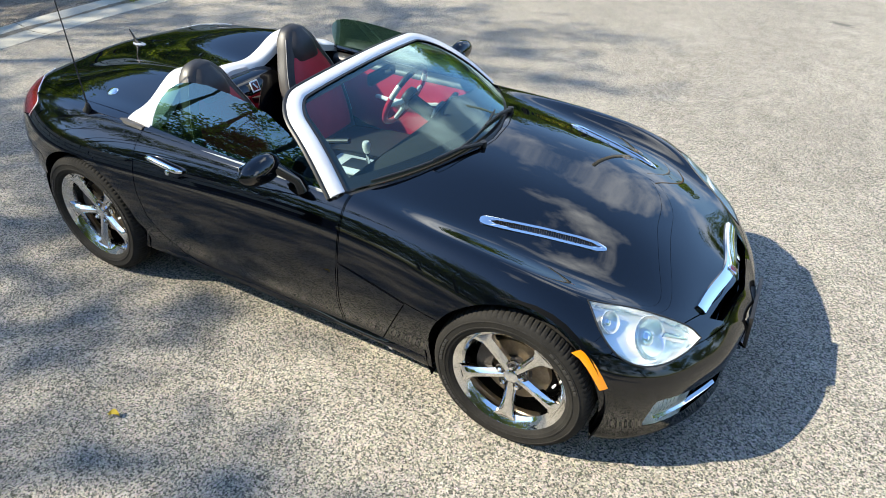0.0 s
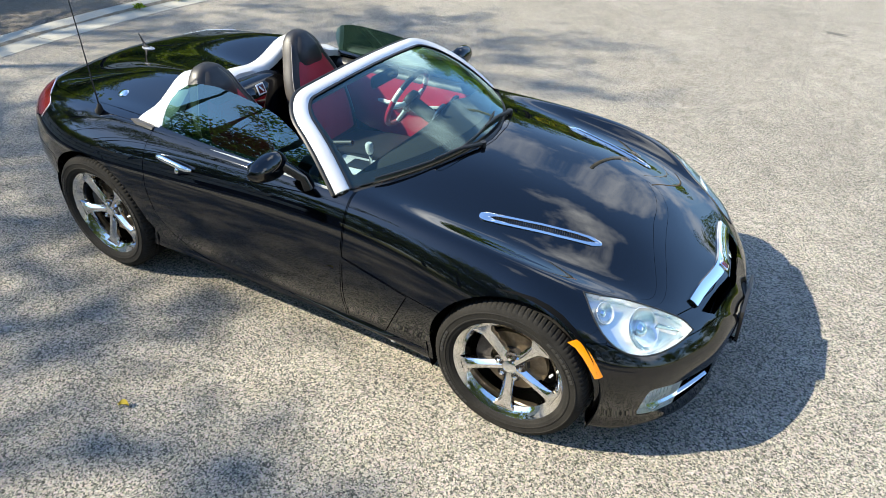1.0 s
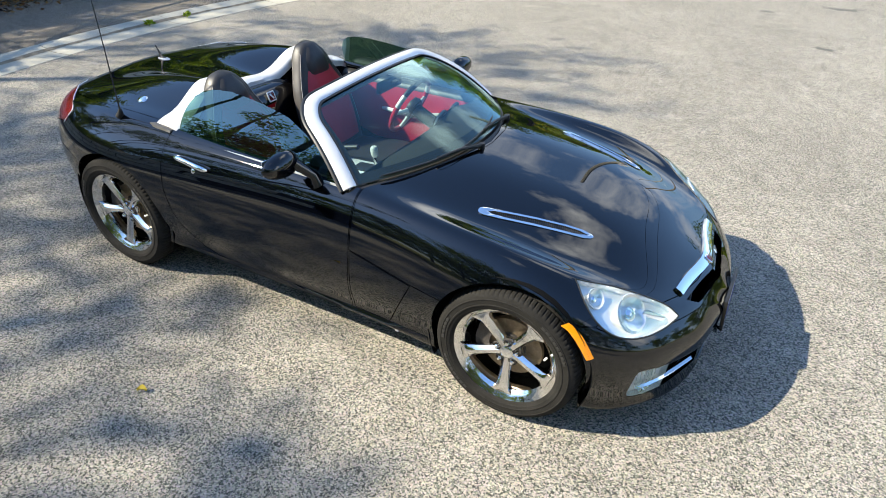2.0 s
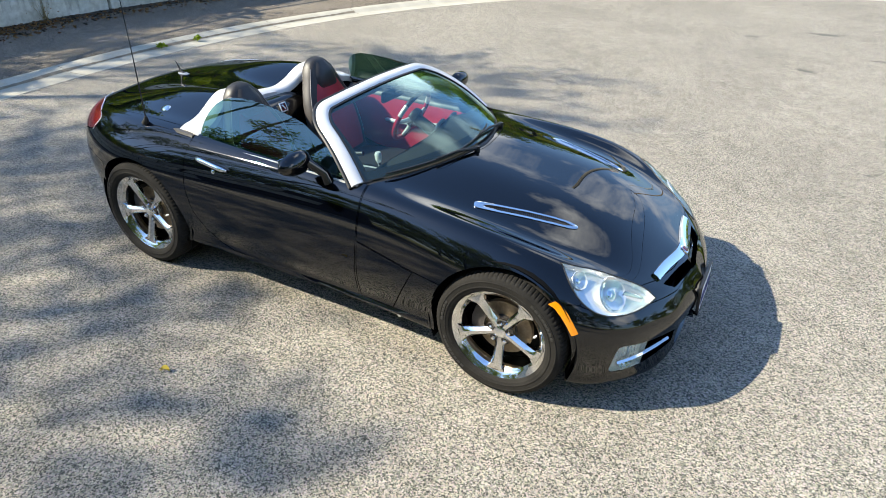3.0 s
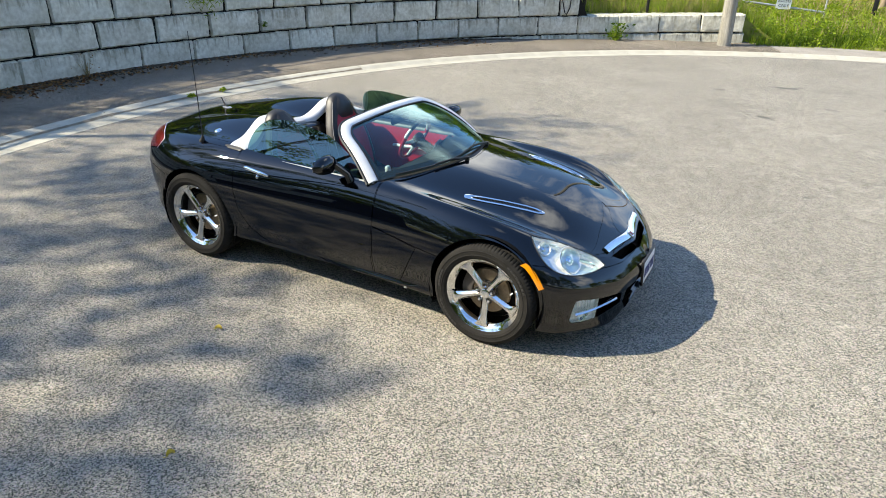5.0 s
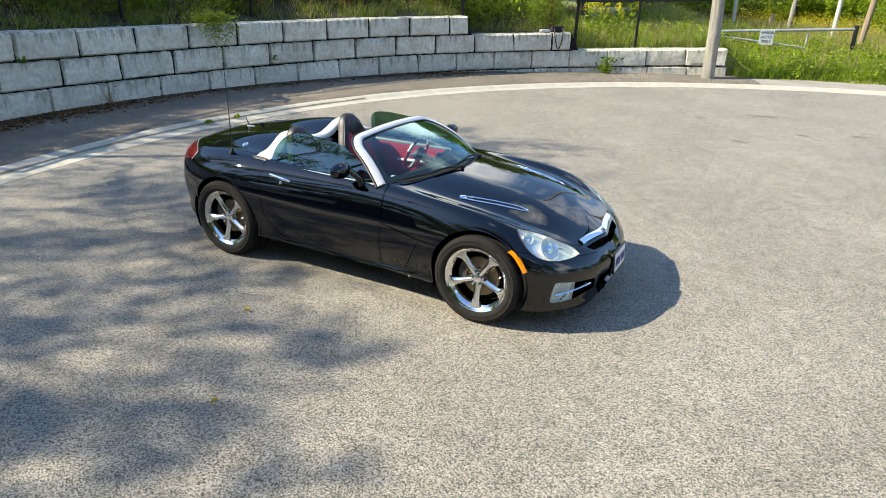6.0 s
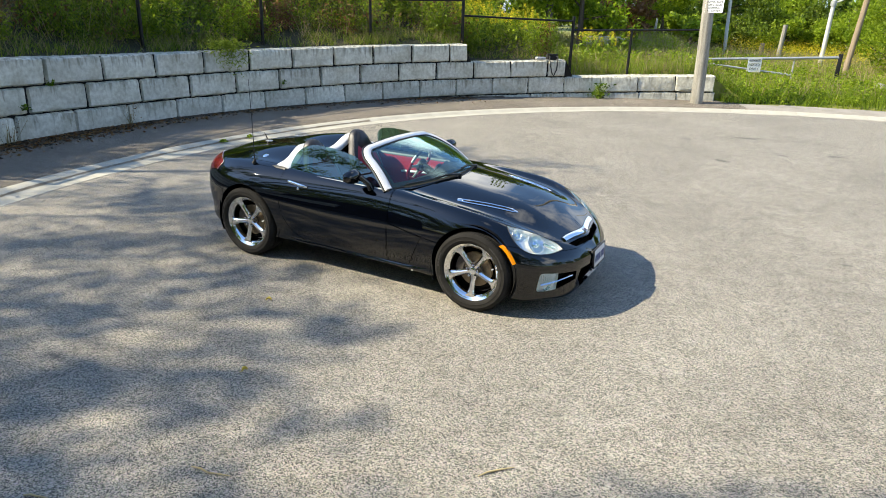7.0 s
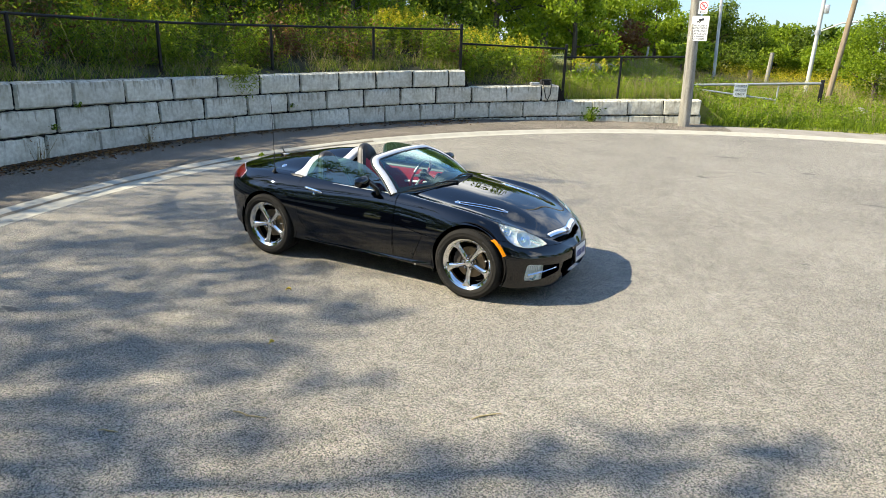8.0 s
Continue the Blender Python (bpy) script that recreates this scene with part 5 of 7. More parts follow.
def body_bmesh():
    bm = bmesh.new()
    per = 8
    grid = []
    for x in body_stations():
        g = section(float(x))
        k = len(g)
        ys, zs = spline([(i, p[0]) for i, p in enumerate(g)]), spline([(i, p[1]) for i, p in enumerate(g)])
        t = np.linspace(0, k - 1, (k - 1) * per + 1)
        yy, zz = ys(t), zs(t)
        top = (t > 4.5) & (t < 13.5)
        zz = zz + np.where(top, hump(np.full_like(yy, x), yy), 0)
        amp = 0.010 * max(0.0, min(1.0, (x + 1.80) / 0.12, (-0.62 - x) / 0.45))
        for tc, sg in ((6, -1), (12, 1)):
            ridge = amp * np.exp(-np.abs(t - tc) / 0.28)
            yy, zz = yy + sg * 0.75 * ridge, zz + 0.65 * ridge
        grid.append([bm.verts.new((x, y, z)) for y, z in zip(yy[:-1], zz[:-1])])
    n = len(grid[0])
    for a, b in zip(grid, grid[1:]):
        for i in range(n):
            j = (i + 1) % n
            bm.faces.new((a[i], a[j], b[j], b[i]))
    bm.faces.new(grid[0])
    bm.faces.new(grid[-1][::-1])
    bmesh.ops.recalc_face_normals(bm, faces=bm.faces)
    bm.normal_update()
    return bm


bm_body = body_bmesh()
BODY = BVHTree.FromBMesh(bm_body)
STATIONS = len(body_stations())
SKIN = np.array([v.normal[:] for v in bm_body.verts]).reshape(STATIONS, -1, 3)
for _ in range(6):
    SKIN[1:-1] = 0.25 * SKIN[:-2] + 0.5 * SKIN[1:-1] + 0.25 * SKIN[2:]
for _ in range(2):
    SKIN = 0.2 * np.roll(SKIN, 1, 1) + 0.6 * SKIN + 0.2 * np.roll(SKIN, -1, 1)
SKIN = SKIN.reshape(-1, 3)
CORNERS = [([v.co.copy() for v in f.verts], [v.index for v in f.verts]) for f in bm_body.faces]


def skin_normal(p):
    """The body's smooth normal at the point of its skin nearest to p."""
    hit, nor, k, _ = BODY.find_nearest(p)
    cos, ids = CORNERS[k]
    if len(ids) > 4:
        return nor
    n = Vector()
    for w, i in zip(poly_3d_calc(cos, hit), ids):
        n += w * Vector(SKIN[i])
    return n.normalized()



def on_body(p, d, out=0.0):
    """Where the line from p against d first meets the body, lifted by out along the normal."""
    d = Vector(d).normalized()
    hit, nor, _, _ = BODY.ray_cast(Vector(p) + d * 2, -d, 6)
    return (hit + nor * out, nor) if hit else (Vector(p), d)


def inside(p, poly):
    x, y = p
    r = False
    for (x0, y0), (x1, y1) in zip(poly, poly[1:] + poly[:1]):
        if (y0 > y) != (y1 > y) and x < (x1 - x0) * (y - y0) / (y1 - y0) + x0:
            r = not r
    return r


PANEL = bm_body.faces.layers.int.new("panel")


def cut(pid, pts, d, cond, only=None, face=0.02):
    """Score the body along a closed outline seen along d, and mark the faces inside it."""
    d = Vector(d).normalized()
    u = d.orthogonal().normalized()
    v = d.cross(u)
    poly = [(Vector(p).dot(u), Vector(p).dot(v)) for p in pts]
    lo = [min(q[i] for q in poly) - 0.05 for i in (0, 1)]
    hi = [max(q[i] for q in poly) + 0.05 for i in (0, 1)]

    def fits(f):
        c = f.calc_center_median()
        a, b = c.dot(u), c.dot(v)
        return lo[0] < a < hi[0] and lo[1] < b < hi[1] and f.normal.dot(d) > face and cond(c) and (only is None or f[PANEL] in only)

    cand = [f for f in bm_body.faces if fits(f)]
    for p, q in zip(poly, poly[1:] + poly[:1]):
        e = Vector((q[0] - p[0], q[1] - p[1]))
        ln = e.length
        if ln < 1e-6:
            continue
        e /= ln
        near, rest = [], []
        for f in cand:
            c = f.calc_center_median()
            r = Vector((c.dot(u) - p[0], c.dot(v) - p[1]))
            (near if -0.035 < r.dot(e) < ln + 0.035 and abs(r.x * e.y - r.y * e.x) < 0.045 else rest).append(f)
        geom = list({x for f in near for x in (f, *f.edges, *f.verts)})
        out = bmesh.ops.bisect_plane(bm_body, geom=geom, dist=1e-6, plane_co=u * p[0] + v * p[1], plane_no=u * e.y - v * e.x)
        new_faces = {g for g in out["geom"] if isinstance(g, bmesh.types.BMFace)} | {f for f in near if f.is_valid}
        cand = [f for f in rest if f.is_valid] + list(new_faces)
    got = []
    for f in cand:
        c = f.calc_center_median()
        if inside((c.dot(u), c.dot(v)), poly):
            f[PANEL] = pid
            got.append(f)
    return got


def flip(pts):
    return [(x, -y, z) for x, y, z in pts]


def circle_xz(cx, cz, r, y, n=40, a0=0, a1=360):
    return [(cx + r * math.cos(radians(a0 + (a1 - a0) * k / n)), y, cz + r * math.sin(radians(a0 + (a1 - a0) * k / n))) for k in range(n)]


HUB_F, HUB_R, HUB_Z, ARCH = 1.2075, -1.2075, 0.335, 0.360
P_HOOD, P_DOOR, P_BUMPER, P_DECK, P_REAR, P_HOLE, P_LAMP, P_TAIL, P_SIDEVENT, P_FOG = 1, 2, 4, 5, 6, 7, 8, 10, 12, 14
HOOD_REAR = [(0.400, 0.775), (0.47, 0.66), (0.56, 0.52), (0.64, 0.36), (0.69, 0.18), (0.705, 0.0)]
HOOD_SIDE = [(0.400, 0.795), (0.75, 0.812), (1.0, 0.815), (1.2, 0.803), (1.35, 0.775), (1.435, 0.735)]
HOOD_FRONT = [(1.55, 0.665), (1.66, 0.585), (1.75, 0.49), (1.80, 0.36), (1.845, 0.18), (1.858, 0.0)]


def sym(pts):
    """Close an outline given for the +y half by its mirror image."""
    return [(x, y, 0) for x, y in pts] + [(x, -y, 0) for x, y in pts[::-1] if y > 1e-6]


# hood, doors, bumpers, deck
half_hood = [HOOD_REAR[-1]] + HOOD_REAR[-2::-1] + HOOD_SIDE[1:] + HOOD_FRONT
cut(P_HOOD, sym(half_hood), (0, 0, 1), lambda c: c.z > 0.45)
DOOR = [(0.385, 0, 1.1), (0.385, 0, 0.60), (0.378, 0, 0.232), (-0.30, 0, 0.252), (-0.50, 0, 0.262), (-0.60, 0, 0.29), (-0.69, 0, 0.37), (-0.755, 0, 0.48), (-0.79, 0, 0.62), (-0.80, 0, 0.78), (-0.79, 0, 1.1)]
SIDEVENT = [(0.395, 0, 0.60), (0.74, 0, 0.545), (0.60, 0, 0.262), (0.392, 0, 0.262)]
BUMP = [(1.40, 0, 0.615), (1.56, 0, 0.60), (1.66, 0, 0.555), (1.80, 0, 0.535), (1.90, 0, 0.51), (2.05, 0, 0.51), (2.05, 0, 0.05), (1.40, 0, 0.05)]
LAMP = [(1.432, 0.722, 0.742), (1.50, 0.693, 0.733), (1.58, 0.640, 0.712), (1.66, 0.583, 0.674), (1.74, 0.520, 0.622), (1.79, 0.480, 0.580), (1.825, 0.465, 0.535), (1.78, 0.545, 0.515), (1.72, 0.635, 0.507), (1.66, 0.705, 0.515), (1.60, 0.755, 0.545), (1.54, 0.775, 0.595), (1.485, 0.765, 0.665)]


def rounded(pts, corners, steps=3):
    """A closed outline through pts, curved everywhere but at the given corners."""
    out, n = [], len(pts)
    for i in range(n):
        p0, p1, p2, p3 = (Vector(pts[(i + k) % n]) for k in (-1, 0, 1, 2))
        t1 = (p2 - p1) if i in corners else (p2 - p0) / 2
        t2 = (p2 - p1) if (i + 1) % n in corners else (p3 - p1) / 2
        for j in range(steps):
            t = j / steps
            out.append(tuple((2 * t ** 3 - 3 * t * t + 1) * p1 + (t ** 3 - 2 * t * t + t) * t1 + (3 * t * t - 2 * t ** 3) * p2 + (t ** 3 - t * t) * t2))
    return out


LAMP = rounded(LAMP, (0, 6))
TAILLAMP = [(-1.62, 0.822, 0.800), (-1.59, 0.785, 0.872), (-1.67, 0.705, 0.900), (-1.79, 0.58, 0.905), (-1.88, 0.45, 0.885), (-1.92, 0.52, 0.79), (-1.85, 0.66, 0.76), (-1.76, 0.76, 0.755)]
for s in (1, -1):
    side = (lambda c, s=s: c.y * s > 0.55)
    fl = (lambda p: p) if s > 0 else flip
    cut(P_DOOR if s > 0 else P_DOOR + 1, DOOR, (0, s, 0), side, face=-0.4)
    cut(P_SIDEVENT if s > 0 else P_SIDEVENT + 1, SIDEVENT, (0, s, 0), side, only=(0,))
    cut(P_LAMP if s > 0 else P_LAMP + 1, fl(LAMP), (0.62, 0.52 * s, 0.58), lambda c, s=s: c.y * s > 0.3 and c.x > 1.3)
    cut(P_TAIL if s > 0 else P_TAIL + 1, fl(TAILLAMP), (-0.6, 0.6 * s, 0.5), lambda c, s=s: c.y * s > 0.3 and c.x < -1.5)
    cut(P_BUMPER, BUMP, (0, s, 0), lambda c, s=s: c.y * s > -0.01 and c.x > 1.3, only=(0,), face=-0.5)
WRAP = [(0.392, 0, 0.606), (0.74, 0, 0.551), (0.90, 0, 0.535), (1.2, 0, 0.535), (1.40, 0, 0.617), (1.56, 0, 0.602), (1.62, 0, 0.80), (1.55, 0, 1.1), (0.392, 0, 1.1)]
for s in (1, -1):
    cut(P_HOOD, WRAP, (0, s, 0), lambda c, s=s: c.y * s > 0.4, only=(0,), face=-0.5)
cut(P_DECK, sym([(-0.75, 0), (-0.75, 0.70), (-0.95, 0.705), (-1.45, 0.70), (-1.66, 0.66), (-1.80, 0.57), (-1.88, 0.40), (-1.92, 0.2), (-1.93, 0)]), (0, 0, 1), lambda c: c.z > 0.6, only=(0,))
cut(P_REAR, [(-1.50, 0, 0.62), (-1.62, 0, 0.64), (-1.85, 0, 0.66), (-2.2, 0, 0.66), (-2.2, 0, 0.1), (-1.50, 0, 0.1)], (0, 1, 0), lambda c: c.y > -0.01, only=(0,), face=-0.5)
cut(P_REAR, [(-1.50, 0, 0.62), (-1.62, 0, 0.64), (-1.85, 0, 0.66), (-2.2, 0, 0.66), (-2.2, 0, 0.1), (-1.50, 0, 0.1)], (0, -1, 0), lambda c: c.y < 0.01, only=(0,), face=-0.5)
# openings
for s in (1, -1):
    side = (lambda c, s=s: c.y * s > 0.52)
    fl = (lambda p: p) if s > 0 else flip
    for hx in (HUB_F, HUB_R):
        arch = circle_xz(hx, HUB_Z + 0.012, ARCH, 0, 44, -20, 200.1) + [(hx - ARCH * 0.94, 0, 0.0), (hx + ARCH * 0.94, 0, 0.0)]
        cut(P_HOLE, arch, (0, s, 0), side, face=-0.9)
    cut(P_HOLE, fl([(1.9, 0.385, 0.348), (1.8, 0.575, 0.368), (1.8, 0.575, 0.235), (1.9, 0.385, 0.280)]), (1, 0.25 * s, 0), lambda c, s=s: c.y * s > 0.3 and c.x > 1.4)
    cut(P_FOG if s > 0 else P_FOG + 1, fl(rounded([(1.8, 0.578, 0.374), (1.75, 0.645, 0.385), (1.7, 0.702, 0.392), (1.69, 0.722, 0.370), (1.69, 0.722, 0.255), (1.7, 0.700, 0.230), (1.75, 0.64, 0.231), (1.8, 0.578, 0.233)], (0, 7), 2)), (1, 0.25 * s, 0), lambda c, s=s: c.y * s > 0.3 and c.x > 1.4)
cut(P_HOLE, [(1.9, 0.300, 0.524), (1.9, 0.20, 0.516), (1.9, 0, 0.505), (1.9, -0.20, 0.516), (1.9, -0.300, 0.524), (1.9, -0.345, 0.556), (1.9, -0.16, 0.552), (1.9, 0, 0.540), (1.9, 0.16, 0.552), (1.9, 0.345, 0.556)], (1, 0, 0.1), lambda c: c.x > 1.5)
cut(P_HOLE, [(1.9, 0.33, 0.35), (1.9, 0.36, 0.27), (1.9, 0.30, 0.185), (1.9, -0.30, 0.185), (1.9, -0.36, 0.27), (1.9, -0.33, 0.35)], (1, 0, 0), lambda c: c.x > 1.5)
COCKPIT = [(x - 0.012, y - 0.055) if y > 0.06 else (x - 0.012, y) for x, y in HOOD_REAR[::-1]]
COCKPIT = COCKPIT + [(0.34, 0.725), (0.0, 0.722), (-0.4, 0.722), (-0.785, 0.722), (-0.805, 0.66), (-0.825, 0.5), (-0.845, 0.385), (-0.895, 0.25), (-0.945, 0.12), (-0.975, 0.0)]
cut(P_HOLE, sym(COCKPIT), (0, 0, 1), lambda c: c.z > 0.6, face=-0.9)


def panel(name, ids, material, label="", gap=0.0022, lip=0.014, offset=0.0, parent=None, keep=None):
    """Lift the marked faces out as a panel with turned-in edges and a fine gap round it."""
    faces = [f for f in bm_body.faces if f[PANEL] in ids and (keep is None or keep(f.calc_center_median()))]
    idx, bm = {}, bmesh.new()
    nrm = {}
    for f in faces:
        for v in f.verts:
            if v not in idx:
                idx[v] = bm.verts.new(v.co)
                nrm[idx[v]] = v.normal.copy()
    for f in faces:
        try:
            bm.faces.new([idx[v] for v in f.verts])
        except ValueError:
            pass
    bm.normal_update()
    edge = [v for v in bm.verts if v.is_boundary]
    moves = {}
    for v in edge:
        t = Vector()
        for f in v.link_faces:
            t += (f.calc_center_median() - v.co).normalized()
        t -= nrm[v] * t.dot(nrm[v])
        moves[v] = t.normalized() * gap if t.length > 1e-6 else Vector()
    for v, t in moves.items():
        v.co += t
    if offset:
        for v in bm.verts:
            v.co += nrm[v] * offset
    turned = set()
    if lip:
        rim = [e for e in bm.edges if e.is_boundary]
        old = {v: nrm[v] for v in edge}
        ext = bmesh.ops.extrude_edge_only(bm, edges=rim)
        for e in ext["geom"]:
            if isinstance(e, bmesh.types.BMVert):
                turned.add(e)
                near = min((o.other_vert(e) for o in e.link_edges if o.other_vert(e) in old), key=lambda q: (q.co - e.co).length, default=None)
                if near is not None:
                    e.co -= old[near] * lip
    bm.verts.index_update()
    turned = {v.index for v in turned}
    me = bpy.data.meshes.new(name)
    bm.to_mesh(me)
    bm.free()
    me.materials.append(material)
    shade(me, 35)
    skin = [skin_normal(v.co) if v.index not in turned else Vector() for v in me.vertices]
    loops = [Vector()] * len(me.loops)
    for f in me.polygons:
        if not any(v in turned for v in f.vertices):
            side = 1 if skin[f.vertices[0]].dot(f.normal) >= 0 else -1
            for li, v in zip(f.loop_indices, f.vertices):
                loops[li] = skin[v] * side
    me.normals_split_custom_set(loops)
    ob = new(name, me)
    ob.parent = parent or car
    return tagged(ob, label)


bm_body.normal_update()
panel("hood", (P_HOOD,), M["paint"])
door_l = panel("door", (P_DOOR,), M["paint"])
door_r = panel("door", (P_DOOR + 1,), M["paint"])
panel("front_bumper", (P_BUMPER,), M["paint"], lip=0.03)
panel("rear_deck", (P_DECK,), M["paint"])
panel("rear_bumper", (P_REAR,), M["paint"], lip=0.03)
for s in (0, 1):
    sg = 1 if s == 0 else -1
    panel("vent_panel", (P_SIDEVENT + s,), M["paint"])
    panel("front_fender", (0,), M["paint"], lip=0.03, keep=lambda c, sg=sg: c.x > 0.30 and c.y * sg > 0)
    panel("rear_fender", (0,), M["paint"], lip=0.03, keep=lambda c, sg=sg: c.x <= 0.30 and c.y * sg > 0)


# lamps
def lamp_unit(pid, s):
    lens = panel("headlight", (pid,), M["clear"], "clear lens over chromed bowls", gap=0.003, lip=0.0, offset=0.001)
    lens.visible_shadow = False
    panel("reflector", (pid,), M["reflector"], gap=0.002, lip=-0.028, offset=-0.030, parent=lens)
    for c, r, nm in (((1.648, 0.632, 0.594), 0.082, "low_beam"), ((1.520, 0.715, 0.676), 0.042, "high_beam")):
        p, nor = on_body((c[0], c[1] * s, c[2]), (0.62, 0.52 * s, 0.58), -0.016)
        prof = [(r * 0.10, -0.018), (r * 0.5, -0.014), (r * 0.85, -0.003), (r, 0.006), (r * 1.03, 0.004)]
        ob = part(nm, revolve(prof, 36, "Z"), M["reflector"], lens)
        aim = Vector((0.86, 0.30 * s, 0.30)).lerp(nor, 0.55).normalized()
        ob.matrix_basis = Matrix.Translation(p) @ aim.to_track_quat("Z", "Y").to_matrix().to_4x4()
        b2 = bmesh.new()
        bmesh.ops.create_uvsphere(b2, u_segments=20, v_segments=12, radius=r * 0.40, matrix=Matrix.Diagonal((1, 1, 0.6, 1)))
        eye = part("projector", b2, M["chrome"], lens)
        eye.matrix_basis = ob.matrix_basis @ Matrix.Translation((0, 0, -0.012))
    p, nor = on_body((1.745, 0.555 * s, 0.575), (0.62, 0.52 * s, 0.58), -0.02)
    fin = part("trim_fin", box_bm(0.11, 0.014, 0.030, 0.006), M["chrome"], lens)
    fin.matrix_basis = Matrix.Translation(p) @ Matrix.Rotation(radians(-38 * s), 4, "Z") @ Matrix.Rotation(radians(24), 4, "Y")
    seal = [on_body((x, y * s, z), (0.62, 0.52 * s, 0.58), 0.0005)[0] for x, y, z in LAMP]
    part("gasket", tube(seal, 0.0035, 6, closed=True), M["seal"], lens)


lamp_unit(P_LAMP, 1)
lamp_unit(P_LAMP + 1, -1)
for k, s in ((P_TAIL, 1), (P_TAIL + 1, -1)):
    tl = panel("tail_light", (k,), M["redlens"], "red lens with a pale edge strip", gap=0.003, lip=0.02, offset=0.002)
    p = [on_body((x, y * s, z), (-0.6, 0.6 * s, 0.5), 0.004)[0] for x, y, z in ((-1.635, 0.822, 0.795), (-1.592, 0.787, 0.870), (-1.67, 0.707, 0.898), (-1.79, 0.582, 0.903), (-1.875, 0.455, 0.885))]
    part("clear_strip", tube(p, 0.0028, 8), M["white"], tl)

# lining behind the openings
for s in (1, -1):
    for hx in (HUB_F, HUB_R):
        rows = []
        for k in range(25):
            a = radians(-25 + 230 * k / 24)
            rows.append([(hx + 0.385 * math.cos(a), y * s, HUB_Z + 0.012 + 0.385 * math.sin(a)) for y in (0.86, 0.60)] + [(hx + 0.02 * math.cos(a), 0.60 * s, HUB_Z + 0.02 * math.sin(a))])
        part("wheel_well", loft(rows, closed=False), M["void"], car)
bm = box_bm(0.10, 1.30, 0.20, 0.02, (1.70, 0, 0.27))
box_bm(0.06, 0.72, 0.16, 0.02, (1.74, 0, 0.47), bm=bm)
part("grille_backing", bm, M["void"], car)


# front: chrome wing, intakes, fog lamps, plate
def bar_on_nose(pts, wide, proud, material, name, label="", parent=None, d=(1, 0, 0.35)):
    """A slim moulded strip that follows the body through the given (y, z) points."""
    rows = []
    for y, z, k in pts:
        p, nor = on_body((1.8, y, z), (d[0], d[1], d[2]), 0)
        up = Vector((-nor.z, 0, nor.x)).normalized()
        h = wide * k / 2
        rows.append([p - up * h, p - up * h * 0.9 + nor * proud * 0.8, p + nor * proud, p + up * h * 0.9 + nor * proud * 0.8, p + up * h, p - nor * 0.006])
    return part(name, loft(rows), material, parent or car, label, angle=50)


wing_z = spline([(-0.36, 0.580), (-0.2, 0.573), (0.0, 0.556), (0.2, 0.573), (0.36, 0.580)])
bar_on_nose([(y, float(wing_z(y)), 1.0 - 0.12 * abs(y) / 0.36) for y in np.linspace(-0.355, 0.355, 29)], 0.054, 0.014, M["chrome"], "grille_bar", "chrome wing-shaped bar across the nose")
p, nor = on_body((1.8, 0, 0.548), (1, 0, 0.35), 0.014)
bm = box_bm(0.046, 0.046, 0.012, 0.005)
badge = part("badge", bm, M["chrome"], car, "plain square nose badge")
badge.matrix_basis = Matrix.Translation(p) @ nor.to_track_quat("Z", "Y").to_matrix().to_4x4() @ Matrix.Rotation(radians(0), 4, "Z")
bm = box_bm(0.030, 0.030, 0.004, 0.001, (0, 0, 0.006))
ob = part("badge_face", bm, M["darkred"], badge)
for s in (1, -1):
    fog = panel("fog_lamp", (P_FOG + (0 if s > 0 else 1),), M["clear"], "clear fog lamp in the bumper's corner", gap=0.003, lip=0.0)
    fog.visible_shadow = False
    panel("reflector", (P_FOG + (0 if s > 0 else 1),), M["fogref"], gap=0.001, lip=-0.026, offset=-0.028, parent=fog)
    p, nor = on_body((1.7, 0.645 * s, 0.268), (1, 0.25 * s, 0), -0.020)
    bowl = part("bowl", revolve([(0.006, -0.02), (0.024, -0.012), (0.034, 0.006), (0.038, 0.010)], 28, "Z"), M["chrome"], fog)
    bowl.matrix_basis = Matrix.Translation(p) @ nor.to_track_quat("Z", "Y").to_matrix().to_4x4()
    for k in range(6):
        p, nor = on_body((1.7, (0.60 + 0.020 * k) * s, 0.343), (1, 0.25 * s, 0), -0.022)
        rib = part("rib", box_bm(0.004, 0.006, 0.055, 0.002), M["chrome"], fog)
        rib.matrix_basis = Matrix.Translation(p)
    pts = [(y * s, 0.296 + 0.028 * (0.70 - y) / 0.3, 1.0 - 0.3 * (0.70 - y) / 0.3) for y in np.linspace(0.705, 0.385, 15)]
    rows = []
    for y, z, k in pts:
        p, nor = on_body((1.7, y, z), (1, 0.25 * s, 0), 0)
        h = 0.0070 * k
        rows.append([p + Vector((0, 0, -h)) - nor * 0.012, p + Vector((0, 0, -h)) + nor * 0.004, p + nor * 0.010 + Vector((0, 0, -0.3 * h)), p + Vector((0, 0, h)) + nor * 0.001, p + Vector((0, 0, h)) - nor * 0.012])
    part("fog_strip", loft(rows), M["chrome"], car, "slim chrome strip across the fog lamp")
    rows = []
    for x, z in ((1.444, 0.612), (1.475, 0.597), (1.51, 0.563), (1.54, 0.523), (1.567, 0.478)):
        lo, n1 = on_body((x - 0.010, s, z - 0.009), (0, s, 0), 0.003)
        hi, n2 = on_body((x + 0.016, s, z + 0.005), (0, s, 0), 0.003)
        rows.append([lo - n1 * 0.006, lo, (lo + hi) / 2 + n1 * 0.003, hi, hi - n2 * 0.006])
    part("side_marker", loft(rows), M["amber"], car, "amber side marker at the wheel arch")
plate = part("number_plate", box_bm(0.012, 0.31, 0.155, 0.003), M["white"], car, "white plate with blue bars", angle=30)
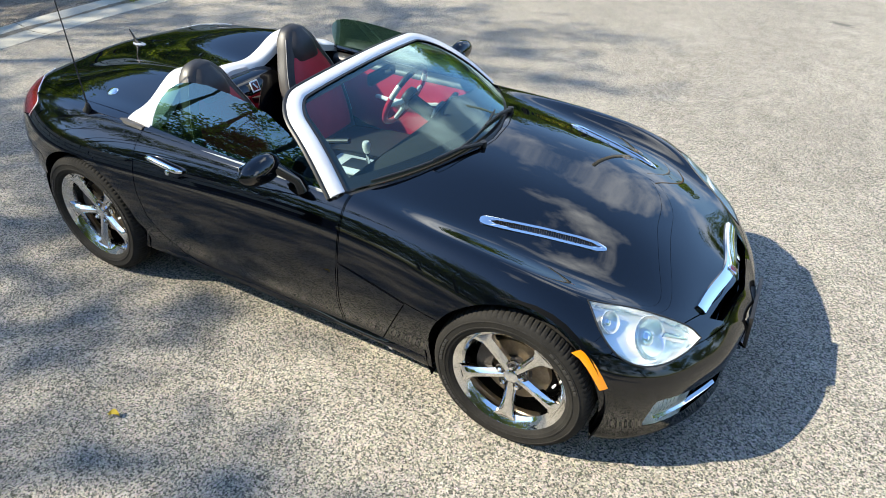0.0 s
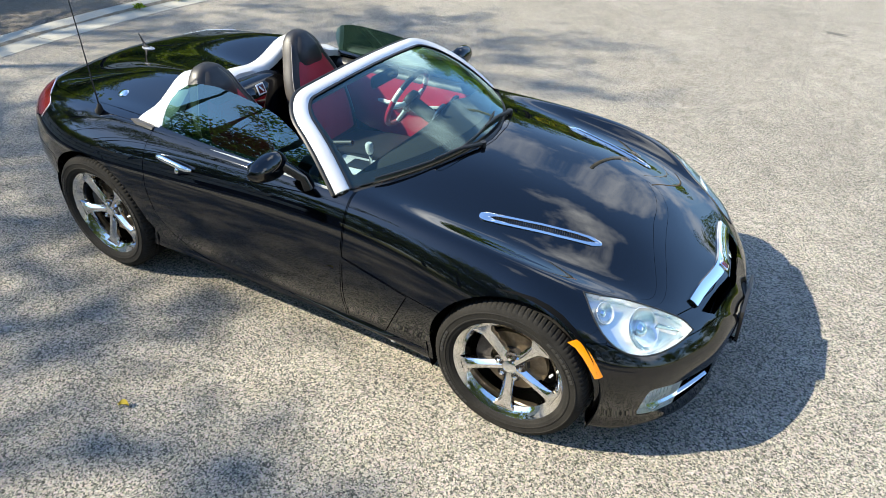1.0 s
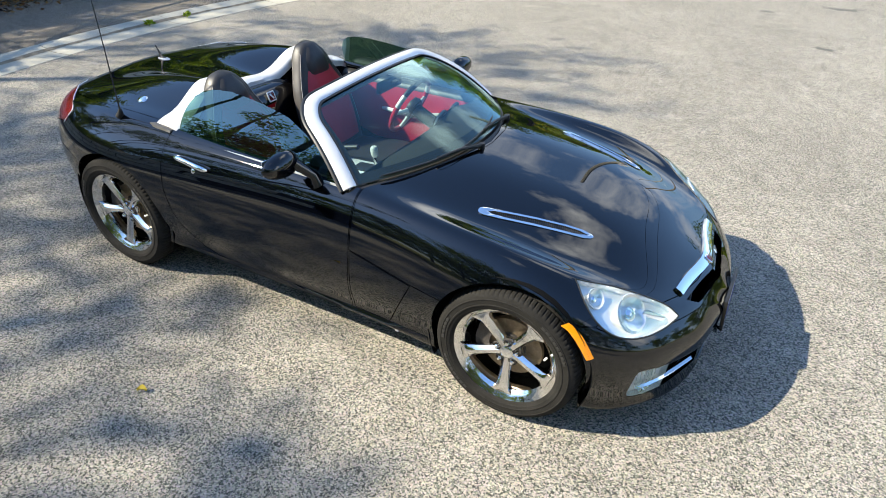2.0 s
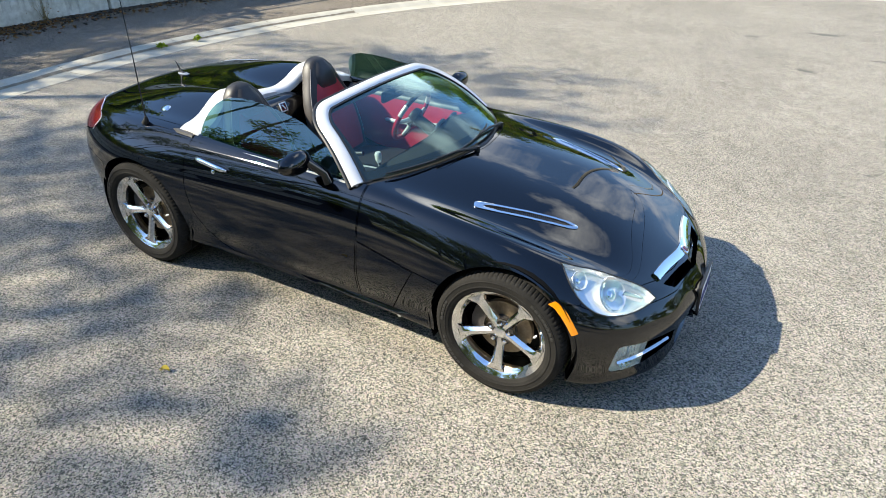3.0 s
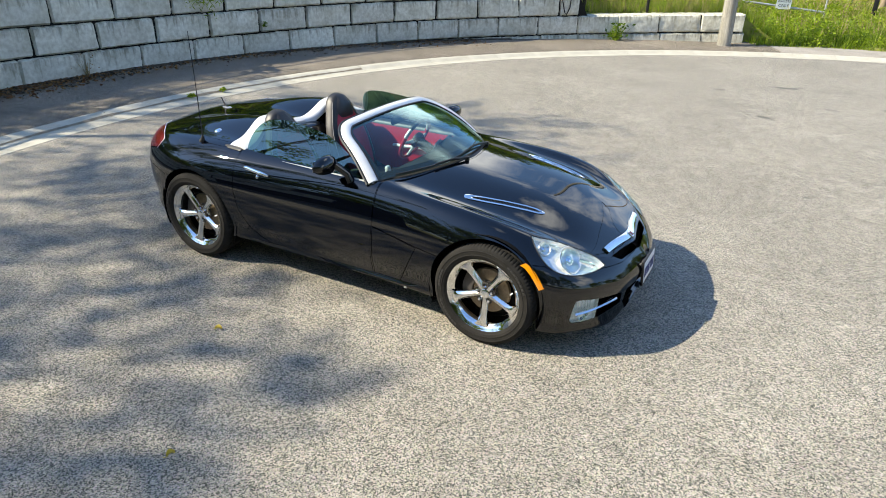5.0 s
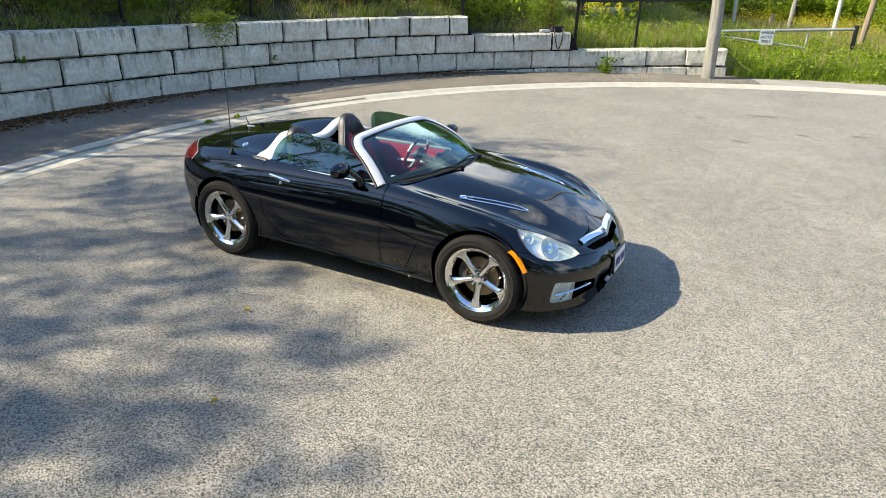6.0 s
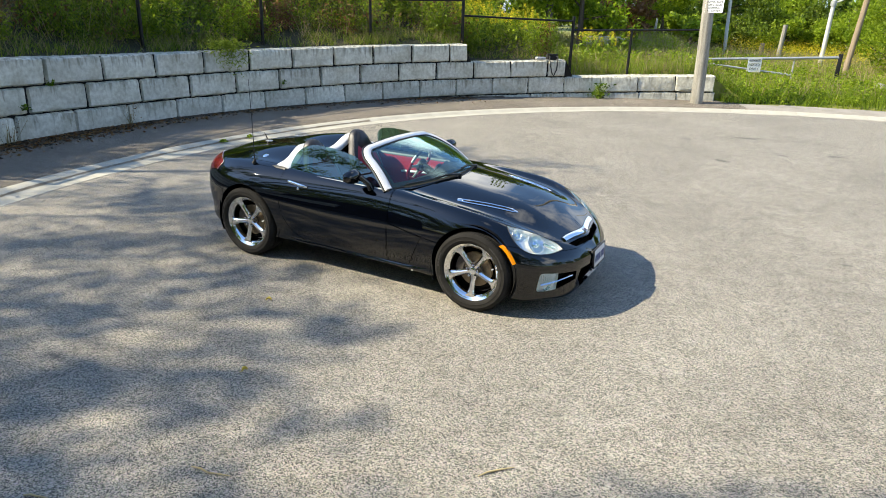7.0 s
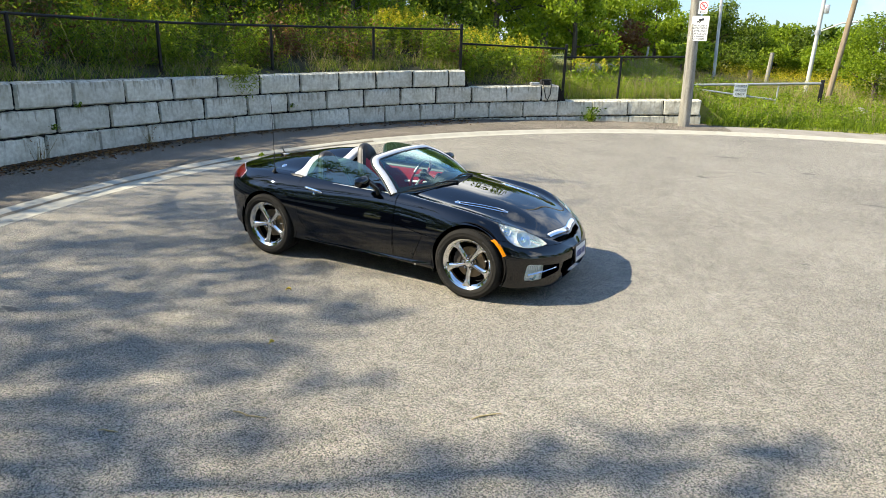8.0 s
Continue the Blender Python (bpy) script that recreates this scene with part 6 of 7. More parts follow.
plate.matrix_basis = Matrix.Translation((1.995, 0.03, 0.372)) @ Matrix.Rotation(radians(-4), 4, "Y")
for k in range(7):
    ob = part("plate_bar", box_bm(0.002, 0.024, 0.062, 0), M["blueink"], plate)
    ob.matrix_basis = Matrix.Translation((0.0078, -0.114 + 0.036 * k + (0.012 if k > 3 else 0), -0.005))
ob = part("plate_frame", merge(merge(box_bm(0.016, 0.322, 0.010, 0.002, (0, 0, 0.079)), box_bm(0.016, 0.322, 0.010, 0.002, (0, 0, -0.079))), merge(box_bm(0.016, 0.010, 0.165, 0.002, (0, 0.158, 0)), box_bm(0.016, 0.010, 0.165, 0.002, (0, -0.158, 0)))), M["seal"], plate)
part("plate_bracket", box_bm(0.06, 0.24, 0.10, 0.01, (1.955, 0.03, 0.372)), M["black"], car)

# side skirts: a raised crease along the foot of the doors
for s in (1, -1):
    rows = []
    for k in range(33):
        x = -0.80 + 1.62 * k / 32
        z = 0.268 - 0.014 * math.sin(math.pi * k / 32)
        out = 0.008 * min(1, k / 6, (32 - k) / 4)
        hi, n1 = on_body((x, s, z), (0, s, 0), 0.0012)
        mid, n2 = on_body((x, s, z - 0.020), (0, s, 0), 0.0012 + out)
        lo, n3 = on_body((x, s, z - 0.028), (0, s, 0), 0.6 * out)
        rows.append([hi, hi.lerp(mid, 0.7) + n1 * 0.001, mid, lo, lo - n3 * 0.02, hi - n1 * 0.01])
    part("side_skirt", loft(rows), M["paint"], car, angle=30)
# hood vents
for s in (1, -1):
    a, b = Vector((0.895, 0.545)), Vector((1.392, 0.400))
    axis = (b - a).normalized()
    nrm2 = Vector((-axis.y, axis.x))
    outer, inner = [], []
    prof = [(0.0, 0.008), (0.012, 0.017), (0.05, 0.0240), (0.20, 0.0265), (0.5, 0.0270), (0.78, 0.0265), (0.92, 0.0235), (0.98, 0.013), (1.0, 0.004)]
    for side in (1, -1):
        seq = prof if side > 0 else prof[::-1]
        for t, h in seq:
            q = a.lerp(b, t) + nrm2 * h * side
            outer.append(q)
            ti = 0.09 + 0.86 * t
            q2 = a.lerp(b, ti) + nrm2 * max(h - 0.0140, 0.002) * side
            inner.append(q2)
    rings = []
    for loop_pts, out in ((outer, -0.004), (outer, 0.004), ([o.lerp(i, 0.5) for o, i in zip(outer, inner)], 0.009), (inner, 0.005), (inner, -0.006)):
        rings.append([on_body((q.x, q.y * s, 0.8), (0, 0, 1), out)[0] for q in loop_pts])
    vent = part("hood_vent", loft(rings, caps=False), M["chrome"], car, "slim chrome hood vent with dark mesh", angle=40)
    bm = bmesh.new()
    bm.faces.new([bm.verts.new(on_body((q.x, q.y * s, 0.8), (0, 0, 1), 0.0015)[0]) for q in inner])
    part("vent_floor", bm, M["void"], vent)
    bm = bmesh.new()
    for k in range(44):
        t = 0.12 + 0.80 * k / 43
        q = a.lerp(b, t)
        p1, p2 = q + nrm2 * 0.0125, q - nrm2 * 0.0125
        tube([on_body((p1.x, p1.y * s, 0.8), (0, 0, 1), 0.003)[0], on_body((p2.x, p2.y * s, 0.8), (0, 0, 1), 0.003)[0]], 0.0014, 4, bm=bm)
    part("vent_mesh", bm, M["black"], vent)


# ---- windscreen
def screen_point(u, v):
    """u across -1..1, v from base 0 to top 1."""
    base = Vector((0.665 - 0.315 * abs(u) ** 2.1, 0.718 * u, 0.915 - 0.052 * abs(u) ** 2.0))
    top = Vector((0.005 - 0.035 * u * u, 0.548 * u, 1.150 - 0.040 * u * u))
    p = base.lerp(top, v)
    bulge = 0.028 * math.sin(math.pi * v)
    return p + Vector((0.5, 0.25 * u, 0.8)).normalized() * bulge


def grid_bm(fn, nu, nv):
    bm = bmesh.new()
    g = [[bm.verts.new(fn(-1 + 2 * i / nu, j / nv)) for i in range(nu + 1)] for j in range(nv + 1)]
    for a, b in zip(g, g[1:]):
        for i in range(nu):
            bm.faces.new((a[i], a[i + 1], b[i + 1], b[i]))
    return bm


glass = part("windscreen", grid_bm(lambda u, v: screen_point(u * (0.985 - (0.05 * max(0, (v - 0.74) / 0.26) ** 2)), 0.015 + 0.965 * v - 0.03 * (abs(u) > 0.99) * (v > 0.95)), 28, 14), M["windscreen"], car, "curved clear windscreen")
glass.visible_shadow = False
if sum(f.normal.z * f.area for f in glass.data.polygons) < 0:
    glass.data.flip_normals()
corner = [(0.84 + 0.16 * math.cos(radians(a)), 0.74 + 0.26 * math.sin(radians(a))) for a in range(0, 91, 9)]
edge_u = [(-1, v) for v in np.linspace(0.0, 0.70, 10)] + [(-u, v) for u, v in corner] + [(u, 1.0) for u in np.linspace(-0.78, 0.78, 17)] + corner[::-1] + [(1, v) for v in np.linspace(0.70, 0.0, 10)]


def sweep_frame(path_uv, inner, outer, lift, deep, name, material, label=""):
    """A moulding that follows the screen's edge: inner and outer are offsets in the screen's own surface."""
    rows = []
    pts = [screen_point(u, v) for u, v in path_uv]
    for i, (u, v) in enumerate(path_uv):
        p = pts[i]
        t = (pts[min(i + 1, len(pts) - 1)] - pts[max(i - 1, 0)]).normalized()
        eu = screen_point(min(u + 0.01, 1.01), v) - screen_point(u - 0.01, v)
        ev = screen_point(u, v + 0.01) - screen_point(u, v - 0.01)
        nor = eu.cross(ev).normalized()
        if nor.z < 0:
            nor = -nor
        out = t.cross(nor)
        mid = screen_point(0, 0.5)
        if out.dot(p - mid) < 0:
            out = -out
        rows.append([p + out * inner + nor * (lift * 0.4), p + out * (inner + 0.012) + nor * lift, p + out * (inner + outer) / 2 + nor * lift * 1.15, p + out * (outer - 0.014) + nor * lift, p + out * outer + nor * 0.0, p + out * (outer - 0.01) - nor * deep, p + out * (inner + 0.008) - nor * deep])
    return part(name, loft(rows), material, car, label, angle=40)


sweep_frame(edge_u, -0.004, 0.066, 0.016, 0.020, "windscreen_frame", M["silver"], "silver-painted windscreen frame")
sweep_frame(edge_u, 0.062, 0.080, 0.008, 0.026, "frame_seal", M["seal"])
sweep_frame(edge_u, -0.012, -0.002, 0.006, 0.006, "glass_seal", M["seal"])
# dark printed border on the glass
border = bmesh.new()
for path_uv, wide in ((edge_u, 0.034), ([(u, 0.012) for u in np.linspace(-0.99, 0.99, 33)], 0.05)):
    rows = []
    for i, (u, v) in enumerate(path_uv):
        k = 1 - wide / 0.66
        if wide < 0.04:
            q = screen_point(u * k, min(v, 1 - 0.07 * (v > 0.9)))
        else:
            q = screen_point(u * 0.965, v + 0.105)
        p = screen_point(u * 0.985, v)
        down = Vector((-0.4, 0, -0.9)) * 0.003
        rows.append([p + down, q + down])
    loft(rows, closed=False, bm=border)
part("glass_border", border, M["seal"], car)
# cowl and wipers
cowl = bmesh.new()
rows = []
for u in np.linspace(-1, 1, 33):
    ay = abs(u)
    hr = np.interp(ay * 0.775, [y for x, y in HOOD_REAR[::-1]], [x for x, y in HOOD_REAR[::-1]])
    p = screen_point(u * 0.99, 0.0)
    q, _ = on_body((float(hr) + 0.01, 0.765 * u, 1.0), (0, 0, 1), -0.010)
    rows.append([p + Vector((-0.02, 0, -0.012)), p + Vector((0.004, 0, -0.006)), p.lerp(q, 0.5) + Vector((0, 0, -0.012)), q])
loft(rows, closed=False, bm=cowl)
part("cowl", cowl, M["black"], car, "black plastic cowl below the windscreen")


def wiper(y0, y1, v1, base_y):
    """A blade lying on the glass with its arm."""
    def on_glass(y, v, up):
        return screen_point(y / 0.70, v) + Vector((0.55, 0, 0.83)) * up

    w = part("wiper", tube([on_glass(y0 + (y1 - y0) * k / 10, 0.030 + (v1 - 0.030) * k / 10, 0.012) for k in range(11)], 0.005, 6, radii=[0.003] + [0.0055] * 9 + [0.003]), M["black"], car, "black wiper")
    mid = on_glass(y0 + (y1 - y0) * 0.52, 0.030 + (v1 - 0.030) * 0.52, 0.022)
    pivot = on_glass(base_y, -0.02, 0.015) + Vector((0.01, 0, 0))
    part("arm", tube([pivot, pivot.lerp(mid, 0.5) + Vector((0.0, 0, 0.012)), mid], 0.007, 8, radii=[0.011, 0.0075, 0.005]), M["black"], w)
    part("pivot_cap", tube([pivot + Vector((0, 0, -0.03)), pivot + Vector((0, 0, 0.010))], 0.016, 12), M["black"], w)


wiper(-0.61, -0.14, 0.020, -0.10)
wiper(-0.20, 0.22, 0.085, 0.34)

# ---- side windows, handles, mirrors
WIN = [(-0.765, 0.0), (-0.762, 0.20), (-0.752, 0.42), (-0.733, 0.60), (-0.70, 0.77), (-0.65, 0.90), (-0.58, 0.975), (-0.47, 1.0), (-0.33, 0.965), (-0.20, 0.905), (-0.09, 0.83), (0.02, 0.66), (0.12, 0.46), (0.21, 0.26), (0.30, 0.06), (0.30, 0.0)]


def window_point(x, v, s):
    y = 0.738 - 0.105 * v - 0.030 * v * v
    return Vector((x, y * s, 0.868 - 0.03 * (x + 0.2) * 0.3 + 0.248 * v))


def window_bm(s):
    bm = bmesh.new()
    xs = np.concatenate([np.linspace(-0.765, -0.60, 34), np.linspace(-0.59, 0.30, 46)])
    hi = np.interp(xs, [p[0] for p in WIN[:-1]], [p[1] for p in WIN[:-1]])
    rows = []
    for x, h in zip(xs, hi):
        rows.append([bm.verts.new(window_point(x, h * k / 10 - 0.03 * (k == 0), s)) for k in range(11)])
    for a, b in zip(rows, rows[1:]):
        for k in range(10):
            bm.faces.new((a[k], b[k], b[k + 1], a[k + 1]))
    bmesh.ops.remove_doubles(bm, verts=bm.verts, dist=1e-4)
    return bm


for s, door in ((1, door_l), (-1, door_r)):
    w = part("window", window_bm(s), M["tinted"], door, "green-tinted side glass wound up")
    w.visible_shadow = False
    if sum(f.normal.y * f.area for f in w.data.polygons) > 0:
        w.data.flip_normals()
    strip = []
    for x in np.linspace(-0.775, 0.34, 30):
        p = window_point(x, -0.02, s)
        o = Vector((0, s, 0))
        strip.append([p + o * 0.003 + Vector((0, 0, -0.010)), p + o * 0.004 + Vector((0, 0, 0.004)), p + o * 0.009 + Vector((0, 0, 0.003)), p + o * 0.012 + Vector((0, 0, -0.008))])
    part("belt_strip", loft(strip), M["galv"], door, "thin bright strip below the glass")
    # handle
    a, na = on_body((-0.700, s, 0.796), (0, s, 0), 0.0)
    b, nb = on_body((-0.492, s, 0.770), (0, s, 0), 0.0)
    pts, rad = [], []
    for k in range(13):
        t = k / 12
        pts.append(a.lerp(b, t) + (na + nb).normalized() * (0.004 + 0.024 * min(1, 3.2 * math.sin(math.pi * t))))
        rad.append(0.009 + 0.005 * min(1, 4 * math.sin(math.pi * t)))
    h = part("handle", tube(pts, 0.014, 12, radii=rad), M["chrome"], door, "chrome handle")
    c, nc = on_body((-0.585, s, 0.750), (0, s, 0), -0.003)
    bm = revolve([(0.0, 0.006), (0.010, 0.0055), (0.017, 0.001), (0.019, -0.004)], 24, "Z")
    cup = part("cup", bm, M["chrome"], h)
    cup.matrix_basis = Matrix.Translation(c) @ nc.to_track_quat("Z", "Y").to_matrix().to_4x4()
    # mirror
    rings = []
    cen = Vector((0.050, 0.880 * s, 0.958))
    for k in range(15):
        t = -1 + 2 * k / 14
        r = max(0.02, (1 - abs(t) ** 2.4)) ** 0.5
        ring = []
        for j in range(20):
            a2 = 2 * math.pi * j / 20
            cx, cz = math.cos(a2), math.sin(a2)
            ring.append(cen + Vector((0.058 * r * (cx if cx > 0 else cx * 0.55), 0.112 * t * s, (0.062 - 0.012 * t) * r * cz + 0.008 * t)))
        rings.append(ring)
    mir = part("mirror", loft(rings), M["paint"], door, "gloss black door mirror")
    g = part("mirror_glass", box_bm(0.004, 0.150, 0.072, 0.0015), M["chrome"], mir)
    g.matrix_basis = Matrix.Translation(cen + Vector((-0.0325, 0, 0)))
    foot = on_body((0.165, 0.815 * s, 1.0), (0, 0.35 * s, 1), -0.012)[0]
    part("mirror_arm", tube([foot, foot + Vector((-0.02, 0.012 * s, 0.05)), cen + Vector((0.040, -0.055 * s, 0.0))], 0.03, 12, radii=[0.034, 0.026, 0.024]), M["paint"], mir)

# ---- rear deck details: silver fairing band, caps, aerials
rows = []
for y in np.linspace(-0.735, 0.735, 71):
    ay = abs(y)
    xr = float(np.interp(ay, [0, 0.14, 0.25, 0.385, 0.5, 0.66, 0.722, 0.74], [-1.025, -0.995, -0.955, -0.920, -0.918, -0.925, -0.925, -0.920]))
    xf = float(np.interp(ay, [0, 0.14, 0.25, 0.385, 0.5, 0.66, 0.722, 0.74], [-0.960, -0.930, -0.880, -0.832, -0.812, -0.792, -0.785, -0.785]))
    p, n1 = on_body((xr, y, 2), (0, 0, 1), 0.004)
    q, n2 = on_body((xf, y, 2), (0, 0, 1), 0.006)
    rows.append([p - n1 * 0.01, p, p.lerp(q, 0.5) + (n1 + n2) * 0.005, q, q + Vector((0.018, 0, -0.012)), q + Vector((0.022, 0, -0.05)), q + Vector((0.0, 0, -0.05))])
part("fairing_band", loft(rows), M["silver"], car, "silver-painted band round the fairings", angle=50)
p, nor = on_body((-1.185, -0.595, 2), (0, 0, 1), 0.0)
cap_m = Matrix.Translation(p) @ nor.to_track_quat("Z", "Y").to_matrix().to_4x4()
cap = part("lock_cap", revolve([(0.0, 0.010), (0.018, 0.010), (0.026, 0.006), (0.030, 0.0), (0.0, -0.001)], 24, "Z"), M["chrome"], car, "small chrome cap on the deck")
cap.matrix_basis = cap_m
p, nor = on_body((-1.17, -0.760, 2), (0, 0, 1), 0.0)
mast = part("aerial", tube([p + Vector((-0.012, 0, 0)), p + Vector((0, 0, 0.02)), p + Vector((0.004, 0, 0.045))], 0.02, 12, radii=[0.022, 0.016, 0.008]), M["black"], car, "thin black whip aerial")
part("whip", tube([p + Vector((0.002, 0, 0.03)), p + Vector((0.0, 0, 0.40)), p + Vector((-0.01, 0, 0.78))], 0.003, 6, radii=[0.0045, 0.003, 0.0022]), M["black"], mast)
p, nor = on_body((-1.70, 0, 2), (0, 0, 1), 0.0)
rings = []
for t, L, W, back in ((0, 0.040, 0.017, 0), (0.014, 0.032, 0.013, -0.004), (0.024, 0.012, 0.006, -0.014), (0.052, 0.008, 0.004, -0.030), (0.085, 0.004, 0.002, -0.050)):
    rings.append([p + Vector((back + L * math.cos(a), W * math.sin(a), t - 0.004)) for a in [2 * math.pi * k / 16 for k in range(16)]])
fin = part("fin_aerial", loft(rings), M["black"], car, "small black fin aerial on a bright foot")
rings = [[p + Vector((L * math.cos(a) + 0.012, W * math.sin(a), t)) for a in [2 * math.pi * k / 20 for k in range(20)]] for t, L, W in ((-0.006, 0.052, 0.024), (0.003, 0.052, 0.024), (0.008, 0.040, 0.017), (0.009, 0.004, 0.002))]
part("foot", loft(rings), M["galv"], fin)
for s in (1, -1):
    rows = []
    for k in range(9):
        x = -0.965 + 0.165 * k / 8
        q = on_body((x, 0.742 * s, 2), (0, 0, 1), 0.0)[0]
        w, h = 0.020 * min(1, (k + 0.6) / 3), 0.009 * min(1, (k + 0.6) / 3, (8.6 - k) / 2)
        rows.append([q + Vector((0, -w * s, -0.008)), q + Vector((0, -w * s * 0.8, h)), q + Vector((0, 0, h * 1.1)), q + Vector((0, w * s * 0.7, h * 0.6)), q + Vector((0, w * s, -0.008))])
    part("corner_trim", loft(rows), M["trim"], car, "dark grey plastic trim beside the fairing", angle=40)


# ---- wheels
def tyre_bm():
    half = 0.118
    bm = bmesh.new()
    blocks = 92
    seg = blocks * 4
    prof = [(0.236, -half * 0.80, 0), (0.246, -half * 0.92, 0), (0.256, -half * 0.965, 0), (0.258, -half * 0.985, 0), (0.270, -half * 1.02, 0), (0.2715, -half * 1.035, 0), (0.276, -half * 1.035, 0), (0.2775, -half * 1.02, 0), (0.298, -half * 1.025, 0), (0.2995, -half * 1.04, 0), (0.303, -half * 1.035, 0), (0.3045, -half * 1.01, 0), (0.310, -half * 0.99, 0), (0.322, -half * 0.93, 1), (0.3305, -half * 0.84, 2), (0.3345, -half * 0.70, 2), (0.3355, -half * 0.52, 2), (0.329, -half * 0.49, 0), (0.329, -half * 0.42, 0), (0.336, -half * 0.39, 3), (0.336, -half * 0.06, 3), (0.329, -half * 0.03, 0), (0.329, half * 0.03, 0)]
    prof = prof + [(r, -o, k) for r, o, k in prof[::-1]]
    rows = []
    for s in range(seg):
        a = 2 * math.pi * s / seg
        row = []
        for r, o, k in prof:
            groove = (s % 4 == 0 and k in (1, 2)) or (s % 8 == 2 and k == 3)
            rr = r - (0.004 if groove and k != 1 else 0.0015 if groove else 0)
            row.append(bm.verts.new((rr * math.cos(a), o, rr * math.sin(a))))
        rows.append(row)
    for i in range(seg):
        p, q = rows[i], rows[(i + 1) % seg]
        for j in range(len(prof) - 1):
            bm.faces.new((p[j], p[j + 1], q[j + 1], q[j]))
    return bm


def build_wheel():
    """Chrome five-spoke wheel whose outer face looks towards -y."""
    rim = revolve([(0.228, 0.10), (0.205, 0.09), (0.196, 0.02), (0.200, -0.045), (0.205, -0.070), (0.214, -0.080), (0.222, -0.090), (0.234, -0.097), (0.243, -0.104), (0.246, -0.098), (0.240, -0.090), (0.236, -0.06), (0.236, 0.09), (0.242, 0.10)], 96, "Y", closed=True)
    wheel = part("wheel", rim, M["wheel"], car, "polished five-spoke wheel", angle=30)
    part("tyre", tyre_bm(), M["rubber"], wheel, "black tyre", angle=25)
    # spokes
    sections = [(0.026, 0.0265, -0.064, 0.036), (0.055, 0.0250, -0.067, 0.034), (0.10, 0.0240, -0.075, 0.032), (0.145, 0.0260, -0.083, 0.032), (0.180, 0.0300, -0.089, 0.034), (0.198, 0.037, -0.091, 0.032), (0.208, 0.046, -0.0905, 0.028), (0.218, 0.060, -0.089, 0.02)]
    rings = []
    for r, h, y, d in sections:
        t = min(1, max(0, (0.222 - r) / 0.05))
        rings.append([(r, y + d, -h * 1.02), (r, y + 0.014, -h), (r, y + 0.010 * t, -h * 0.90), (r, y - 0.001, -h * 0.42), (r, y - 0.003 * t, -h * 0.34), (r, y - 0.003 * t, h * 0.34), (r, y - 0.001, h * 0.42), (r, y + 0.010 * t, h * 0.90), (r, y + 0.014, h), (r, y + d, h * 1.02)])
    me = mesh_of("spoke", loft(rings), M["wheel"], 24)
    for k in range(5):
        shared("spoke", me, wheel, Matrix.Rotation(radians(-(270 + 72 * k)), 4, "Y"))
    hub = revolve([(0.0, -0.074), (0.026, -0.074), (0.0315, -0.070), (0.033, -0.060), (0.060, -0.056), (0.066, -0.048), (0.066, -0.02), (0.0, -0.02)], 40, "Y")
    part("hub", hub, M["wheel"], wheel)
    part("centre_cap", revolve([(0.0, -0.0765), (0.020, -0.0762), (0.0245, -0.0742), (0.0255, -0.070)], 32, "Y"), M["chrome"], wheel)
    nut = revolve([(0.0, -0.080), (0.0075, -0.080), (0.0105, -0.074), (0.0115, -0.050)], 6, "Y")
    nme = mesh_of("lug_nut", nut, M["chrome"], 30)
    ring = mesh_of("lug_well", revolve([(0.0115, -0.058), (0.0185, -0.0665), (0.0215, -0.060)], 20, "Y"), M["iron"], 30)
    for k in range(5):
        a = radians(270 + 36 + 72 * k)
        shared("lug_nut", nme, wheel, Matrix.Translation((0.052 * math.cos(a), 0, 0.052 * math.sin(a))))
        shared("lug_well", ring, wheel, Matrix.Translation((0.052 * math.cos(a), 0, 0.052 * math.sin(a))))
    part("valve", tube([(0.185, -0.078, 0.06), (0.180, -0.095, 0.058)], 0.005, 8), M["white"], wheel)
    part("brake_disc", revolve([(0.070, 0.0), (0.072, -0.018), (0.145, -0.018), (0.147, 0.004), (0.070, 0.006)], 56, "Y"), M["disc"], wheel)
    part("drum", revolve([(0.0, -0.03), (0.070, -0.03), (0.072, 0.02)], 40, "Y"), M["iron"], wheel)
    bm = bmesh.new()
    rows = []
    for k in range(9):
        a = radians(135 + 70 * k / 8)
        rows.append([(r * math.cos(a), o, r * math.sin(a)) for r, o in ((0.098, -0.040), (0.165, -0.040), (0.172, -0.01), (0.165, 0.03), (0.098, 0.03))])
    part("caliper", loft(rows, bm=bm), M["iron"], wheel)
    part("backing", revolve([(0.0, 0.05), (0.19, 0.05), (0.195, 0.02)], 40, "Y"), M["void"], wheel)
    # raised sidewall marks
    for c0, n in ((20, 8), (158, 5), (200, 8)):
        rows = []
        for k in range(n):
            a = radians(c0 + 5.0 * k)
            b = box_bm(0.013, 0.003, 0.020, 0.001)
            bmesh.ops.transform(b, matrix=Matrix.Rotation(-a, 4, "Y") @ Matrix.Translation((0.290, -0.1215, 0)), verts=b.verts)
            part("sidewall_mark", b, M["bar"], wheel)
    return wheel


wheel = build_wheel()
TRACK = 0.770
wheel.matrix_basis = Matrix.Translation((HUB_F, -TRACK, HUB_Z + 0.001))
spin = [(HUB_R, -TRACK - 0.008, 8, 0), (HUB_F, TRACK, 20, 180), (HUB_R, TRACK + 0.008, 40, 180)]
for x, y, a, turn in spin:
    w = copy_thing(wheel, Matrix.Translation((x, y, HUB_Z + 0.001)) @ Matrix.Rotation(radians(turn), 4, "Z") @ Matrix.Rotation(radians(a), 4, "Y"))
    w.parent = car

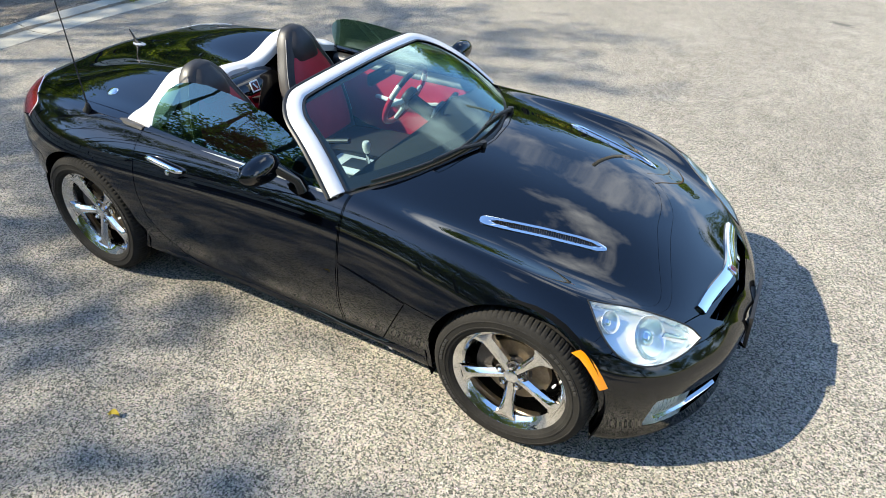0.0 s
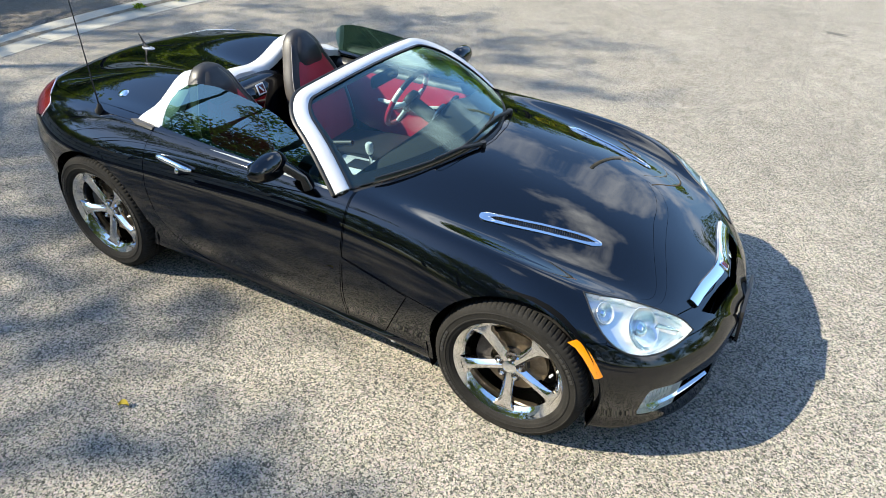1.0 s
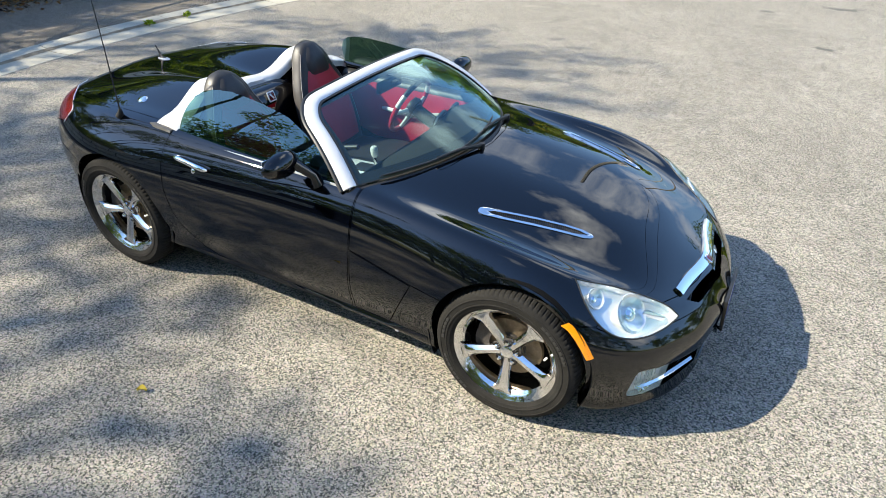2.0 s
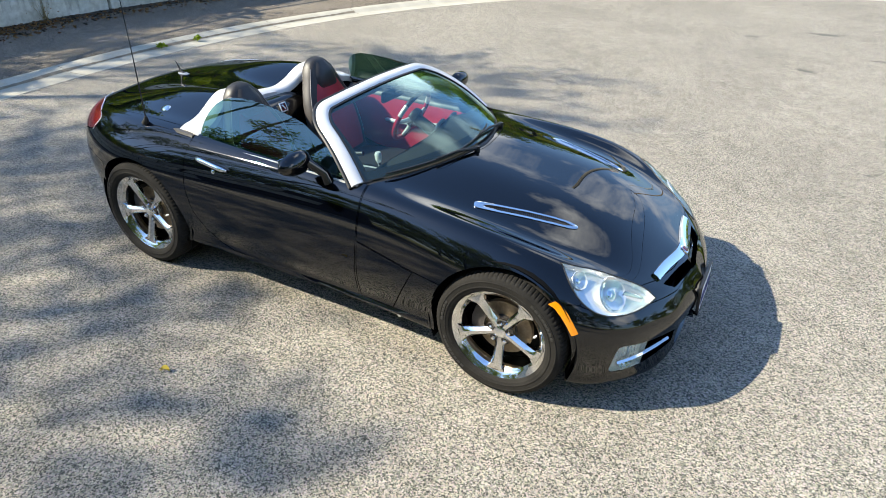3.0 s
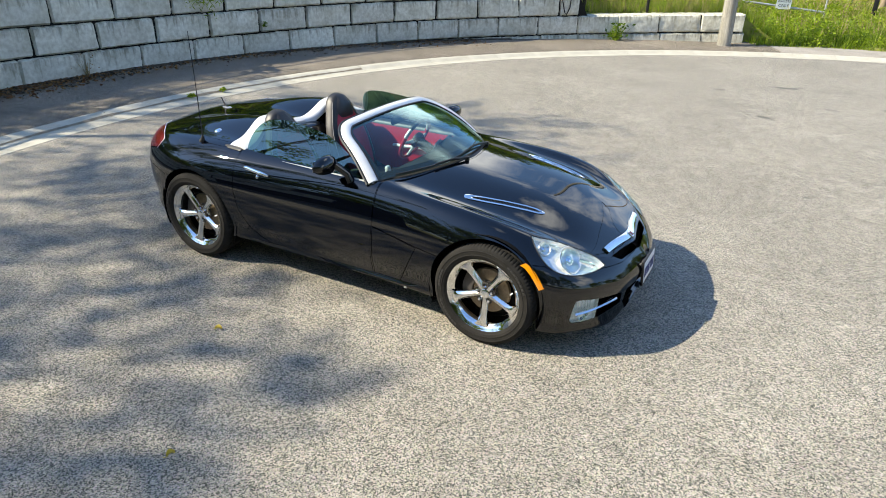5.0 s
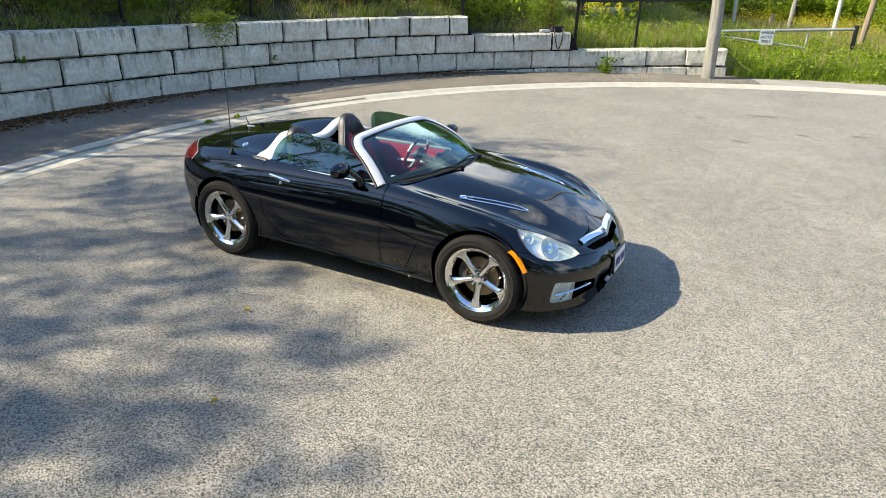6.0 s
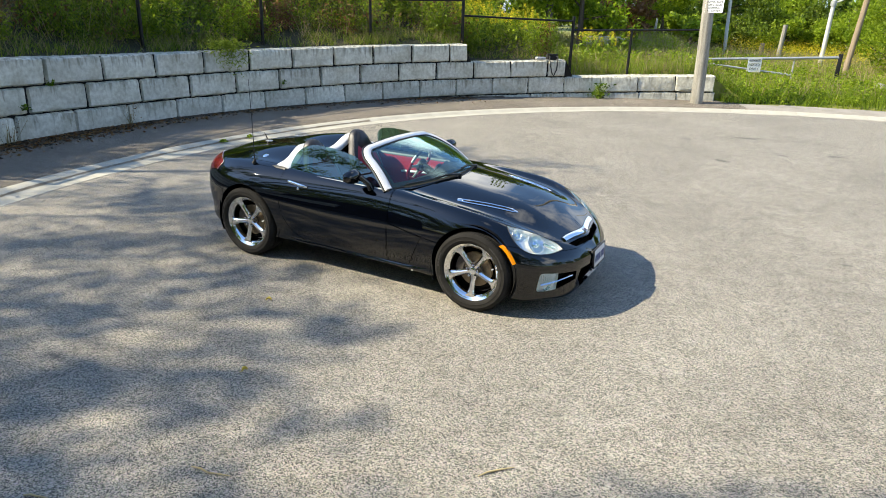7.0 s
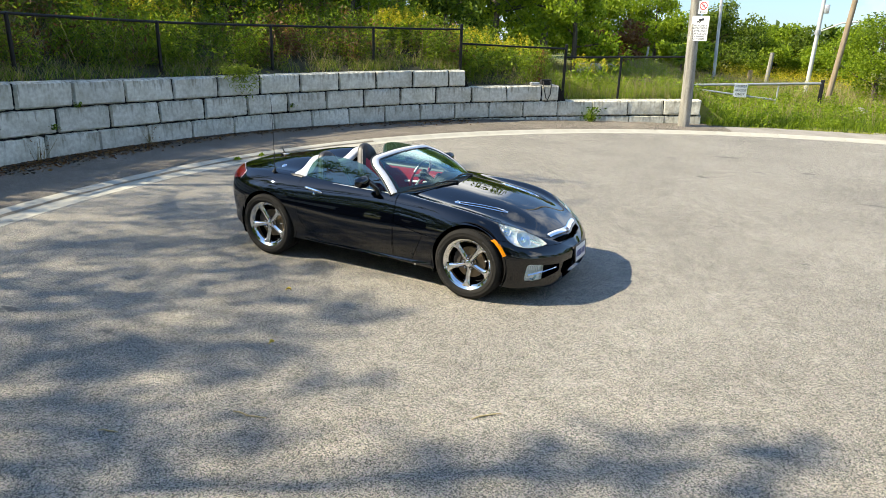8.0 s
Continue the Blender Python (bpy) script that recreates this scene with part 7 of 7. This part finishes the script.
# ---- cabin
bm = bmesh.new()
rows = [
    [(-0.86, -0.71, 0.88), (-0.93, -0.45, 0.88), (-1.02, 0, 0.88), (-0.93, 0.45, 0.88), (-0.86, 0.71, 0.88)],
    [(-0.85, -0.71, 0.86), (-0.90, -0.60, 0.30), (-0.90, 0, 0.34), (-0.90, 0.60, 0.30), (-0.85, 0.71, 0.86)],
    [(-0.30, -0.715, 0.855), (-0.30, -0.64, 0.24), (-0.30, 0, 0.26), (-0.30, 0.64, 0.24), (-0.30, 0.715, 0.855)],
    [(0.20, -0.715, 0.845), (0.30, -0.64, 0.24), (0.30, 0, 0.26), (0.30, 0.64, 0.24), (0.20, 0.715, 0.845)],
    [(0.34, -0.72, 0.84), (0.60, -0.64, 0.30), (0.60, 0, 0.30), (0.60, 0.64, 0.30), (0.34, 0.72, 0.84)],
]
loft(rows, closed=False, bm=bm)
part("cabin_tub", bm, M["carpet"], car, "dark carpeted cabin tub")
# dashboard
bm = bmesh.new()
rows = []
for u in np.linspace(-1, 1, 41):
    y = 0.69 * u
    f = 0.635 - 0.30 * abs(u) ** 2.1
    cowl_z = 0.880 - 0.045 * u * u
    bin_ = 0.045 * math.exp(-((y - 0.36) / 0.15) ** 2)
    edge_x = 0.265
    rows.append([(f, y, cowl_z), (f * 0.6 + edge_x * 0.4, y, cowl_z - 0.005 + bin_ * 0.6), (edge_x + 0.04, y, 0.852 + bin_), (edge_x, y, 0.836 + bin_), (edge_x - 0.008, y, 0.80 + bin_ * 0.5), (edge_x + 0.03, y, 0.70), (edge_x + 0.06, y, 0.58), (edge_x + 0.15, y, 0.48)])
loft(rows, closed=False, bm=bm)
part("dashboard", bm, M["dash"], car, "dark padded dashboard")
for y in (0.28, 0.43):
    pod = part("gauge", revolve([(0.0, 0.0), (0.050, 0.0), (0.056, 0.012), (0.060, 0.0)], 32, "Z"), M["galv"], car, "round gauge in a bright ring")
    pod.matrix_basis = Matrix.Translation((0.245, y, 0.835)) @ Vector((-0.9, 0, 0.35)).to_track_quat("Z", "Y").to_matrix().to_4x4()
# console
part("console", box_bm(0.98, 0.24, 0.22, 0.03, (-0.16, -0.02, 0.44)), M["dash"], car, "dark centre console")
part("console_plate", box_bm(0.36, 0.19, 0.016, 0.006, (-0.04, -0.035, 0.562), m=Matrix.Rotation(radians(-4), 4, "Y")), M["silver"], car, "silver shifter surround")
part("gear_gate", box_bm(0.13, 0.10, 0.008, 0.003, (-0.05, -0.03, 0.574), m=Matrix.Rotation(radians(-4), 4, "Y")), M["black"], car)
lever = part("gear_lever", tube([(-0.03, 0, 0.56), (-0.035, 0, 0.62), (-0.04, 0, 0.645)], 0.010, 10), M["chrome"], car, "chrome gear lever")
part("knob", tube([(-0.036, 0, 0.635), (-0.038, 0, 0.65), (-0.041, 0, 0.685), (-0.042, 0, 0.70)], 0.02, 16, radii=[0.014, 0.021, 0.024, 0.016]), M["silver"], lever)
part("brake_lever", tube([(-0.45, 0.09, 0.56), (-0.30, 0.09, 0.60), (-0.22, 0.09, 0.62)], 0.016, 10), M["leather"], car)


def seat(s):
    """Bucket seat: black shell with red inserts and a built-in headrest."""
    y0 = 0.365 * s
    prof = [(0.40, -0.56, 0.215, 0.085), (0.50, -0.60, 0.235, 0.080), (0.62, -0.64, 0.245, 0.075), (0.74, -0.68, 0.240, 0.070), (0.84, -0.715, 0.215, 0.066), (0.92, -0.745, 0.175, 0.062), (0.985, -0.765, 0.142, 0.060), (1.035, -0.780, 0.118, 0.056), (1.070, -0.790, 0.090, 0.048), (1.095, -0.795, 0.055, 0.034), (1.106, -0.797, 0.022, 0.015)]
    cs, ws, ts = (spline([(p[0], p[i]) for p in prof]) for i in (1, 2, 3))

    def ring(z, grow=0.0, front=None):
        c, w, t = float(cs(z)), float(ws(z)) + grow, float(ts(z)) + grow
        pts = []
        for k in range(28):
            a = 2 * math.pi * k / 28
            ca, sa = math.cos(a), math.sin(a)
            pts.append((c + t * math.copysign(abs(ca) ** 0.65, ca), y0 + w * math.copysign(abs(sa) ** 0.6, sa), z))
        return pts

    zs = list(np.linspace(0.40, 1.0, 16)) + [1.03, 1.055, 1.075, 1.09, 1.10, 1.106]
    back = part("seat_back", loft([ring(z) for z in zs]), M["leather"], car, "black leather seat back with red insert", angle=60)

    def front_patch(name, z0, z1, wf, out, material, taper=0.0, n=14):
        rows = []
        for j in range(n + 1):
            z = z0 + (z1 - z0) * j / n
            t, w, c = float(ts(z)), float(ws(z)), float(cs(z))
            e = math.sin(math.pi * min(max(j / n, 0.02), 0.98)) ** 0.3
            row = []
            for i in range(13):
                u = -1 + 2 * i / 12
                yy = w * wf * u * (1 - taper * abs(j / n - 0.5)) * (0.75 + 0.25 * e)
                row.append((c + t * (1 - abs(yy / w) ** 3.4) ** 0.3 * 1.0 + out * (1 - u ** 6) * e, y0 + yy, z))
            rows.append(row)
        return part(name, loft(rows, closed=False), material, back, angle=60)

    front_patch("red_insert", 0.50, 0.955, 0.80, 0.016, M["red"])
    front_patch("head_pad", 0.925, 1.082, 0.72, 0.022, M["leather"], 0.2)
    for k in (-1, 1):
        rows = []
        for z in np.linspace(0.50, 1.06, 18):
            t, w, c = float(ts(z)), float(ws(z)), float(cs(z))
            rows.append([(c + (t + 0.002) * math.copysign(abs(math.cos(a)) ** 0.65, math.cos(a)), y0 + k * (w + 0.002) * abs(math.sin(a)) ** 0.6, z) for a in [radians(66 + 8 * q) for q in range(9)]])
        part("side_bolster", loft(rows, closed=False), M["greyhide"], back, "grey leather side", angle=60)
        pts = []
        for z in np.linspace(0.55, 1.05, 12):
            t, w, c = float(ts(z)), float(ws(z)), float(cs(z))
            pts.append((c + t * 0.60, y0 + k * (w + 0.003) * 0.96, z))
        part("seam", tube(pts, 0.0022, 5), M["stitch"], back)
    rows = []
    for x, w, z, t in ((-0.58, 0.20, 0.40, 0.06), (-0.45, 0.235, 0.405, 0.075), (-0.25, 0.245, 0.42, 0.08), (-0.08, 0.24, 0.435, 0.075), (0.0, 0.22, 0.43, 0.055), (0.03, 0.19, 0.415, 0.03)):
        rows.append([(x, y0 + w * math.copysign(abs(math.sin(a)) ** 0.6, math.sin(a)), z + t * math.copysign(abs(math.cos(a)) ** 0.6, math.cos(a))) for a in [2 * math.pi * k / 24 for k in range(24)]])
    cu = part("seat_cushion", loft(rows), M["leather"], car, "black and red leather seat cushion", angle=60)
    rows = []
    for x, z in ((-0.52, 0.468), (-0.40, 0.483), (-0.25, 0.503), (-0.10, 0.513), (-0.03, 0.495)):
        rows.append([(x, y0 + 0.175 * u, z + 0.010 * (1 - u * u)) for u in np.linspace(-1, 1, 9)])
    part("cushion_insert", loft(rows, closed=False), M["leather"], cu)


seat(1)
seat(-1)
# steering wheel
swm = Matrix.Translation((-0.02, 0.365, 0.84)) @ Vector((-0.90, 0, 0.42)).to_track_quat("Z", "Y").to_matrix().to_4x4()
R_SW = 0.178


def arc(a0, a1, r, n=18):
    return [(r * math.cos(radians(a0 + (a1 - a0) * k / n)), r * math.sin(radians(a0 + (a1 - a0) * k / n)), 0) for k in range(n + 1)]


sw = part("steering_wheel", tube(arc(40, 140, R_SW), 0.0155, 12), M["leather"], car, "three-spoke wheel in black and red leather")
sw.matrix_basis = swm
for a0, a1, mt in ((140, 165, "silver"), (165, 375, "red"), (375, 400, "silver")):
    part("rim_grip", tube(arc(a0, a1, R_SW, 24), 0.0158, 12), M[mt], sw)
for a in (0, 180, 270):
    e = (R_SW * math.cos(radians(a)), R_SW * math.sin(radians(a)), 0)
    part("spoke", tube([(0, 0, -0.03), (e[0] * 0.55, e[1] * 0.55, -0.018), e], 0.012, 8, radii=[0.02, 0.014, 0.010]), M["silver"], sw)
part("airbag_cover", revolve([(0.0, 0.004), (0.04, 0.002), (0.062, -0.008), (0.068, -0.03), (0.06, -0.05), (0, -0.05)], 32, "Z"), M["leather"], sw)
part("column", tube([(0, 0, -0.04), (0, 0, -0.26)], 0.04, 14), M["black"], sw)
# door cards: dark upper, red lower
for s, door in ((1, door_l), (-1, door_r)):
    rows = []
    for x in np.linspace(-0.74, 0.30, 22):
        k = (x + 0.74) / 1.04
        rows.append([(x, 0.712 * s, 0.858), (x, 0.680 * s, 0.852), (x, 0.662 * s, 0.838), (x, 0.655 * s, 0.815)])
    part("door_top", loft(rows, closed=False), M["leather"], door)
    rows = []
    for x in np.linspace(-0.70, 0.24, 22):
        k = (x + 0.70) / 0.94
        lo = 0.42 + 0.10 * abs(k - 0.5)
        rows.append([(x, 0.654 * s, 0.818), (x, 0.638 * s, 0.74 + 0.02 * k), (x, 0.632 * s, 0.58), (x, 0.65 * s, lo)])
    part("door_card", loft(rows, closed=False), M["red"], door, "red leather door card")
    part("pull", tube([(-0.40, 0.645 * s, 0.66), (-0.30, 0.60 * s, 0.675), (-0.05, 0.60 * s, 0.69), (0.05, 0.645 * s, 0.70)], 0.014, 8), M["silver"], door)
# panel between the seats with its plain badge
bm = bmesh.new()
rows = []
for y in np.linspace(-0.22, 0.22, 13):
    k = 1 - (y / 0.22) ** 2
    rows.append([(-0.965, y, 0.885), (-0.90, y, 0.895), (-0.845 + 0.01 * k, y, 0.890), (-0.81 + 0.012 * k, y, 0.86), (-0.79 + 0.012 * k, y, 0.80), (-0.77, y, 0.62), (-0.75, y, 0.48)])
loft(rows, closed=False, bm=bm)
between = part("rear_bulkhead", bm, M["paint"], car, "gloss black panel between the seats")
b = part("cabin_badge", box_bm(0.005, 0.062, 0.062, 0.002), M["white"], between, "small square white and red badge")
b.matrix_basis = Matrix.Translation((-0.785, 0.0, 0.855)) @ Matrix.Rotation(radians(-22), 4, "Y")
q = part("badge_mark", box_bm(0.004, 0.046, 0.046, 0.001), M["darkred"], b)
q.matrix_basis = Matrix.Translation((0.002, 0, 0))
q = part("badge_slash", box_bm(0.004, 0.010, 0.040, 0.001), M["white"], b)
q.matrix_basis = Matrix.Translation((0.0035, 0, 0)) @ Matrix.Rotation(radians(35), 4, "X")
# interior mirror
im = part("cabin_mirror", box_bm(0.03, 0.23, 0.065, 0.015), M["black"], car, "black interior mirror on the windscreen")
im.matrix_basis = Matrix.Translation((0.06, 0.02, 1.085))
part("stem", tube([(0.02, 0, 0.01), (0.06, 0, 0.03)], 0.01, 8), M["black"], im)
# small plain mark low on the fender
p, nor = on_body((0.642, -1, 0.229), (0, -1, 0), 0.001)
bd = part("fender_badge", box_bm(0.020, 0.024, 0.003, 0.001), M["galv"], car)
bd.matrix_basis = Matrix.Translation(p) @ nor.to_track_quat("Z", "Y").to_matrix().to_4x4()
bm_body.free()


# ---------------------------------------------------------------- small things on the ground
def curl_leaf(x, y, size, turn, material, name, label, z=0.0):
    t = thing(name, label, "leaf", "fallen leaves", m=Matrix.Translation((x, y, z)) @ Matrix.Rotation(turn, 4, "Z"))
    rows = []
    for k in range(9):
        f = k / 8
        w = size * 0.32 * math.sin(math.pi * min(max(f, 0.03), 0.985)) ** 0.8
        rows.append([(size * (f - 0.5), w * u, 0.004 + 0.018 * abs(u) ** 1.5 + 0.012 * math.sin(math.pi * f)) for u in (-1, -0.5, 0, 0.5, 1)])
    part("blade", loft(rows, closed=False), material, t)
    part("stalk", tube([(-size * 0.5, 0, 0.006), (-size * 0.8, 0.01, 0.004)], 0.0015, 5), material, t)


for x, y, s, a in ((-0.285, -1.603, 0.046, 0.4), (0.36, -2.53, 0.042, 1.3), (2.02, -3.86, 0.042, 2.0)):
    curl_leaf(x, y, s, a, M["yellowleaf"], "fallen_leaf", "small yellow fallen leaf on the asphalt")
for pts in (((2.17, -2.68), (2.23, -2.59), (2.31, -2.51)), ((0.83, -3.39), (0.94, -3.38), (1.06, -3.34)), ((0.30, -3.96), (0.36, -3.93), (0.42, -3.91))):
    tw = thing("twig", "thin straw-coloured twig on the asphalt", "twig", "twigs on the road", m=Matrix.Translation((*pts[0], 0)))
    q = [Vector((x - pts[0][0], y - pts[0][1], 0.006)) for x, y in pts]
    part("stem", tube([q[0], q[0].lerp(q[1], 0.5) + Vector((0, 0.006, 0.004)), q[1], q[1].lerp(q[2], 0.5) + Vector((0.004, 0, 0.003)), q[2]], 0.004, 6, radii=[0.003, 0.005, 0.005, 0.004, 0.002]), M["twig"], tw)


def tuft(name, label, x, y, z, n, height, spread, materials, seed, leaf=0.03):
    """A clump of weed: blades and small leaves from one root."""
    rng = np.random.default_rng(seed)
    t = thing(name, label, "weed", name.replace("_", " ") + "s", m=Matrix.Translation((x, y, z)))
    base = np.stack([rng.normal(size=n) * spread * 0.35, rng.normal(size=n) * spread * 0.35, np.zeros(n)], 1)
    lp = np.stack([rng.normal(size=n * 2) * spread, rng.normal(size=n * 2) * spread, rng.uniform(0.05, 1, n * 2) * height], 1)
    shared("blades", mesh_from("blades", [blades(rng, base, height, 0.006, 0.35)], [M[materials[0]]], [0]), t)
    shared("leaves", mesh_from("leaves", [leaf_quads(rng, lp, leaf, 0.2, 2.0)], [M[materials[1]]], [0]), t)
    return t


tuft("weed_clump", "green weed growing at the foot of the wall", -1.86, 13.45, 0.10, 60, 0.42, 0.12, ("grass", "weed"), 41, 0.05)
for k, (a, z) in enumerate(((185.0, 0.94), (187.3, 0.60), (163.0, 0.62))):
    x, y = wall_xy(a, WALL_R - 0.015)
    tuft("wall_weed", "small green weed rooted in a joint of the wall", x, y, z, 22, 0.10, 0.045, ("weed", "weed"), 50 + k, 0.022)
for k, a in enumerate((189.0, 178.9)):
    x, y = wall_xy(a, WALL_R - 0.05)
    tuft("dry_weed", "thin dry weed in front of the wall", x, y, 0.10, 18, 0.40, 0.10, ("dry", "rust"), 60 + k, 0.018)
for k, (x, y) in enumerate(((-5.52, 2.9), (-5.47, 3.5))):
    tuft("kerb_weed", "small green weed in the kerb's joint", x, y, 0.03, 16, 0.045, 0.03, ("grass", "foliage_light"), 70 + k, 0.03)
# grass hanging over the wall's edge
rng = np.random.default_rng(81)
hang = thing("hanging_grass", "tuft of grass hanging over the top of the wall", "grass", m=Matrix.Translation((*wall_xy(168.6, WALL_R + 0.15), 1.37)))
d = Vector((math.cos(radians(168.6)), math.sin(radians(168.6))))
n = 900
out = np.abs(rng.normal(size=n)) * 0.16
along = rng.normal(size=n) * 0.24
pts = np.stack([-d.x * out - d.y * along, -d.y * out + d.x * along, 0.14 - 1.6 * np.maximum(out - 0.10, 0) + rng.normal(size=n) * 0.05], 1)
shared("blades", mesh_from("blades", [leaf_quads(rng, pts, 0.020, 0.1, 5.0)], [M["grass"]], [0]), hang)
# soil and litter along the foot of the wall
rows = []
for k in range(460):
    a = 136 + k * 0.15
    wide = 0.10 + 0.20 * max(0, noise.noise(Vector((a * 0.35, 2.0, 0))) + 0.3) * (1.6 if a > 178 else 1.0) + 0.05 * noise.noise(Vector((a * 2.1, 5.0, 0)))
    rows.append([(*wall_xy(a, WALL_R + 0.06), 0.128), (*wall_xy(a, WALL_R - 0.35 * wide), 0.126 + 0.012 * noise.noise(Vector((a * 3.0, 1.0, 0)))), (*wall_xy(a, WALL_R - wide), 0.098)])
tagged(part("soil_strip", loft(rows, closed=False), M["earth"]), "dark crumbly soil gathered along the foot of the wall", "soil", kind="stuff")
rng = np.random.default_rng(91)
n = 4200
a = np.radians(np.concatenate([rng.uniform(140, 205, n // 2), rng.normal(187, 6, n - n // 2)]))
r = WALL_R - 0.02 - np.abs(rng.normal(size=n)) * 0.30
pts = np.stack([WALL_C.x + r * np.cos(a), WALL_C.y + r * np.sin(a), 0.118 + rng.uniform(0, 0.016, n)], 1)
tagged(new("leaf_litter", mesh_from("leaf_litter", [leaf_quads(rng, pts[::2], 0.032, 0.85, 1.8), leaf_quads(rng, pts[1::2], 0.028, 0.85, 2.6)], [M["rust"], M["litter"]], [0, 1])), "brown dead leaves along the foot of the wall", "litter", kind="stuff")
# bag and box left on the wall
x, y = wall_xy(129.9, WALL_R + 0.17)
z = float(joint_z(129.9)) + COURSE
turn = Matrix.Rotation(radians(129.9 + 90), 4, "Z")
bag = thing("camera_bag", "small black bag with a strap hanging down the wall", "bag", m=Matrix.Translation((x, y, z)) @ turn)
part("pouch", box_bm(0.30, 0.20, 0.14, 0.035, (0, 0, 0.072), 3), M["carpet"], bag)
part("flap", box_bm(0.31, 0.13, 0.03, 0.012, (0, 0.05, 0.145), 2), M["black"], bag)
strap = [(-0.10, 0.10, 0.10), (-0.11, 0.17, 0.09), (-0.115, 0.205, 0.0), (-0.10, 0.215, -0.25), (-0.02, 0.22, -0.42), (0.03, 0.22, -0.36), (0.10, 0.215, -0.12), (0.12, 0.205, 0.0), (0.11, 0.17, 0.09), (0.10, 0.10, 0.10)]
part("strap", tube(strap, 0.016, 6), M["black"], bag)
x, y = wall_xy(131.3, WALL_R + 0.16)
box = thing("grey_case", "flat grey case lying on the wall", "case", m=Matrix.Translation((x, y, float(joint_z(131.3)) + COURSE)) @ Matrix.Rotation(radians(131.3 + 90), 4, "Z"))
part("shell", box_bm(0.26, 0.19, 0.075, 0.02, (0, 0, 0.04), 3), M["galv"], box)
part("lid_line", box_bm(0.262, 0.192, 0.006, 0.002, (0, 0, 0.045)), M["black"], box)
# boulder in the meadow
bm = bmesh.new()
bmesh.ops.create_icosphere(bm, subdivisions=3, radius=0.30)
for v in bm.verts:
    v.co *= 1 + 0.35 * noise.noise(v.co * 3.1)
    v.co.z *= 0.6
rock = thing("boulder", "pale rough boulder in the grass", "rock", m=Matrix.Translation((5.36, 21.2, land(5.36, 21.2) + 0.16)))
part("stone", bm, M["verge"], rock, angle=60)


# cracks and dark scuffs in the asphalt
def ribbon(points, width, seed):
    rng = random.Random(seed)
    rows = []
    for (ax, ay), (bx, by) in zip(points, points[1:]):
        n = max(3, int(math.hypot(bx - ax, by - ay) / 0.05))
        d = Vector((ay - by, bx - ax, 0)).normalized()
        for k in range(n):
            f = k / n
            w = width * max(0.06, min(1.0, 0.5 + 1.6 * noise.noise(Vector((ax + (bx - ax) * f, ay + (by - ay) * f, seed)))))
            c = Vector((ax + (bx - ax) * f, ay + (by - ay) * f, 0.0025)) + d * rng.uniform(-0.012, 0.012)
            rows.append([c - d * w, c + d * w])
    return loft(rows, closed=False)


for k, pts in enumerate((((-0.57, 6.65), (-0.10, 6.34), (0.87, 5.76), (1.29, 5.41), (1.86, 5.01), (2.60, 4.55), (3.4, 4.2), (4.6, 4.05)), ((0.12, 7.11), (1.15, 5.60), (1.92, 5.52), (2.62, 4.31), (3.23, 3.96)), ((2.6, 10.6), (3.42, 10.3), (4.12, 9.72), (4.79, 8.76), (5.6, 8.2)), ((4.0, 6.9), (5.1, 6.5), (6.3, 6.6)))):
    crack = thing("road_crack", "thin dark crack in the pale asphalt", "crack", "cracks in the road")
    part("fissure", ribbon(pts, 0.0065, 30 + k), M["stain"], crack)
for k, (x, y, r0) in enumerate(((2.92, 3.28, 0.030), (4.00, 2.13, 0.040), (3.99, 8.58, 0.10), (1.34, 8.78, 0.09), (2.38, 9.66, 0.14), (-0.88, -3.06, 0.036), (2.2, 6.9, 0.08), (4.9, 6.1, 0.09), (-1.95, -3.20, 0.060), (3.1, 8.1, 0.07), (5.4, 7.6, 0.11))):
    stain = thing("scuff_stain", "small dark scuffed stain on the asphalt", "stain", "stains on the road")
    rg = random.Random(900 + k)
    for j, r in enumerate((r0, r0 * 0.45, r0 * 0.3)):
        cx, cy = x + (j > 0) * rg.uniform(-2.2, 2.2) * r0, y + (j > 0) * rg.uniform(-1.0, 1.0) * r0
        bm = bmesh.new()
        ring = []
        for i in range(22):
            q = 2 * math.pi * i / 22
            w = r * (1 + 0.9 * noise.noise(Vector((math.cos(q) * 1.6 + 9 * k, math.sin(q) * 1.6, 3.0 * j))))
            ring.append(bm.verts.new((cx + 1.5 * w * math.cos(q), cy + 0.6 * w * math.sin(q), 0.002 + 0.0004 * j)))
        bm.faces.new(ring)
        part("fleck", bm, M["stain"], stain)


# pale slab lying on the slope behind the low fence
slab_at = Vector((-5.0, 24.5, land(-5.0, 24.5)))
stone = thing("concrete_slab", "pale concrete slab lying on the grassy slope", "slab", m=Matrix.Translation(slab_at) @ Matrix.Rotation(radians(20), 4, "Z"))
part("slab", box_bm(2.1, 0.7, 0.62, 0.04, (0, 0, 0.12)), M["block"], stone)
